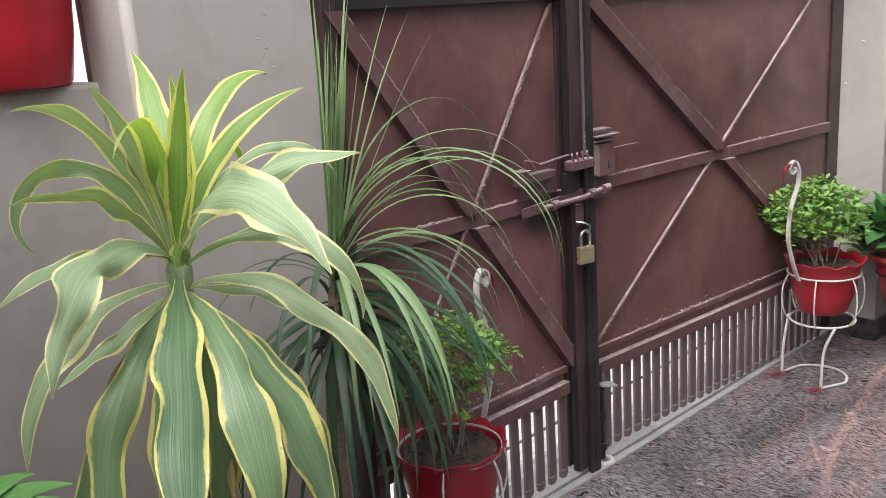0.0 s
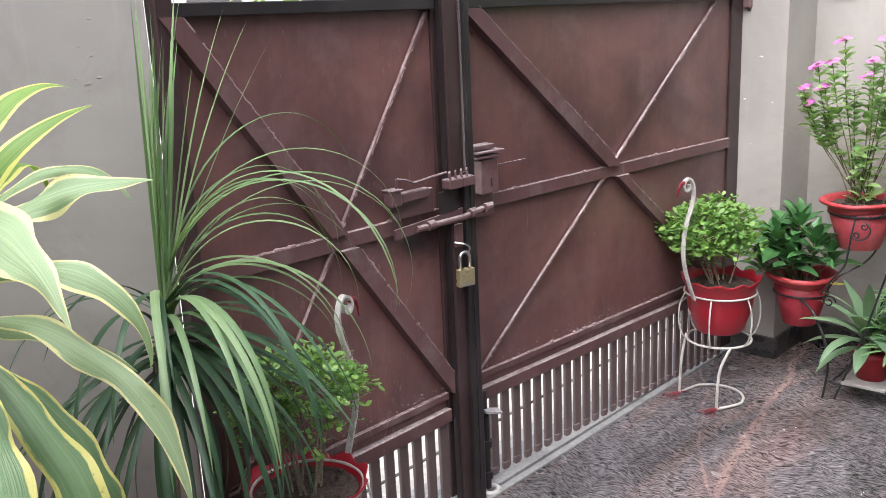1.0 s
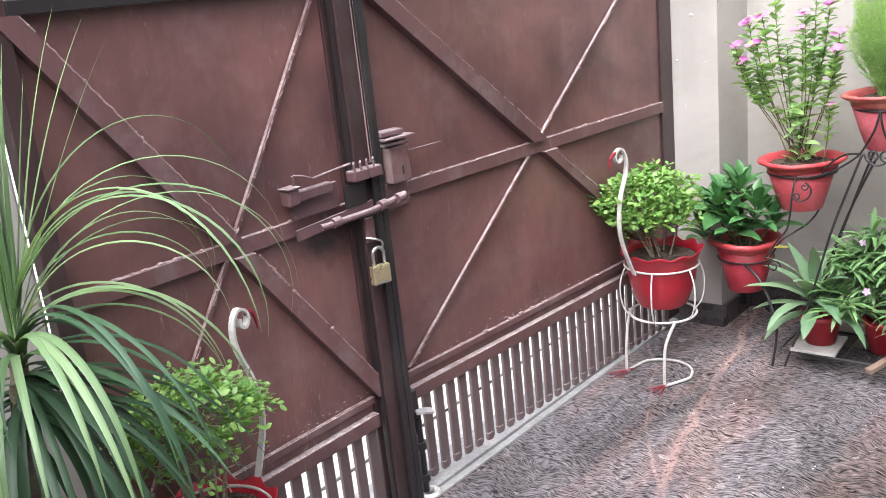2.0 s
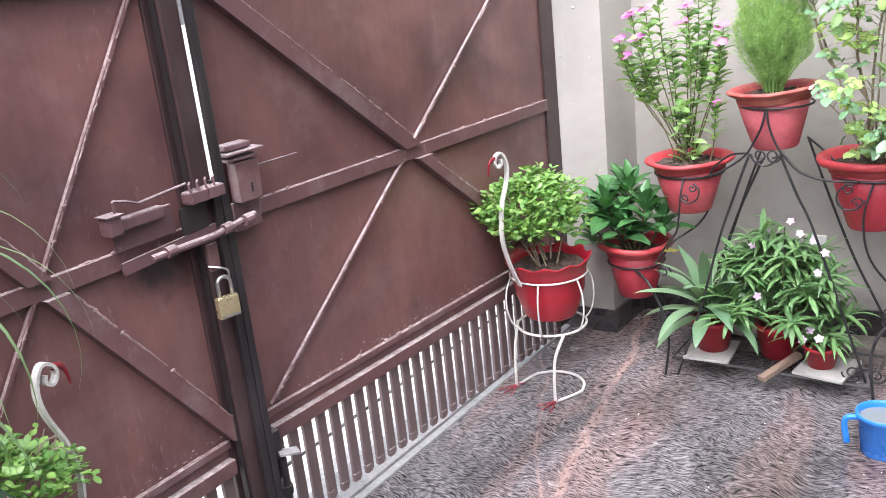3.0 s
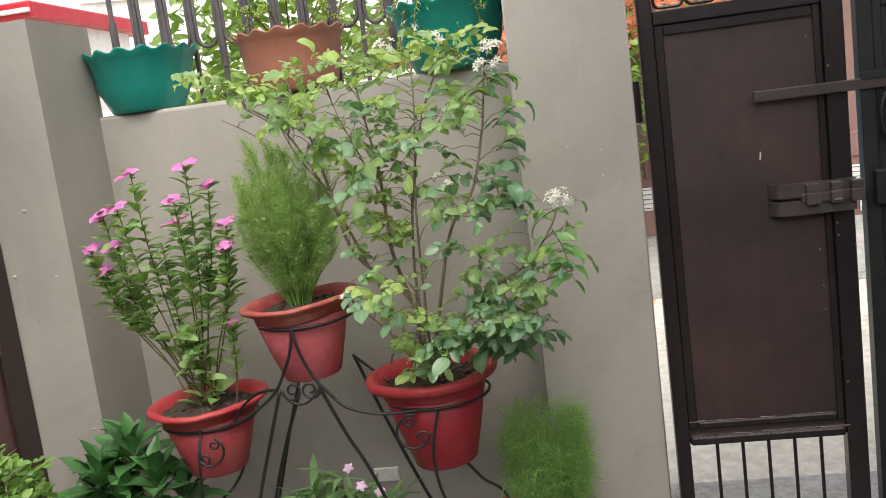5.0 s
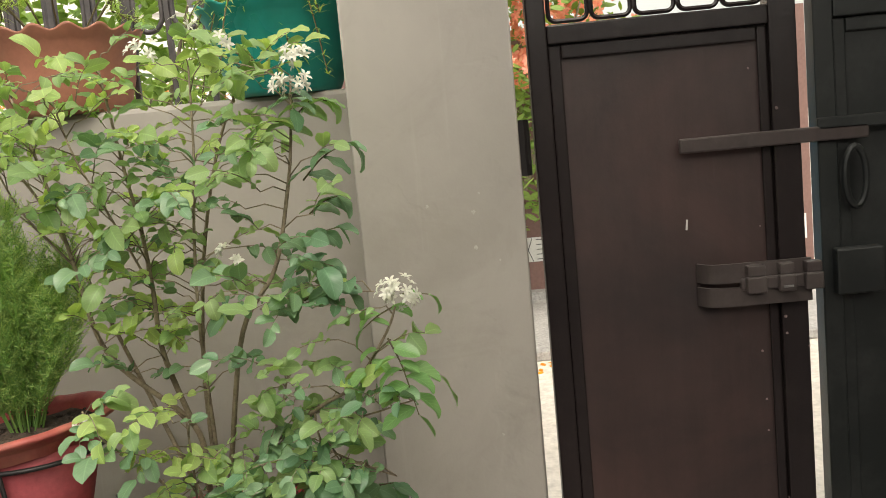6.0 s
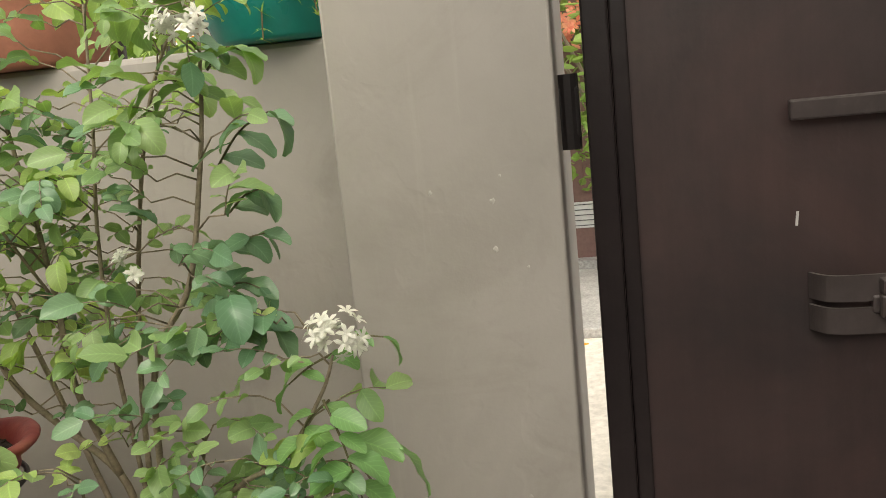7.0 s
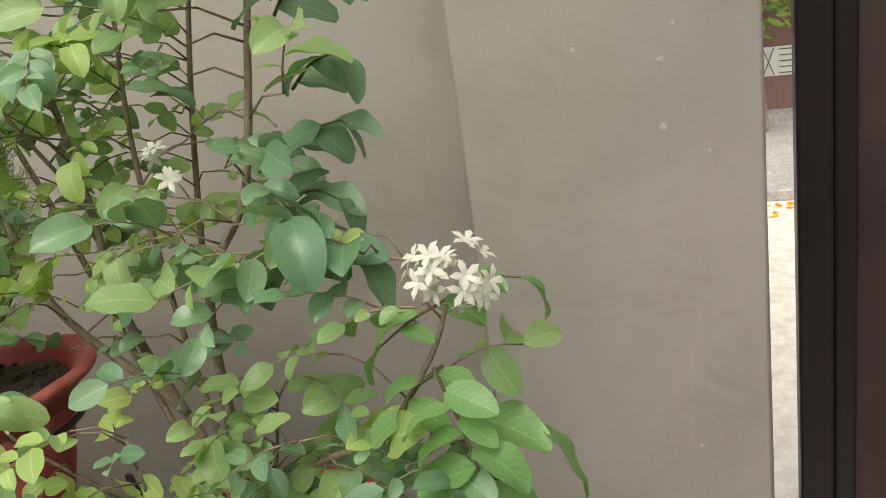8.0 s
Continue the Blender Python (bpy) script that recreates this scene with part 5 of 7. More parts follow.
# uprights that hang from the middle rings and swing to the low rings
rod([(3.318, 0.472, 0.676), (3.303, 0.488, 0.614), (3.311, 0.495, 0.544), (3.324, 0.480, 0.455), (3.337, 0.436, 0.383), (3.352, 0.381, 0.335)])
rod([(3.47, 0.470, 0.510), (3.47, 0.443, 0.478), (3.47, 0.413, 0.441), (3.47, 0.371, 0.409), (3.45, 0.33, 0.335)])
rod([(3.338, 1.025, 0.660), (3.318, 1.029, 0.605), (3.322, 1.038, 0.532), (3.326, 1.050, 0.480), (3.33, 1.086, 0.430), (3.345, 1.13, 0.36)])
rod([(3.46, 0.985, 0.53), (3.465, 1.004, 0.495), (3.447, 1.028, 0.465), (3.423, 1.060, 0.442), (3.40, 1.10, 0.41), (3.39, 1.13, 0.35)])
rod([(3.362, 0.283, 0.300), (3.325, 0.355, 0.292), (3.298, 0.428, 0.243), (3.282, 0.454, 0.178), (3.266, 0.451, 0.105), (3.25, 0.436, 0.006)], 0.0050, "foot")
rod([(3.345, 1.20, 0.326), (3.305, 1.14, 0.30), (3.285, 1.09, 0.22), (3.275, 1.065, 0.12), (3.25, 1.07, 0.006)], 0.0050, "foot")


def curl(c, s, start, turns, shrink=0.75):
    """A flat spiral in the plane of the rack's front."""
    pts = []
    for k in range(31):
        a = k / 30
        ang = radians(start) + a * math.tau * turns
        rr = s * (1 - shrink * a)
        pts.append((c[0], c[1] + rr * math.cos(ang), c[2] + rr * math.sin(ang)))
    bm = bmesh.new()
    tube(bm, pts, 0.0029, 6)
    part("scroll", bm, M["wire_black"], rack, smooth=True)


# crown under the top pot: a cup with both ends rolled in
curl((3.284, 0.777, 0.751), 0.023, 10, -1.35)
curl((3.284, 0.737, 0.751), 0.023, 170, 1.35)
rod([(3.284, 0.800, 0.752), (3.284, 0.790, 0.733), (3.284, 0.768, 0.720), (3.284, 0.742, 0.726), (3.284, 0.717, 0.752)], 0.0029, "scroll")
# C-scrolls hanging beside the uprights of the middle rings, ends rolled in
rod([(3.300, 0.520, 0.672), (3.298, 0.545, 0.668), (3.296, 0.563, 0.645), (3.296, 0.562, 0.616), (3.297, 0.540, 0.597), (3.298, 0.510, 0.602), (3.300, 0.491, 0.625)], 0.0029, "scroll")
curl((3.298, 0.534, 0.658), 0.016, 75, -1.2)
curl((3.298, 0.508, 0.618), 0.017, 0, 1.1)
rod([(3.318, 0.986, 0.646), (3.316, 0.970, 0.630), (3.315, 0.970, 0.608), (3.315, 0.984, 0.590), (3.315, 1.008, 0.582), (3.316, 1.028, 0.594)], 0.0029, "scroll")
curl((3.316, 0.990, 0.632), 0.014, 100, 1.2)
curl((3.316, 1.016, 0.600), 0.014, -60, -1.1)
# rolled wire ends low on the frame
for cy, cz, sc in ((0.405, 0.275, 0.034), (0.398, 0.268, 0.026), (0.412, 0.262, 0.030)):
    curl((3.315, cy, cz), sc, 40, 1.3, 0.35)
curl((3.285, 0.505, 0.098), 0.030, 0, -1.4)
curl((3.285, 0.440, 0.100), 0.026, 180, 1.4)
curl((3.30, 1.085, 0.352), 0.024, 180, -1.3)
bm = bmesh.new()
for zz in (0.066,):
    tube(bm, [(3.27, 0.45, zz), (3.27, 1.05, zz), (3.50, 1.05, zz), (3.50, 0.45, zz)], 0.0045, 6, closed=True)
for yy in (0.55, 0.65, 0.75, 0.85, 0.95):
    tube(bm, [(3.27, yy, 0.066), (3.50, yy, 0.066)], 0.0035, 6)
part("tray_frame", bm, M["wire_black"], rack)

# offcuts laid on the tray
def plate(name, at, rot, sx, sy, sz, mat, label, cat):
    e = thing(name, at, label, cat, turn=rot)
    part("slab_piece", box(bmesh.new(), -sx / 2, sx / 2, -sy / 2, sy / 2, 0, sz, 0.0015), M[mat], e)
    return e


plate("marble_offcut", (3.345, 0.945, 0.071), 4, 0.17, 0.145, 0.010, "tile", "stained white marble offcut lying on the rack tray", "marble tile")
plate("marble_offcut", (3.345, 0.588, 0.071), -8, 0.17, 0.15, 0.010, "tile", "pale marble offcut lying on the rack tray", "marble tile")
st = thing("wooden_stick", (3.27, 0.72, 0.0785), "short bare wooden stick leaning out of the tray", "stick", turn=-28)
part("stick", slant(bmesh.new(), (-0.065, 0, -0.012), (0.10, 0, 0.02), 0.024, 0.015, (0, 0, 1)), M["wood"], st)
stp = thing("wooden_plank", (3.60, 0.66, 0.0), "weathered wooden plank lying behind the rack", "plank", turn=6)
part("plank", box(bmesh.new(), -0.05, 0.05, -0.30, 0.30, 0.0, 0.06, 0.004), M["plank"], stp)

# ---- periwinkle in the middle ring ----
nm, x, y, z, r, h = POTS[0]
vin = thing("potted_periwinkle", (x, y, z), "bushy periwinkle with magenta flowers in a red clay pot", "potted plant", tip=-1.0)
clay_pot(vin, r, h, "redclay", "redlip", 0.87, 0.0, 0.02)
rs = random.Random(5)
random.seed(5)
tips = [(0.078, 0.558), (-0.065, 0.557), (0.099, 0.486), (0.171, 0.471), (0.227, 0.391), (0.202, 0.337), (0.129, 0.400), (-0.038, 0.486), (-0.089, 0.506), (0.0, 0.432), (-0.127, 0.415), (-0.126, 0.366), (0.15, 0.30), (0.05, 0.38), (-0.06, 0.35)]
vl = [ovate("leaf", M["leaf_vinca"], 0.041 * s, 0.0205 * s, 32, 0.3, 6, 0.0004, 0.78) for s in (0.85, 1.05, 1.25)]
bm_all = bmesh.new()
for k, (dy, dz) in enumerate(tips):
    tip = Vector((rs.uniform(-0.07, 0.03), dy, dz + 0.168))
    b = Vector((rs.uniform(-0.02, 0.02), rs.uniform(-0.02, 0.03), 0.150))
    knee = Vector((tip.x * 0.35, dy * 0.45 + rs.uniform(-0.01, 0.01), 0.150 + (tip.z - 0.150) * 0.36))
    ln = smooth_line([b, knee, knee.lerp(tip, 0.5) + Vector((0, dy * 0.10, 0)), tip], 9)
    bm = bmesh.new()
    tube(bm, ln, 0.0025, 6, 0.0013)
    part("stem", bm, M["stem"], vin)
    for i in range(int(len(ln) * 0.5), len(ln)):
        p = ln[i]
        near = i > len(ln) - 4
        a0 = (i * 78 + k * 37) % 360
        for s in (0, 120, 240):
            m = leaf_pose(p + Vector((0, 0, rs.uniform(-0.006, 0.006))), a0 + s + rs.uniform(-25, 25), rs.uniform(5, 45) if not near else rs.uniform(-5, 30), rs.uniform(-25, 25), rs.uniform(0.7, 1.12) * (0.8 if near else 1.0))
            merge_mesh(bm_all, vl[rs.randrange(3)], m)
    if k < 12:
        bm = bmesh.new()
        for q in range(2 if k % 3 else 3):
            at_ = tip + Vector((-0.006 + rs.uniform(-0.008, 0.008), (q - 0.5) * 0.016 + rs.uniform(-0.006, 0.006), 0.010 - 0.006 * q))
            flower_into(bm, at_, 0.0190, 5, rs.uniform(0, 70), 10, 0.80, 26, (-rs.uniform(0.25, 0.9), rs.uniform(-0.3, 0.3), 1))
        part("flower", bm, M["petal_pink"], vin, "magenta five-petalled flower")
for k in range(34):
    a = k * 137.5
    m = leaf_pose((rs.uniform(-0.03, 0.02), rs.uniform(-0.035, 0.03), 0.16 + 0.0045 * k), a, rs.uniform(-5, 40), rs.uniform(-20, 20), rs.uniform(1.0, 1.7))
    add_leaf(vl[k % 3], vin, m)
for k in range(30):
    a = k * 137.5
    m = leaf_pose((-0.02 + rs.uniform(-0.015, 0.015), 0.02 + rs.uniform(-0.03, 0.03), 0.31 + rs.uniform(-0.03, 0.035)), a, rs.uniform(-5, 45), rs.uniform(-20, 20), rs.uniform(0.9, 1.4))
    add_leaf(vl[k % 3], vin, m)
foliage("foliage", vin, bm_all, M["leaf_vinca"])
# side shoot with one flower
bm = bmesh.new()
ln = smooth_line([(0.0, -0.070, 0.15), (0.0, -0.085, 0.23), (-0.01, -0.095, 0.31), (-0.02, -0.105, 0.345)], 5)
tube(bm, ln, 0.0025, 6, 0.0015)
part("stem", bm, M["stem"], vin)
bm = bmesh.new()
for i, p in enumerate(ln[5:]):
    for s in (0, 180):
        merge_mesh(bm, vl[1], leaf_pose(p, i * 95 + s, 30, 0, 1.0))
foliage("foliage", vin, bm, M["leaf_vinca"])
bm = bmesh.new()
flower_into(bm, ln[-1] + Vector((0, 0, 0.01)), 0.018, 5, 10, 15, 0.82, 30, (-0.6, 0, 1))
part("flower", bm, M["petal_pink"], vin)

# ---- feathery upright plant in the top ring ----
nm, x, y, z, r, h = POTS[1]
fern = thing("potted_feathery_plant", (x, y, z), "upright feathery light green plant in a red clay pot", "potted plant", tip=-3.2)
clay_pot(fern, r, h, "redfade", "redrim", 0.87, 0.0, 0.035)
rs = random.Random(8)
random.seed(8)
bm_s, bm_f, bm_g = bmesh.new(), bmesh.new(), bmesh.new()
for k in range(50):
    a = rs.uniform(0, math.tau)
    sp = math.sqrt(rs.random())
    c, s = math.cos(a), math.sin(a)
    tall = (0.385 - 0.07 * sp ** 2) * rs.uniform(0.62, 1.04)
    reach = 0.104 * sp * rs.uniform(0.85, 1.1)
    ln = smooth_line([(0.022 * c * sp, 0.022 * s * sp, 0.155), (reach * 0.50 * c, reach * 0.50 * s - 0.004, 0.155 + tall * 0.26), (reach * 1.02 * c, reach * 1.02 * s - 0.010, 0.155 + tall * 0.62), (reach * 1.10 * c + rs.uniform(-0.012, 0.012), reach * 1.10 * s - 0.008 + rs.uniform(-0.015, 0.015), 0.155 + tall)], 7)
    tube(bm_s, ln, 0.0015, 4, 0.0006)
    for i in range(5, len(ln)):
        f = i / (len(ln) - 1)
        d = (ln[i] - ln[i - 1]).normalized()
        for j in range(3 if f < 0.5 else 6):
            az = rs.uniform(0, math.tau)
            side = (Vector((math.cos(az), math.sin(az), 0)) * 0.75 + d * rs.uniform(0.5, 1.2)).normalized()
            L = rs.uniform(0.020, 0.046) * (1.0 if f < 0.85 else 0.65)
            q0 = ln[i - 1].lerp(ln[i], rs.random())
            mid = q0 + side * L * 0.55
            end = q0 + side * L + Vector((0, 0, rs.uniform(-0.004, 0.012)))
            tube(bm_s, [q0, mid, end], 0.0006, 3, 0.0003)
            for n_ in range(9):
                g_ = (n_ + rs.random()) / 9
                q = q0.lerp(mid, g_ * 2) if g_ < 0.5 else mid.lerp(end, g_ * 2 - 1)
                blade_into(bm_f if rs.random() < 0.35 + 0.55 * f else bm_g, q, rs.uniform(0, 360), rs.uniform(10, 75), rs.uniform(0.007, 0.015), 15, 0.0017, 1, 0.0, 0, 1.0, 0.9, 0.5, 0.0, (rs.uniform(0, 180), 0.0))
part("stem_tuft", bm_s, M["leaf_koch"], fern)
foliage("foliage", fern, bm_f, M["leaf_fern"])
foliage("foliage", fern, bm_g, M["leaf_koch"])

# ---- thread-leaved mop in the low ring ----
nm, x, y, z, r, h = POTS[3]
koch = thing("potted_thread_plant", (x, y, z), "mop of fine thread-like green leaves in a faded red pot", "potted plant", tip=1.5)
clay_pot(koch, r, h, "redpale", "redrim", 0.87, 0.0, 0.035)
bm_s, bm_f = bmesh.new(), bmesh.new()
for k in range(70):
    a, sp = rs.uniform(0, 6.28), math.sqrt(rs.random())
    c, s = math.cos(a), math.sin(a)
    top = 0.175 + (0.305 - 0.05 * sp ** 3) * rs.uniform(0.7, 1.0)
    out = 0.100 * sp
    ln = smooth_line([(0.05 * c * sp, 0.05 * s * sp - 0.014, 0.165), (out * 1.05 * c, out * 1.05 * s - 0.016, 0.17 + (top - 0.17) * 0.40), (out * 1.02 * c, out * 1.02 * s - 0.018, top)], 7)
    tube(bm_s, ln, 0.0013, 4, 0.0006)
    for i in range(2, len(ln)):
        for j in range(7):
            q = ln[i].lerp(ln[i - 1], rs.random())
            az = math.degrees(a) + rs.gauss(0, 70)
            blade_into(bm_f, q, az, rs.uniform(-35, 70), rs.uniform(0.022, 0.062), rs.uniform(-20, 110), 0.0018, 5, 0.0, 0, 1.0, 0.85, 0.35, rs.uniform(-110, 110), (rs.uniform(0, 180), rs.uniform(-60, 60)))
part("stem_tuft", bm_s, M["leaf_koch"], koch)
foliage("foliage", koch, bm_f, M["leaf_koch"])
for k in range(9):
    a = radians(100 + k * 18)
    b = Vector((-0.06 - 0.03 * (k % 2), 0.055 + 0.045 * (k % 3) / 2, 0.165))
    for j in range(4):
        add_leaf(vl[1], koch, leaf_pose(b + Vector((0, 0, 0.012 * j)), k * 60 + j * 90, 30, 0, 0.95))

# ---- broad dark leaves in the low ring by the gate ----
nm, x, y, z, r, h = POTS[4]
broad = thing("potted_broad_leaf_plant", (x, y, z), "glossy broad dark green leaves in a red clay pot", "potted plant")
clay_pot(broad, r, h, "redpot", "redlip", 0.78)
bl = [ovate("leaf", M["leaf_dark"], 0.118 * s, 0.050 * s, 42, 0.28, 9, 0.0015, 0.95) for s in (0.85, 1.0, 1.15)]
rs = random.Random(3)
for k, (sx, sy, sz) in enumerate(((-0.01, 0.01, 0.40), (-0.06, 0.075, 0.355), (-0.055, -0.06, 0.345), (0.04, 0.05, 0.38), (-0.085, 0.01, 0.29), (0.0, 0.125, 0.32), (-0.01, -0.105, 0.29), (-0.065, 0.125, 0.25))):
    bm = bmesh.new()
    tube(bm, smooth_line([(sx * 0.2, sy * 0.2, 0.15), (sx * 0.7, sy * 0.7, 0.15 + (sz - 0.15) * 0.5), (sx, sy, sz)], 4), 0.005, 7, 0.003)
    part("stem", bm, M["stem"], broad)
    for j in range(17):
        f = j / 16
        a = j * 137.5 + k * 50
        m = leaf_pose((sx + 0.006 * math.cos(radians(a)), sy + 0.006 * math.sin(radians(a)), sz - 0.075 + 0.08 * f), a, 80 * f ** 1.2 - 4 + rs.uniform(-8, 8), rs.uniform(-15, 15), rs.uniform(0.85, 1.12) * (1.08 - 0.42 * f))
        if min((m @ v.co).z for v in bl[(j + k) % 3].vertices) > (0.205 if sy < 0.1 else 0.16):
            add_leaf(bl[(j + k) % 3], broad, m)
bm = bmesh.new()
blade_into(bm, (-0.05, -0.09, 0.185), -70, 12, 0.085, 25, 0.034, 8, 0.3, 0.002, 1.0, 0.3, 0.5)
part("leaf", bm, M["leaf_yellow"], broad, "yellowed dying leaf")

# ---- orange jasmine shrub ----
nm, x, y, z, r, h = POTS[2]
mur = thing("potted_orange_jasmine", (x, y, z), "tall orange jasmine shrub with white flower clusters in a red pot", "potted plant", tip=-2.5)
clay_pot(mur, r, h, "redpot", "redlip")
rs = random.Random(17)
random.seed(17)
lv = [ovate("leaf", M["leaf_murr"], 0.044 * s, 0.0265 * s, d, f, 8, r_, b_) for s, d, f, r_, b_ in ((0.75, 20, 0.25, 0.0004, 0.6), (0.95, 45, 0.35, 0.0012, 0.7), (1.1, 35, 0.12, 0.0015, 0.62), (1.0, 75, 0.3, 0.001, 0.55))]
sets = {"leaf_murr": lv}
for mname in ("leaf_lime", "leaf_old", "leaf_fresh"):
    sets[mname] = []
    for q in lv:
        c = q.copy()
        c.materials[0] = M[mname]
        sets[mname].append(c)
placed = []


def face_roll(az):
    """Most leaflets turn their upper side to the open yard."""
    return rs.uniform(-60, 60) if rs.random() < 0.3 else -math.copysign(rs.uniform(5, 60), math.sin(radians(az)))


# height, and how far the crown reaches to either side there
CROWN = ((0.78, 0.40, 0.53), (0.81, 0.29, 0.54), (0.86, 0.19, 0.55), (0.92, 0.14, 0.56), (0.97, 0.12, 0.59), (1.04, 0.13, 0.61), (1.10, 0.20, 0.61), (1.19, 0.22, 0.63), (1.26, 0.18, 0.67), (1.33, 0.19, 0.74), (1.39, 0.20, 0.82), (1.46, 0.21, 0.92))


def sprig(p, az, el, n, size=1.0):
    """A compound leaf: leaflets in turn along a thin arching stalk."""
    L = 0.020 * n * size * 0.55
    pts = []
    for i in range(n + 1):
        s = i / n
        e = radians(el - 45 * s)
        a = radians(az)
        q = (pts[-1] if pts else p) + Vector((math.cos(e) * math.cos(a), math.cos(e) * math.sin(a), math.sin(e))) * (L / n if i else 0)
        pts.append(q)
    end = pts[-1] + Vector((x, y, z))
    k = min(range(len(CROWN)), key=lambda q: abs(CROWN[q][0] - end.z))
    soft = rs.uniform(-0.015, 0.02)
    if end.z < 0.765 or end.x < 3.15 or end.y < CROWN[k][1] + soft or end.y > CROWN[k][2] - soft or (end.y > 0.70 and rs.random() < 0.35):
        return []
    old = 0.50 if end.y < 0.40 and end.z < 1.25 else (0.28 if end.z < 1.3 else 0.10)
    pick = rs.random()
    kind = "leaf_old" if pick < old else ("leaf_lime" if pick > (0.62 if end.z > 1.3 else (0.5 if end.z < 1.0 and end.y > 0.45 else (0.80 if end.y > 0.42 else 0.94))) else "leaf_murr")
    for i in range(1, n + 1):
        sd = 62 if i % 2 else -62
        if i == n:
            sd = 0
        placed.append((sets[kind][rs.randrange(4)], leaf_pose(pts[i], az + sd + rs.uniform(-18, 18), el - 30 + rs.uniform(-45, 25), face_roll(az + sd), size * rs.choice((0.35, 0.45, 0.52, 0.6, 0.68, 0.76, 0.86, 1.0)))))
    return pts


def branch(pts, r0, r1, sprigs, start=0.35, twig=0.05):
    pts = [(a - x, b - y, c - z) for a, b, c in pts]
    ln = smooth_line(pts, 8)
    bm = bmesh.new()
    tube(bm, ln, r0, 7, r1)
    n = len(ln)
    sprigs = int(sprigs * 2.35)
    for k in range(sprigs):
        i = min(int(n * (start + (1 - start) * (k + rs.random()) / sprigs)), n - 1)
        p = ln[i]
        az, el = rs.uniform(0, 360), rs.uniform(5, 60)
        if math.cos(radians(az)) > 0.55:
            az += 180
        tw = p + Vector((math.cos(radians(az)), math.sin(radians(az)), rs.uniform(0.1, 0.9))) * twig * rs.uniform(0.4, 1.4)
        sp = sprig(tw, az + rs.uniform(-40, 40), el, rs.randrange(4, 9), rs.uniform(0.75, 1.1))
        if sp:
            tube(bm, [p, p.lerp(tw, 0.5) + Vector((0, 0, 0.007)), tw], 0.0010, 5, 0.0007)
            tube(bm, sp, 0.0008, 4, 0.0005)
    part("branch", bm, M["twig"], mur, smooth=True)
    return ln


def blossom(p, n, seed, rad=0.026):
    """A cluster of small white flowers at a world place."""
    q = random.Random(seed)
    for k in range(n):
        d = Vector((q.uniform(-1, 0.6), q.uniform(-1, 1), q.uniform(-0.3, 1))).normalized() * rad * q.uniform(0.35, 1.1)
        bm = bmesh.new()
        c = Vector(p) - Vector((x, y, z)) + d
        az = math.degrees(math.atan2(d.y, d.x))
        flower_into(bm, c, 0.0108, 5, q.uniform(0, 72), 68, 0.40, 80, d.normalized() + Vector((-0.35, 0, 0.35)))
        part("flower", bm, M["petal_white"], mur, "small white five-petalled flower")


def compound(line, n, size, kind, spread=58):
    """A hanging compound leaf along a given stalk (world places)."""
    ln = smooth_line([Vector(q) - Vector((x, y, z)) for q in line], 6)
    bm = bmesh.new()
    tube(bm, ln, 0.0013, 5, 0.0007)
    part("leaf_stalk", bm, M["stem"], mur)
    for i in range(n):
        f = 0.18 + 0.82 * i / (n - 1)
        j = min(int(f * (len(ln) - 1)), len(ln) - 1)
        d = (ln[j] - ln[max(j - 1, 0)]).normalized()
        az = math.degrees(math.atan2(d.y, d.x))
        side = 0 if i == n - 1 else (1 if i % 2 else -1)
        out = Vector((-0.25, side * 1.0, -0.25)) if side else d
        m = leaf_pose(ln[j], math.degrees(math.atan2(out.y, out.x)), -22 + rs.uniform(-14, 14) if side else -60, rs.uniform(-35, 10) * (side or 1), size * rs.uniform(0.85, 1.1))
        add_leaf(sets[kind][rs.randrange(4)], mur, m)


base = (x - 0.01, y, z + 0.180)
fork = (3.40, 0.498, 0.90)
branch([base, (3.41, 0.495, 0.80), fork, (3.39, 0.602, 1.024), (3.39, 0.629, 1.163), (3.41, 0.66, 1.30), (3.42, 0.69, 1.42)], 0.0058, 0.0018, 17, 0.45)
branch([fork, (3.375, 0.515, 1.02), (3.37, 0.512, 1.116), (3.36, 0.510, 1.212), (3.36, 0.518, 1.287), (3.36, 0.53, 1.44)], 0.0046, 0.0018, 16, 0.15)
branch([base, (3.38, 0.44, 0.86), (3.30, 0.372, 1.049), (3.28, 0.309, 1.133), (3.27, 0.274, 1.233), (3.27, 0.259, 1.299), (3.268, 0.246, 1.38)], 0.0046, 0.0015, 13, 0.4)
branch([base, (3.36, 0.42, 0.83), (3.25, 0.28, 0.941), (3.22, 0.218, 0.977), (3.20, 0.166, 1.041), (3.19, 0.147, 1.077)], 0.0036, 0.0013, 7, 0.25, 0.035)
branch([base, (3.45, 0.58, 0.95), (3.47, 0.66, 1.16), (3.48, 0.74, 1.32), (3.49, 0.86, 1.41)], 0.0042, 0.0016, 14, 0.55)
branch([base, (3.46, 0.49, 0.95), (3.47, 0.46, 1.15), (3.45, 0.40, 1.32), (3.44, 0.33, 1.43)], 0.0042, 0.0016, 15)
branch([base, (3.40, 0.47, 0.86), (3.36, 0.45, 1.05), (3.34, 0.43, 1.18), (3.34, 0.41, 1.30), (3.35, 0.40, 1.42)], 0.0034, 0.0014, 14, 0.2)
branch([base, (3.38, 0.52, 0.78), (3.33, 0.55, 0.86), (3.30, 0.60, 0.93), (3.29, 0.61, 0.97)], 0.0024, 0.0013, 8, 0.2)
branch([base, (3.34, 0.49, 0.77), (3.29, 0.47, 0.85), (3.27, 0.46, 0.95)], 0.0024, 0.0013, 9, 0.15)
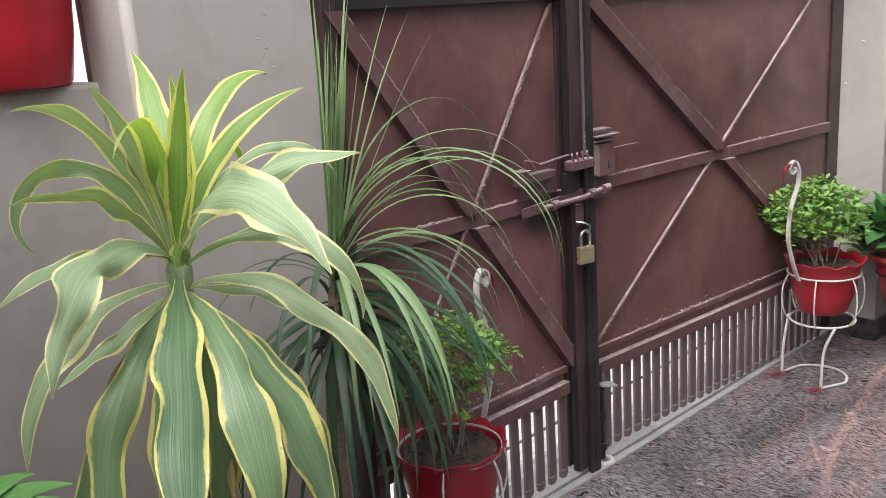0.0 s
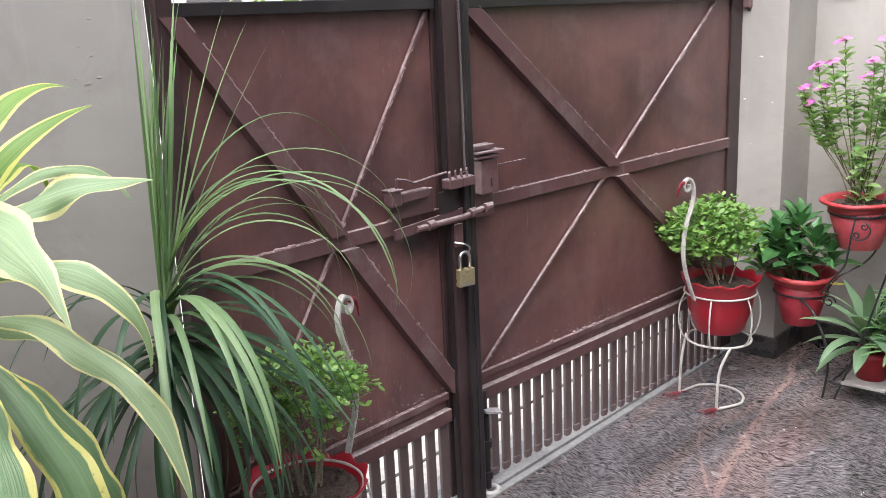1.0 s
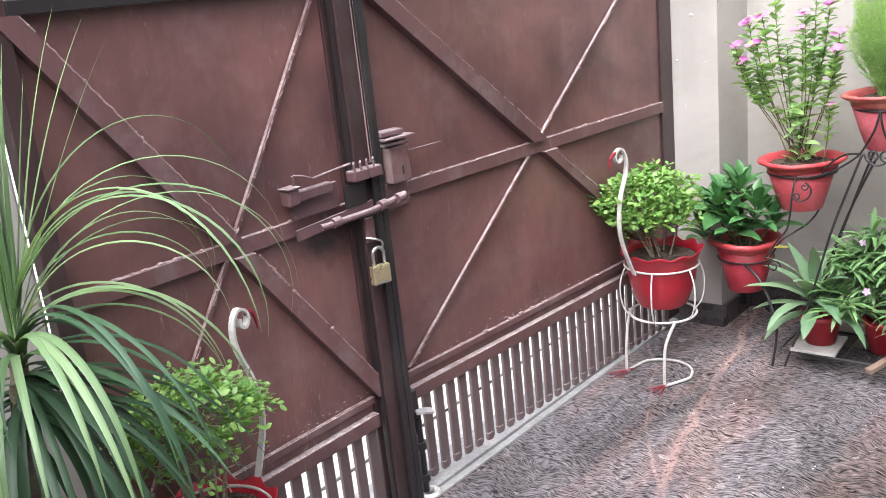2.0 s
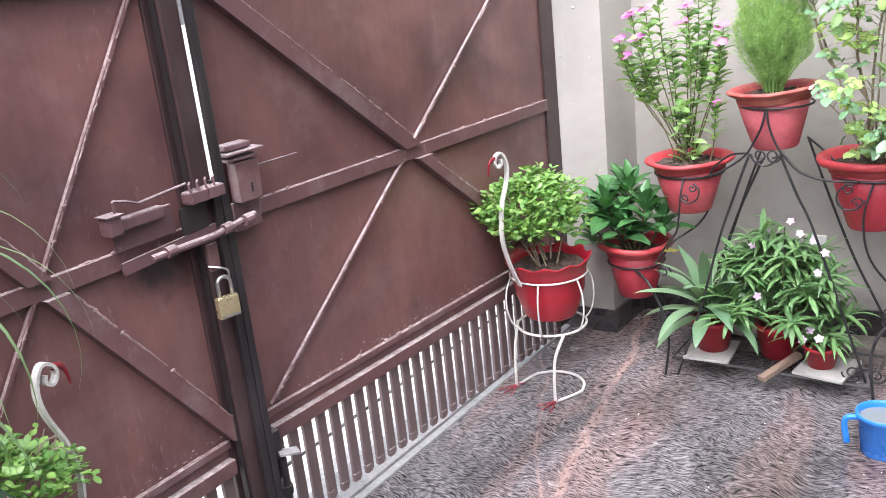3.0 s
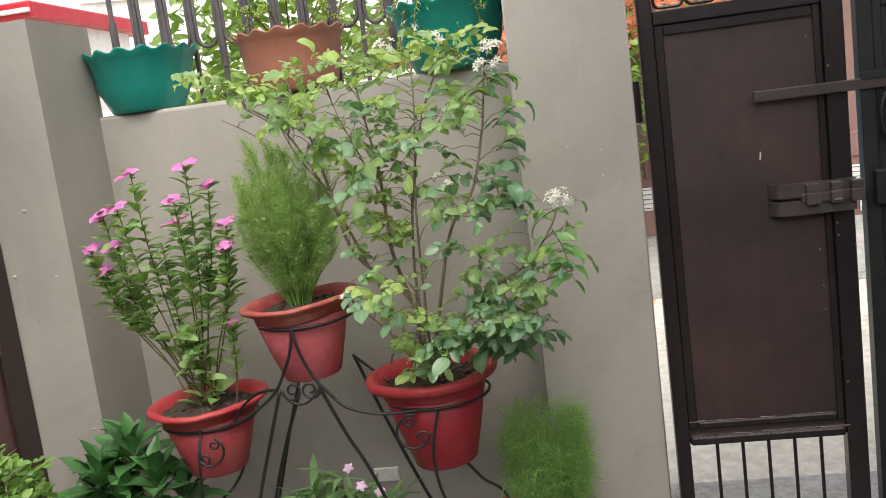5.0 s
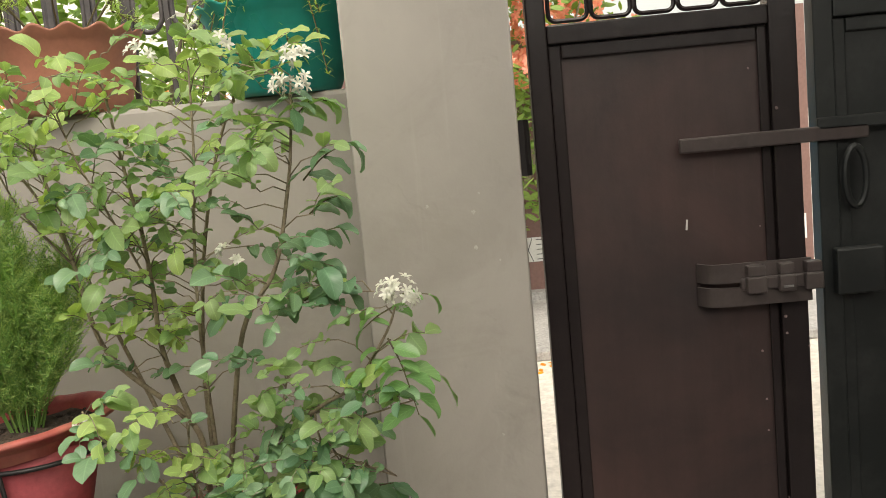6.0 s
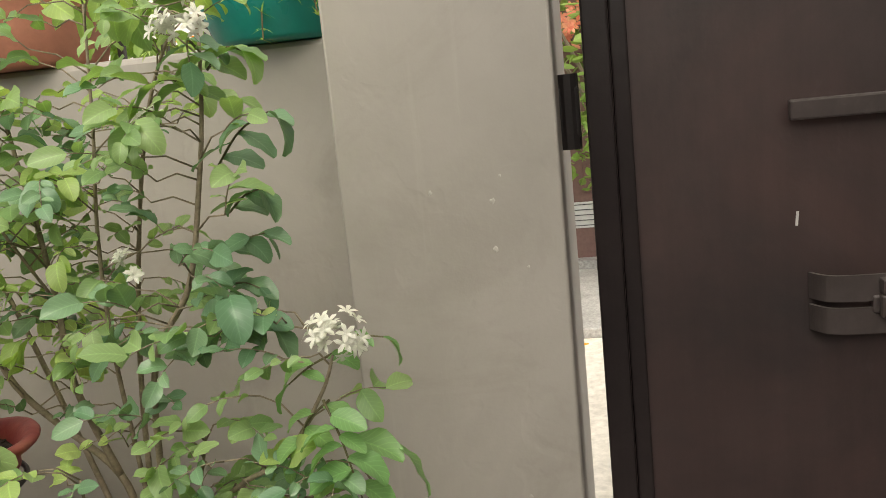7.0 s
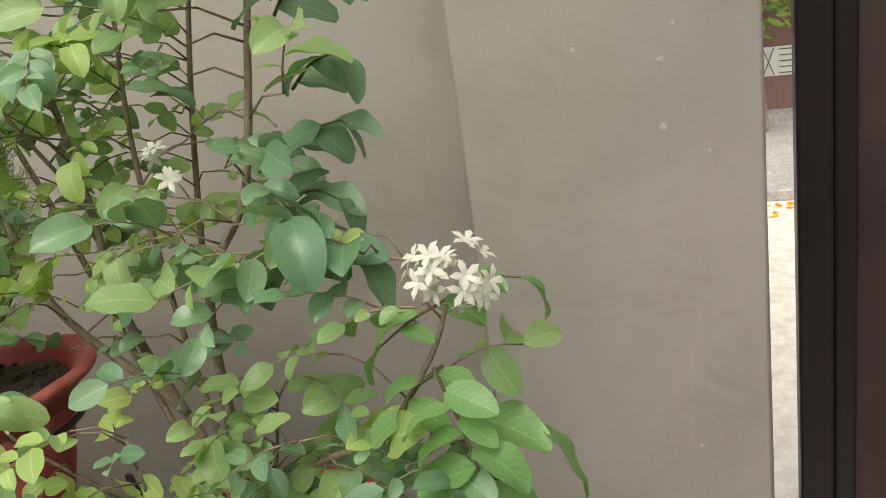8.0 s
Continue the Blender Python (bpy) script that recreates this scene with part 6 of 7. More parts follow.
branch([(3.37, 0.512, 1.116), (3.32, 0.53, 1.22), (3.30, 0.56, 1.32), (3.31, 0.58, 1.40)], 0.0020, 0.0011, 8, 0.1)
branch([(3.29, 0.34, 1.08), (3.26, 0.296, 1.08), (3.24, 0.226, 1.096), (3.22, 0.174, 1.095)], 0.0015, 0.0009, 5, 0.1, 0.022)
branch([(3.25, 0.28, 0.941), (3.24, 0.22, 0.93), (3.22, 0.16, 0.945), (3.21, 0.135, 0.952)], 0.0015, 0.0010, 5, 0.3, 0.03)
branch([(3.39, 0.629, 1.163), (3.37, 0.68, 1.25), (3.37, 0.71, 1.33)], 0.0020, 0.0011, 7, 0.1)
branch([base, (3.34, 0.43, 0.75), (3.28, 0.37, 0.81), (3.24, 0.31, 0.85)], 0.0024, 0.0013, 8, 0.3, 0.04)
branch([base, (3.33, 0.50, 0.75), (3.27, 0.50, 0.78), (3.23, 0.46, 0.79)], 0.0020, 0.0011, 7, 0.3, 0.04)
branch([(3.47, 0.66, 1.16), (3.45, 0.78, 1.30), (3.44, 0.86, 1.36)], 0.0016, 0.001, 6, 0.3, 0.03)
branch([(3.48, 0.74, 1.32), (3.46, 0.84, 1.40), (3.45, 0.92, 1.46)], 0.0016, 0.001, 6, 0.2, 0.03)
branch([base, (3.34, 0.41, 0.80), (3.29, 0.35, 0.90), (3.26, 0.31, 0.99)], 0.0024, 0.0012, 9, 0.3, 0.035)
branch([base, (3.33, 0.38, 0.76), (3.26, 0.30, 0.83), (3.23, 0.25, 0.88)], 0.0022, 0.0012, 9, 0.35, 0.035)
branch([(3.25, 0.28, 0.941), (3.23, 0.27, 0.90), (3.22, 0.22, 0.87), (3.22, 0.18, 0.85)], 0.0016, 0.0010, 7, 0.2, 0.03)
compound([(3.19, 0.162, 1.039), (3.182, 0.150, 1.01), (3.18, 0.143, 0.979), (3.18, 0.136, 0.940)], 9, 1.0, "leaf_fresh")
compound([(3.20, 0.160, 1.035), (3.205, 0.185, 1.015), (3.21, 0.20, 0.985)], 5, 0.8, "leaf_fresh")
compound([(3.22, 0.16, 0.990), (3.22, 0.135, 0.987), (3.22, 0.112, 0.983)], 2, 1.2, "leaf_fresh")
compound([(3.205, 0.150, 1.075), (3.195, 0.170, 1.068), (3.19, 0.190, 1.055)], 4, 0.75, "leaf_fresh")
compound([(3.20, 0.14, 1.09), (3.20, 0.125, 1.09), (3.205, 0.105, 1.085)], 2, 0.75, "leaf_fresh")
compound([(3.265, 0.245, 1.33), (3.25, 0.22, 1.345), (3.24, 0.20, 1.34)], 7, 0.9, "leaf_murr")
compound([(3.265, 0.25, 1.31), (3.24, 0.27, 1.325), (3.225, 0.29, 1.32)], 7, 0.95, "leaf_murr")
compound([(3.265, 0.248, 1.345), (3.235, 0.245, 1.355), (3.22, 0.24, 1.335)], 6, 0.8, "leaf_old")
compound([(3.265, 0.25, 1.245), (3.24, 0.215, 1.272), (3.22, 0.178, 1.285)], 6, 0.95, "leaf_old")
compound([(3.275, 0.262, 1.16), (3.255, 0.235, 1.175), (3.245, 0.21, 1.18)], 6, 0.9, "leaf_old")
compound([(3.28, 0.27, 1.13), (3.26, 0.245, 1.135), (3.25, 0.225, 1.13)], 5, 0.8, "leaf_old")
compound([(3.27, 0.25, 1.20), (3.25, 0.225, 1.215), (3.24, 0.205, 1.22)], 5, 0.85, "leaf_old")
compound([(3.26, 0.28, 0.80), (3.24, 0.30, 0.83), (3.225, 0.33, 0.815)], 7, 1.2, "leaf_old")
compound([(3.30, 0.33, 0.78), (3.26, 0.30, 0.80), (3.24, 0.25, 0.80)], 7, 1.15, "leaf_old")
compound([(3.30, 0.24, 0.80), (3.27, 0.22, 0.82), (3.25, 0.19, 0.83)], 6, 1.1, "leaf_old")
compound([(3.25, 0.27, 1.09), (3.235, 0.235, 1.105), (3.225, 0.21, 1.10)], 7, 1.05, "leaf_old")
placed.sort(key=lambda q: q[1].translation.x)
for me, m in placed[:300]:
    add_leaf(me, mur, m)
for mname in ("leaf_murr", "leaf_lime", "leaf_old"):
    bm = bmesh.new()
    for me, m in placed[300:]:
        if me in sets[mname]:
            merge_mesh(bm, me, m)
    foliage("foliage", mur, bm, M[mname])
blossom((3.190, 0.143, 1.090), 28, 1, 0.025)
blossom((3.205, 0.235, 1.360), 16, 2, 0.024)
blossom((3.21, 0.222, 1.390), 14, 3, 0.022)
blossom((3.29, 0.437, 1.433), 8, 4, 0.022)
blossom((3.29, 0.382, 1.464), 4, 5, 0.014)
blossom((3.29, 0.335, 1.438), 5, 9, 0.018)
blossom((3.29, 0.377, 1.165), 3, 10, 0.012)
blossom((3.29, 0.321, 1.294), 3, 11, 0.012)
blossom((3.28, 0.606, 0.945), 6, 6, 0.02)
blossom((3.27, 0.36, 1.15), 3, 7, 0.012)
blossom((3.29, 0.33, 1.30), 3, 8, 0.012)


# ---- plants on the rack tray ----
def small_pot(parent, r, h, z=0.0):
    bm = bmesh.new()
    lathe(bm, [(0.001, z), (r * 0.7, z), (r * 0.95, z + h * 0.82), (r, z + h * 0.84), (r * 1.02, z + h), (r * 0.92, z + h), (r * 0.88, z + h * 0.8), (0.001, z + h * 0.8)], 32)
    part("pot", bm, M["redplastic"], parent, smooth=True)


random.seed(31)
rs = random.Random(31)
lily = thing("potted_strap_leaf_plant", (3.36, 0.945, 0.081), "strap-leaved grey-green plant in a small red pot", "potted plant")
small_pot(lily, 0.068, 0.105)
for k in range(26):
    f = k / 25
    az = k * 137.5
    bm = bmesh.new()
    L = rs.uniform(0.20, 0.27) * (0.75 if math.cos(radians(az)) > 0.4 else 1.0)
    blade_into(bm, (0.012 * math.cos(radians(az)), 0.012 * math.sin(radians(az)) + 0.02, 0.11 + 0.07 * f), az, 8 + 70 * f, L, rs.uniform(60, 105) * (1.1 - 0.55 * f), rs.uniform(0.038, 0.050), 10, 0.3, 0.001, 1.2, 0.45, 0.42, rs.uniform(-15, 15))
    part("leaf", bm, M["leaf_lily"], lily)

rue = thing("potted_ruellia", (3.40, 0.745, 0.071), "bushy lance-leaved plant with lilac flowers in a red pot", "potted plant")
small_pot(rue, 0.075, 0.115)
bm_f = bmesh.new()
tips = []
for k in range(46):
    a = rs.uniform(0, 360)
    sp = math.sqrt(rs.random())
    tip = Vector((0.16 * sp * math.cos(radians(a)) - 0.02, 0.225 * sp * math.sin(radians(a)), 0.42 - 0.25 * sp ** 2 + rs.uniform(-0.03, 0.02)))
    b = Vector((0.03 * math.cos(radians(a)), 0.03 * math.sin(radians(a)), 0.10))
    ln = smooth_line([b, b.lerp(tip, 0.5) + Vector((0, 0, 0.03)), tip], 4)
    bm = bmesh.new()
    tube(bm, ln, 0.0026, 5, 0.0015)
    part("stem", bm, M["stem"], rue)
    for i in range(3, len(ln)):
        for j in range(4 if i < len(ln) - 1 else 7):
            blade_into(bm_f, ln[i], rs.uniform(0, 360), rs.uniform(-5, 60), rs.uniform(0.065, 0.115), rs.uniform(30, 90), rs.uniform(0.012, 0.019), 6, 0.3, 0, 1.2, 0.3, 0.4)
    tips.append(ln[-1])
foliage("foliage", rue, bm_f, M["leaf_rue"])
for dx, dy, dz in ((-0.09, -0.155, 0.405), (-0.10, 0.035, 0.25), (-0.05, -0.075, 0.445), (0.02, -0.03, 0.46), (-0.06, -0.13, 0.33), (-0.06, 0.06, 0.40), (-0.03, -0.11, 0.42)):
    bm = bmesh.new()
    flower_into(bm, (dx - 0.02, dy, dz - 0.01), 0.0145, 5, rs.uniform(0, 70), 22, 0.70, 45, (-1, rs.uniform(-0.5, 0.5), rs.uniform(0.3, 1.2)))
    part("flower", bm, M["petal_lilac"], rue, "pale lilac five-petalled flower")

sml = thing("potted_small_lance_plant", (3.345, 0.605, 0.081), "low lance-leaved plant with pinkish white flowers in a red pot", "potted plant")
small_pot(sml, 0.055, 0.07)
for k in range(64):
    bm = bmesh.new()
    az = rs.uniform(0, 360)
    blade_into(bm, (rs.uniform(-0.03, 0.03), rs.uniform(-0.035, 0.035), 0.075 + rs.uniform(0, 0.03)), az, rs.uniform(10, 75), rs.uniform(0.08, 0.145), rs.uniform(40, 95), rs.uniform(0.010, 0.015), 5, 0.3, 0, 1.2, 0.3, 0.4)
    part("leaf", bm, M["leaf_rue"], sml)
for dx, dy, dz in ((-0.06, 0.04, 0.10), (-0.07, -0.01, 0.115), (-0.05, 0.02, 0.13)):
    bm = bmesh.new()
    flower_into(bm, (dx - 0.015, dy, dz + 0.01), 0.015, 5, rs.uniform(0, 70), 25, 0.75, 30, (-1, 0, 0.8))
    part("flower", bm, M["petal_lilac"], sml)

# ---- blue mug on the floor ----
mug = thing("plastic_mug", (3.035, 0.381, 0.0), "bright blue plastic mug full of grey water on the floor", "mug", turn=0)
bm = bmesh.new()
lathe(bm, [(0.001, 0.0), (0.050, 0.0), (0.053, 0.004), (0.062, 0.105), (0.0655, 0.108), (0.069, 0.113), (0.0685, 0.121), (0.065, 0.122), (0.062, 0.116), (0.059, 0.105), (0.050, 0.006), (0.001, 0.006)], 44)
part("body", bm, M["blue"], mug, smooth=True)
bm = bmesh.new()
tube(bm, smooth_line([(-0.022, 0.058, 0.104), (-0.030, 0.082, 0.104), (-0.032, 0.090, 0.085), (-0.031, 0.086, 0.05), (-0.030, 0.083, 0.028)], 5), 0.0085, 8)
part("handle", bm, M["blue"], mug, smooth=True)
bm = bmesh.new()
bmesh.ops.create_circle(bm, cap_ends=True, segments=40, radius=0.0608)
for v in bm.verts:
    v.co.z = 0.104
part("water", bm, M["water"], mug, "still grey water")
bm = slant(bmesh.new(), (0.040, -0.052, 0.118), (0.052, -0.067, 0.121), 0.028, 0.005, (0, 0, 1))
part("spout", bm, M["blue"], mug)

# ---- variegated dracaena by the left wall ----
HEART = Vector((0.552, 1.25, 1.035))
drac = thing("variegated_dracaena", (HEART.x, HEART.y, 0.0), "tall dracaena with drooping green blades edged in yellow", "potted plant")
wavy_pot(drac, 0.16, 0.11, 0.27, "redplastic", 14)
bm = bmesh.new()
tube(bm, smooth_line([(0.02, 0.01, 0.22), (0.01, 0.0, 0.55), (-0.01, 0.01, 0.82), (0, 0, HEART.z - 0.03), (0, 0, HEART.z + 0.035)], 6), 0.021, 12, 0.012)
part("trunk", bm, M["bark"], drac, smooth=True)
random.seed(77)
def strap(bm, root, az, el, length, droop, width, side=0.0, twist=(0.0, 0.0), rag=0.1, taper=1.2, seg=40, bow=1.2, sheath=0.0, peak=0.5):
    """A broad blade seven points across, softly pleated, with an uneven rippling margin and a clasping base."""
    uvl = bm.loops.layers.uv.verify()
    us = (-1.0, -0.68, -0.34, 0.0, 0.34, 0.68, 1.0)
    ph = [random.uniform(0, 6.28) for k in range(8)]
    fr = [random.uniform(9, 15), random.uniform(20, 31), random.uniform(9, 15), random.uniform(20, 31)]
    p, rows = Vector(root), []
    out = Vector((math.cos(radians(az)), math.sin(radians(az)), 0))
    for i in range(6 if sheath else 0):
        k = i / 6
        lat, w = Vector((-out.y, out.x, 0)), 0.008 + 0.17 * width
        c = p + Vector((0, 0, -sheath * (1 - k))) + out * (0.004 + 0.006 * k)
        rows.append(([bm.verts.new(c + lat * (u * w) - out * (0.75 * w * u * u)) for u in us], 0.0))
    for i in range(seg + 1):
        s = i / seg
        e, a = radians(el - droop * s ** bow), radians(az + side * s + 5 * s * math.sin(6 * s + ph[4]))
        d = Vector((math.cos(e) * math.cos(a), math.cos(e) * math.sin(a), math.sin(e)))
        lat = Vector((-math.sin(a), math.cos(a), 0))
        up = d.cross(lat) * -1
        tw = radians(twist[0] + twist[1] * s + 5 * math.sin(7 * s + ph[6]))
        lat, up = lat * math.cos(tw) + up * math.sin(tw), up * math.cos(tw) - lat * math.sin(tw)
        if i:
            p = p + d * (length / seg)
        w = 0.17 + 0.83 * math.sin(s / peak * math.pi / 2) ** 1.35 if s < peak else max(math.cos((s - peak) / (1 - peak) * math.pi / 2), 0.0) ** taper
        w = max(w, 0.035) * width / 2
        env = math.sin(math.pi * min(s * 1.05, 1.0)) ** 0.6
        row = []
        for u in us:
            k = 0 if u < 0 else 2
            edge = abs(u) ** 2.2
            ww = w * (1 + rag * 0.7 * env * math.sin(fr[k] * s + ph[k]) + rag * 0.35 * env * math.sin(fr[k + 1] * s + ph[k + 1]))
            lift = 0.16 * w * abs(u) + rag * w * edge * env * (1.2 * math.sin(fr[k] * s * 1.3 + ph[k + 4]) + 0.7 * math.sin(fr[k + 1] * s + ph[k]))
            lift += 0.03 * w * math.cos(u * 9.4 + ph[7])
            row.append(bm.verts.new(p + lat * (u * ww) + up * lift))
        rows.append((row, s))
    for (a, s0), (b, s1) in zip(rows, rows[1:]):
        for k in range(6):
            f = bm.faces.new((a[k], a[k + 1], b[k + 1], b[k]))
            f.smooth = True
            for lo, uv in zip(f.loops, ((k / 6, s0), ((k + 1) / 6, s0), ((k + 1) / 6, s1), (k / 6, s1))):
                lo[uvl].uv = uv
    return p


# azimuth, rise, length, bend, width, side sweep, height on the trunk, how late it bends, turn about its length
YOUNG = ((63, 80, 0.358, 54, 0.053, 12, 0.036, 1.3, 2), (305, 79, 0.251, -16, 0.036, 0, 0.039, 1.4, 45), (236, 85, 0.401, 124, 0.039, -3, 0.033, 1.4, -17), (9, 75, 0.38, 94, 0.041, 8, 0.038, 2.0, -40), (341, 74, 0.319, 62, 0.035, -1, 0.031, 1.3, -59), (27, 52, 0.399, 133, 0.033, 21, 0.028, 2.0, -34), (261, 70, 0.303, 25, 0.038, -2, 0.042, 1.3, 14))
UPPER = ((217, 80, 0.307, 41, 0.037, 0, 0.023, 1.2, -27), (207, 72, 0.406, 82, 0.028, 4, 0.018, 1.8, -39), (193, 67, 0.395, 209, 0.035, 1, 0.015, 2.4, -60), (208, 62, 0.339, 71, 0.031, -4, 0.01, 1.1, -56), (264, 61, 0.46, 107, 0.072, 11, 0.016, 1.0, -60), (299, 32, 0.37, 131, 0.036, 9, 0.005, 1.7, -54), (310, 91, 0.337, 94, 0.048, 15, 0.013, 0.5, -60), (335, 67, 0.35, 140, 0.023, 3, 0.011, 2.0, -60))
MIDDLE = ((217, 35, 0.391, 106, 0.06, -3, 0.02, 1.2, 43), (208, 27, 0.332, 46, 0.03, -2, 0.019, 1.1, 57), (187, 13, 0.37, 98, 0.039, 2, -0.02, 1.0, 46), (196, -19, 0.233, -2, 0.027, 1, -0.03, 1.4, 44), (293, 34, 0.469, 121, 0.042, 14, -0.031, 0.8, -45), (322, -6, 0.242, 36, 0.027, 1, -0.03, 1.5, -54))
HANGING = ((241, -11, 0.47, 57, 0.072, -1, -0.01, 1.4, 6), (261, -7, 0.47, 90, 0.064, -6, -0.031, 1.3, -11), (290, -26, 0.44, 58, 0.06, -3, -0.041, 0.9, -32), (201, -25, 0.43, 76, 0.057, 2, -0.037, 1.1, 33), (171, -46, 0.42, 32, 0.045, 0, -0.048, 1.2, 53), (260, -35, 0.44, 94, 0.053, -2, -0.038, 0.8, -10), (60, -20, 0.30, 70, 0.05, 0, -0.04, 1.2, 0), (310, -30, 0.42, 60, 0.045, 0, -0.05, 1.0, -20), (222, -40, 0.40, 50, 0.045, 0, -0.05, 1.0, 10))
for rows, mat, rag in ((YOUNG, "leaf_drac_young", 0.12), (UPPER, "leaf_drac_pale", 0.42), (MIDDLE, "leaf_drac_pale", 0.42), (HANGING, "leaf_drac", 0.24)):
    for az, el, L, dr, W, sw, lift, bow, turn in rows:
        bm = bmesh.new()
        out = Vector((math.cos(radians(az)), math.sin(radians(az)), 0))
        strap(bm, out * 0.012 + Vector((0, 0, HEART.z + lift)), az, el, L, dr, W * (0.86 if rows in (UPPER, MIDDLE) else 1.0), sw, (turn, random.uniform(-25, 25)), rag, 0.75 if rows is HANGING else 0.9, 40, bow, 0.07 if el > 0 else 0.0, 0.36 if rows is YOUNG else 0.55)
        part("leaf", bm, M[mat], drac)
for az, el, L, dr, W, sw, lift in ((262, -62, 0.36, 26, 0.016, 6, -0.06), (275, -58, 0.40, 28, 0.012, -5, -0.06), (308, -45, 0.42, 44, 0.016, 0, -0.05), (176, -30, 0.30, 60, 0.018, 0, -0.05)):
    bm = bmesh.new()
    strap(bm, (0.010 * math.cos(radians(az)), 0.010 * math.sin(radians(az)), HEART.z + lift), az, el, L, dr, W, sw, (20, 140), 0.4, 1.0, 26)
    part("leaf", bm, M["leaf_dry"], drac, "withered brown blade")

# ---- spiky dracaena beside it ----
marg = thing("spiky_dracaena", (0.962, 1.432, 0.0), "spiky narrow-leaved dracaena with arching grassy blades", "potted plant")
wavy_pot(marg, 0.15, 0.10, 0.25, "redplastic", 14)
bm = bmesh.new()
tube(bm, smooth_line([(-0.02, 0.0, 0.2), (-0.03, 0.01, 0.5), (-0.015, 0.0, 0.78), (-0.004, 0.0, 0.84), (0.006, 0.004, 0.90)], 6), 0.02, 12, 0.013)
part("trunk", bm, M["bark"], marg, smooth=True)
rs = random.Random(41)
random.seed(41)


def keep_clear(az, L, far=0.19):
    """Leaves that point to the wall stay shorter."""
    s = math.sin(radians(az))
    return min(L, far / s) if s > 0.35 else L


def narrow_blades(count, az, z, el, length, droop, width, mat, power=1.2, far=0.15, seg=14):
    for k in range(count):
        a = rs.uniform(*az)
        bm = bmesh.new()
        lift = rs.uniform(*z)
        x0 = (lift - 0.84) * 0.12
        blade_into(bm, (x0 + rs.uniform(-0.008, 0.008), 0.005 + rs.uniform(-0.008, 0.008), lift), a, rs.uniform(*el), keep_clear(a, rs.uniform(*length), far), rs.uniform(*droop), rs.uniform(*width), seg, 0.35, 0, power, 0.75, 0.25, rs.uniform(-12, 12))
        part("leaf", bm, M[mat], marg)


narrow_blades(19, (-95, 60), (0.83, 0.93), (80, 89), (0.42, 0.58), (0, 12), (0.008, 0.012), "leaf_marg", 2.6, 1.0, 12)       # upright tuft
narrow_blades(4, (-35, 10), (0.88, 0.93), (64, 78), (0.42, 0.56), (2, 16), (0.006, 0.009), "leaf_marg", 2.0)
narrow_blades(13, (-70, 5), (0.86, 0.95), (60, 82), (0.50, 0.74), (135, 176), (0.007, 0.012), "leaf_marg", 1.4, 0.5, 22)       # arching to the gate
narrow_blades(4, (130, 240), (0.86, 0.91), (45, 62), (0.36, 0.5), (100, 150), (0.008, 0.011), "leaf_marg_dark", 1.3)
narrow_blades(11, (-125, -30), (0.82, 0.92), (66, 82), (0.40, 0.56), (150, 166), (0.012, 0.017), "leaf_marg", 0.75, 0.2, 20)
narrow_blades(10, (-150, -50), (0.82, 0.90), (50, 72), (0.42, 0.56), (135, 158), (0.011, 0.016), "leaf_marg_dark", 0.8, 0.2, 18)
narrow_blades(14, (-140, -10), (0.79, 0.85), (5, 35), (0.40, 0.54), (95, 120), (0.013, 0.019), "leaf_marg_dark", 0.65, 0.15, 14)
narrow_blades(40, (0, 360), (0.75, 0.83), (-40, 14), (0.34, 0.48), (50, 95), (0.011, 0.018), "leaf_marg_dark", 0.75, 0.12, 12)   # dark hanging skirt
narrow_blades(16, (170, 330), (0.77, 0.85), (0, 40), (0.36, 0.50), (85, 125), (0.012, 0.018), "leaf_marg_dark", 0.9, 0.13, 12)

# ---- low broad-leaved plant in the near corner ----
low = thing("low_broad_leaf_plant", (0.085, 0.86, 0.0), "low plant with pointed green leaves and pale midribs", "potted plant")
wavy_pot(low, 0.12, 0.085, 0.22, "redplastic", 14)
ll = ovate("leaf", M["leaf_low"], 0.17, 0.060, 35, 0.22, 10, 0.001, 0.9)
for k in range(12):
    add_leaf(ll, low, leaf_pose((0, 0, 0.66 + 0.024 * k), k * 137.5 - 52.5, 2 + k, 0, 1.0 - 0.02 * k))
for a in (8, 345, 30):
    add_leaf(ll, low, leaf_pose((0, 0, 0.948), a, 4, 0, 0.9))
bm = bmesh.new()
tube(bm, [(0, 0, 0.18), (0.004, 0, 0.5), (0, 0, 0.96)], 0.009, 8, 0.005)
part("stem", bm, M["stem"], low)

# ---- planters on the sills ----
def planter(name, at, r, rb, h, paint, label, soil=0.8):
    p = thing(name, at, label, "planter", "scalloped planters on the sill")
    wavy_pot(p, r, rb, h, paint, 16, 0.004, 0.006, 0.0, soil, 0.16)
    return p


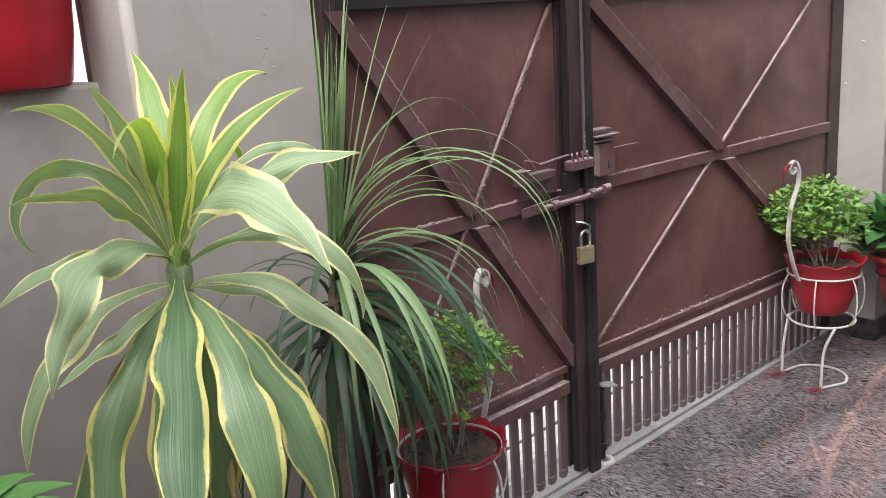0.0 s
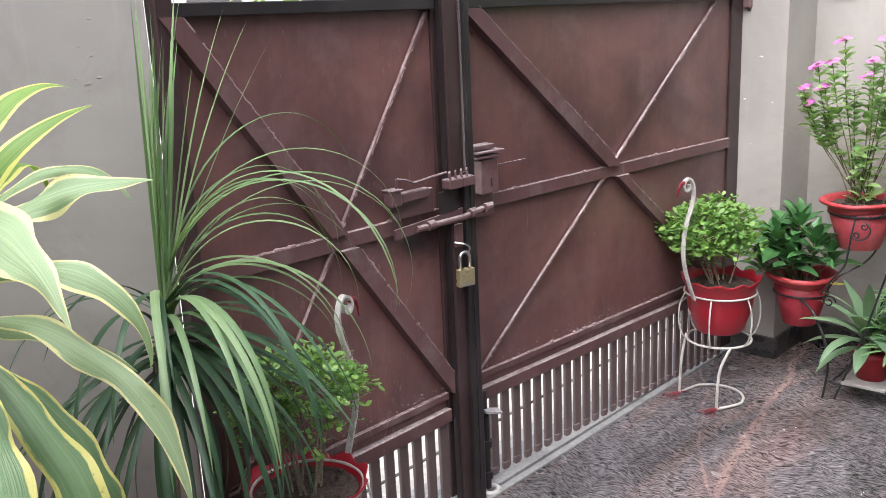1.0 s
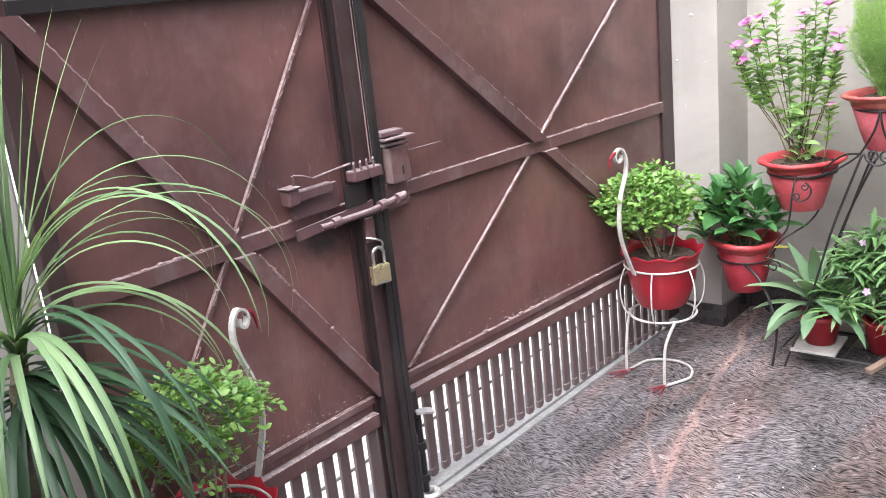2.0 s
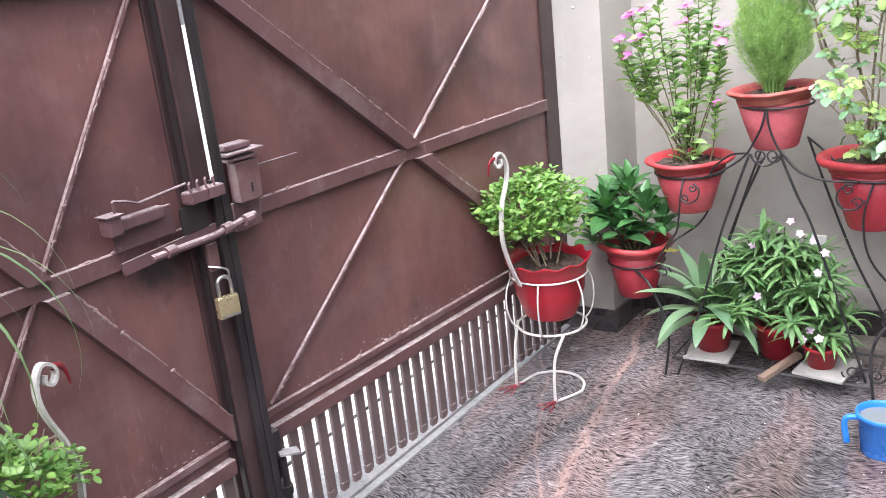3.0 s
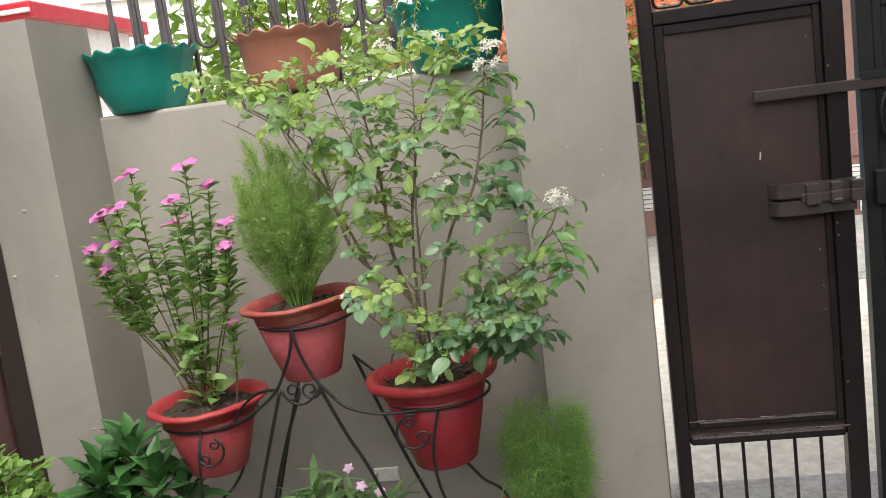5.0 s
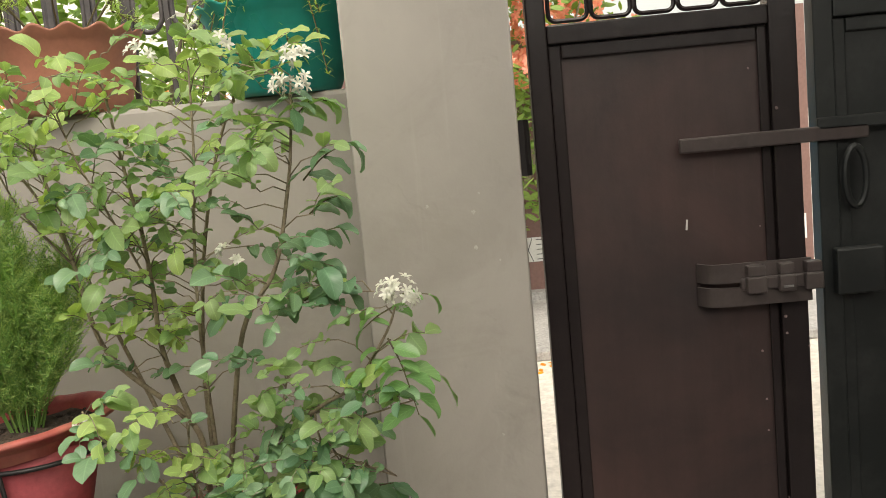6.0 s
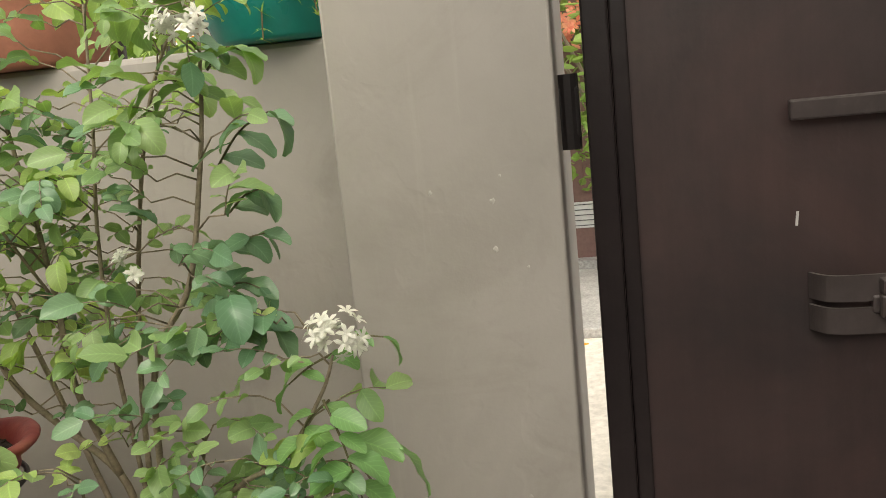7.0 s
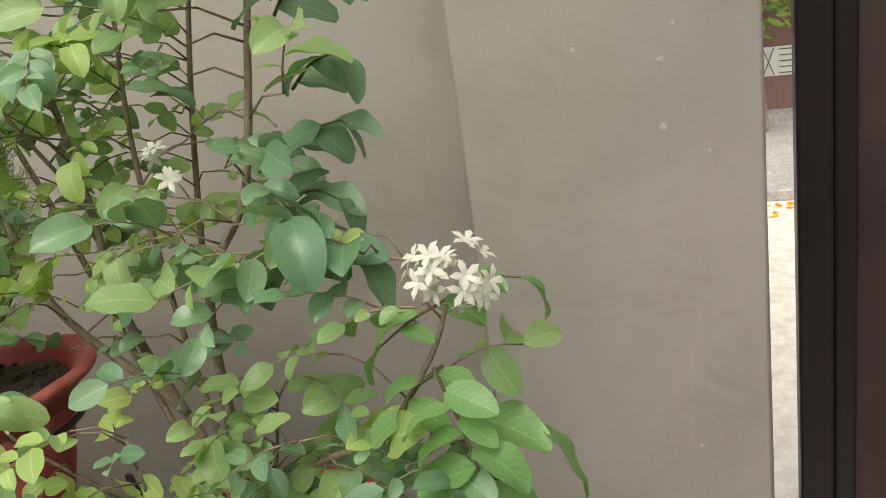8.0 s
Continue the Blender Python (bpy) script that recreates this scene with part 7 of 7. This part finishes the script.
planter("sill_planter", (3.868, 1.262, 1.402), 0.154, 0.098, 0.160, "teal", "round teal plastic planter with a wavy rim on the sill")
terra = planter("sill_planter", (3.862, 0.835, 1.402), 0.150, 0.112, 0.155, "terracotta", "terracotta coloured planter with a wavy rim on the sill")
teal2 = planter("sill_planter", (3.86, 0.405, 1.402), 0.158, 0.105, 0.17, "teal", "deep teal planter with a trailing needle-leaved plant")
redp = planter("sill_planter", (0.536, 1.850, 1.299), 0.165, 0.128, 0.22, "redplanter", "red plastic planter with green shoots on the sill")
rs = random.Random(9)
for host, n, drop, reach in ((teal2, 15, 0.22, 0.20), (terra, 7, 0.02, 0.12)):
    for k in range(n):
        az = rs.uniform(110, 290)
        hang = rs.uniform(-drop, 0.12)
        rr = rs.uniform(0.10, reach)
        c, s = math.cos(radians(az)), math.sin(radians(az))
        pts = smooth_line([(0.04 * c, 0.04 * s, 0.14), (0.10 * c, 0.10 * s, 0.22), (rr * 0.95 * c, rr * s, 0.19 + hang * 0.3), ((rr + 0.03) * c, (rr + 0.05) * s, 0.16 + hang)], 6)
        bm = bmesh.new()
        tube(bm, pts, 0.0022, 5, 0.0012)
        part("trailing_stem", bm, M["stem"], host)
        bm = bmesh.new()
        for p in pts[6:]:
            for j in range(5):
                blade_into(bm, p, rs.uniform(0, 360), rs.uniform(-20, 70), rs.uniform(0.014, 0.028), 30, 0.0028, 2, 0, 0, 1, 0.7, 0.4)
        foliage("needles", host, bm, M["leaf_fern"])
for k in range(10):
    add_leaf(vl[k % 3], redp, leaf_pose((rs.uniform(0.0, 0.11), rs.uniform(-0.12, 0.0), 0.20 + rs.uniform(-0.03, 0.03)), rs.uniform(-120, 30), rs.uniform(-60, 40), 0, rs.uniform(1.0, 1.5)))

# ---- ornamental grilles over the parapets ----
def scroll_grille(name, at, turn, width, height, label):
    """Upright sleeved bars with a tall U bow set between each two of them."""
    g = thing(name, at, label, "window grille", turn=turn)
    n = round(width / 0.080)
    w = width / n
    for k in range(n):
        u, a, low = w * (k + 0.5), w * 0.5 - 0.011, 0.165
        bm = bmesh.new()
        bow = [(u - a, 0, height - 0.02), (u - a, 0, low + a)] + [(u + a * math.cos(radians(t)), 0, low + a + a * 1.15 * math.sin(radians(t))) for t in range(200, 341, 20)] + [(u + a, 0, low + a), (u + a, 0, height - 0.02)]
        tube(bm, bow, 0.0055, 8)
        part("bow", bm, M["iron_grille"], g, smooth=True)
    for k in range(n + 1):
        u = min(max(w * k, 0.009), width - 0.009)
        bm = bmesh.new()
        box(bm, u - 0.006, u + 0.006, -0.006, 0.006, 0, height - 0.02, 0.002)
        if k % 2 == 0:
            tube(bm, [(u, 0, 0.10), (u, 0, 0.15), (u, 0, 0.17), (u, 0, 0.25), (u, 0, 0.262)], 0.0115, 8)
        part("bar", bm, M["iron_grille"], g)
    part("rail", box(bmesh.new(), 0, width, -0.008, 0.008, height - 0.02, height, 0.002), M["iron_grille"], g)
    return g


scroll_grille("parapet_grille", (PX + 0.17, 0.252, 1.402), 90, 1.13, 0.75, "grey wrought iron grille with scrolls over the parapet")
left_grille = scroll_grille("parapet_grille", (-0.4, 1.90, 1.299), 0, 1.07, 0.8, "grey wrought iron grille above a parapet sill")
# dark upright strip just behind the left pillar's back edge
part("end_bar", box(bmesh.new(), 1.089, 1.112, -0.103, -0.075, 0.0, 0.78, 0.002), M["iron_grille"], left_grille)

# ---- beyond the gates ----
def far_house(name, at, turn, w, d, h, paint, label, floors=2):
    hs = thing(name, at, label, "house", turn=turn)
    part("wall", box(bmesh.new(), 0, w, 0, d, 0, h), M[paint], hs)
    part("roof", box(bmesh.new(), -0.3, w + 0.3, -0.5, d + 0.3, h, h + 0.25), M["roof_dark"], hs)
    n = max(int(w / 2.4), 1)
    for f in range(floors):
        for k in range(n):
            u = w * (k + 0.5) / n
            zz = 0.9 + f * h / floors
            wi = part("window", box(bmesh.new(), u - 0.55, u + 0.55, -0.03, 0.02, zz, zz + 1.2), M["roof_dark"], hs)
            bm = box(bmesh.new(), u - 0.65, u + 0.65, -0.08, -0.03, zz - 0.08, zz)
            box(bm, u - 0.62, u - 0.55, -0.06, -0.03, zz, zz + 1.25)
            box(bm, u + 0.55, u + 0.62, -0.06, -0.03, zz, zz + 1.25)
            part("window_frame", bm, M["far_wall"], wi)
    return hs


far_house("house", (14.0, 14.0, -0.06), -62, 14, 5, 6.5, "far_wall", "white two-storey house across the street")
far_house("house", (3.0, 13.5, -0.06), 0, 12, 5, 6.0, "far_wall", "white two-storey house behind street trees")
opp = thing("boundary_gate", (9.0, -2.5, -0.06), "brown panelled gate with a white lattice band across the street", "gate")
part("panel", box(bmesh.new(), 0, 0.1, 0, 4.2, 0.12, 2.1), M["opp_brown"], opp)
part("kerb", box(bmesh.new(), -0.12, 0.14, -0.1, 4.3, 0, 0.12), M["stone"], opp)
part("band", box(bmesh.new(), -0.012, -0.003, 0.05, 4.15, 0.34, 0.53, 0.002), M["far_wall"], opp, "white lattice band")
for k in range(8):
    y0 = 0.06 + k * 0.52
    bm = bmesh.new()
    for q in range(5):
        slant(bm, (-0.018, y0 + 0.22, 0.36 + q * 0.038), (-0.018, y0 + 0.50, 0.36 + q * 0.038), 0.006, 0.004, (1, 0, 0))
    for q in range(3):
        slant(bm, (-0.018, y0 + 0.01 + q * 0.07, 0.345), (-0.018, y0 + 0.08 + q * 0.07, 0.525), 0.006, 0.004, (1, 0, 0))
        slant(bm, (-0.023, y0 + 0.08 + q * 0.07, 0.345), (-0.023, y0 + 0.01 + q * 0.07, 0.525), 0.006, 0.004, (1, 0, 0))
    part("lattice", bm, M["roof_dark"], opp)
    bm = box(bmesh.new(), -0.02, -0.003, y0 + 0.12, y0 + 0.30, 0.15, 0.30, 0.01)
    part("ornament", bm, M["far_wall"], opp)
    bm = box(bmesh.new(), -0.02, -0.003, y0 + 0.10, y0 + 0.40, 0.60, 0.80, 0.01)
    box(bm, -0.028, -0.021, y0 + 0.14, y0 + 0.36, 0.64, 0.76)
    part("ornament", bm, M["opp_brown"], opp)
bm = box(bmesh.new(), 7.25, 8.87, -3.0, 2.0, -0.06, 0.0, 0.01)
tagged(part("pavement", bm, M["stone"]), "grey pavement before the gate across the street", "pavement", kind="structure")
rs = random.Random(15)
bm = bmesh.new()
for k in range(70):
    blade_into(bm, (7.12 + rs.uniform(-0.12, 0.10), -0.35 + rs.uniform(-0.9, 0.9), -0.055), rs.uniform(0, 360), 15, rs.uniform(0.03, 0.08), 30, rs.uniform(0.02, 0.04), 3, 0.4)
tagged(part("dry_leaves", bm, M["petal_gold"]), "dry yellow leaves blown against the far kerb", "leaf litter", kind="stuff")
shed = thing("roadside_shed", (9.0, 4.42, 0.0 - 0.06), "low pale shed with a red roof edge across the street", "shed")
part("wall", box(bmesh.new(), 0, 1.6, 0.1, 2.6, 0, 2.58), M["far_wall"], shed)
part("roof", box(bmesh.new(), -0.3, 1.9, 0, 2.8, 2.58, 2.72, 0.02), M["redplanter"], shed, "red roof edge")
part("gutter", box(bmesh.new(), -0.34, -0.302, 0, 2.8, 2.62, 2.66, 0.01), M["far_wall"], shed)


def leaf_mass(name, at, r, count, leaf, mat, label, cat, flowers=None, seed=1, trunk=1.0, tall=1.0):
    t = thing(name, at, label, cat)
    q = random.Random(seed)
    bm = bmesh.new()
    tube(bm, smooth_line([(0, 0, 0), (0.05, 0.03, trunk * 0.5), (0, 0, trunk)], 4), 0.035 * r + 0.02, 8, 0.02)
    part("trunk", bm, M["bark"], t)
    for k in range(9):
        a = q.uniform(0, 6.28)
        bm = bmesh.new()
        tube(bm, smooth_line([(0, 0, trunk * 0.7), (0.4 * r * math.cos(a), 0.4 * r * math.sin(a), trunk + 0.3 * r * tall), (0.85 * r * math.cos(a), 0.85 * r * math.sin(a), trunk + q.uniform(0.2, 1.2) * r * tall)], 4), 0.02 * r + 0.005, 6, 0.004)
        part("limb", bm, M["bark"], t)
    me = leaf_mesh("leaf", M[mat], leaf, leaf * 0.5, 30, 0.3, 3, 0.25, 0.5)
    bm = bmesh.new()
    pts = []
    for k in range(count):
        while True:
            v = Vector((q.uniform(-1, 1), q.uniform(-1, 1), q.uniform(-1, 1)))
            if v.length < 1 and noise.noise(v * 2.6 + Vector((seed * 3.1, 0, 0))) > -0.12:
                break
        p = Vector((v.x * r, v.y * r, trunk + 0.55 * r * tall + v.z * r * tall))
        pts.append(p)
        merge_mesh(bm, me, leaf_pose(p, q.uniform(0, 360), q.uniform(-50, 40), q.uniform(-60, 60), q.uniform(0.7, 1.3)))
    foliage("crown", t, bm, M[mat])
    if flowers:
        bm = bmesh.new()
        for p in [v for v in pts if v.x < 0.2 * r and v.z > trunk + 0.5][:340]:
            for j in range(4):
                flower_into(bm, p + Vector((q.uniform(-0.04, 0.04), q.uniform(-0.04, 0.04), q.uniform(-0.04, 0.04))), leaf * 0.42, 5, q.uniform(0, 72), 20, 0.6, 20, (-1, q.uniform(-0.6, 0.6), q.uniform(-0.8, 0.4)))
        foliage("blossom", t, bm, M[flowers])
    return t


leaf_mass("flowering_creeper", (8.6, -0.25, -0.06), 0.90, 3000, 0.09, "leaf_tree", "leafy creeper with coral red flowers across the street", "creeper", "petal_red", 3, 1.15, 1.3)
leaf_mass("street_shrub", (5.6, 1.35, -0.06), 0.62, 2200, 0.075, "leaf_tree", "yellow-green leafy shrub outside the parapet", "shrub", None, 5, 1.3, 1.0)
leaf_mass("street_tree", (5.6, 6.6, -0.06), 1.5, 3000, 0.13, "leaf_tree", "pale green street tree beyond the gate", "tree", None, 6, 2.2)
leaf_mass("street_tree", (8.6, 7.4, -0.06), 1.6, 3000, 0.13, "leaf_tree", "pale green street tree beyond the gate", "tree", None, 7, 2.4)
leaf_mass("street_tree", (1.6, 7.5, -0.06), 1.5, 2600, 0.13, "leaf_tree", "pale green street tree beyond the gate", "tree", None, 8, 2.2)
bed = thing("marigold_bed", (7.6, 2.2, -0.06), "bed of orange and yellow marigolds on a low blue-painted wall", "flower bed")
part("planter_wall", box(bmesh.new(), -0.2, 0.3, -1.2, 2.6, 0, 1.56), M["blue_wall"], bed)
part("coping", box(bmesh.new(), -0.24, 0.34, -1.24, 2.64, 1.56, 1.66), M["far_wall"], bed)
bm = bmesh.new()
rs = random.Random(2)
for k in range(260):
    flower_into(bm, (rs.uniform(-0.15, 0.25), rs.uniform(-1.1, 2.5), 1.69 + rs.uniform(0, 0.16)), 0.04, 6, rs.uniform(0, 60), 30, 0.8)
foliage("blossom", bed, bm, M["petal_gold"])

# ---- small litter on the floor ----
rs = random.Random(12)
bm = bmesh.new()
for k in range(28):
    px_, py_ = rs.uniform(2.5, 3.5), rs.uniform(-0.1, 1.1)
    blade_into(bm, (px_, py_, 0.003), rs.uniform(0, 360), 4, rs.uniform(0.004, 0.009), 8, rs.uniform(0.003, 0.005), 2, 0.2)
tagged(part("fallen_petals", bm, M["petal_white"]), "scattered fallen white petals on the granite floor", "petals", kind="stuff")
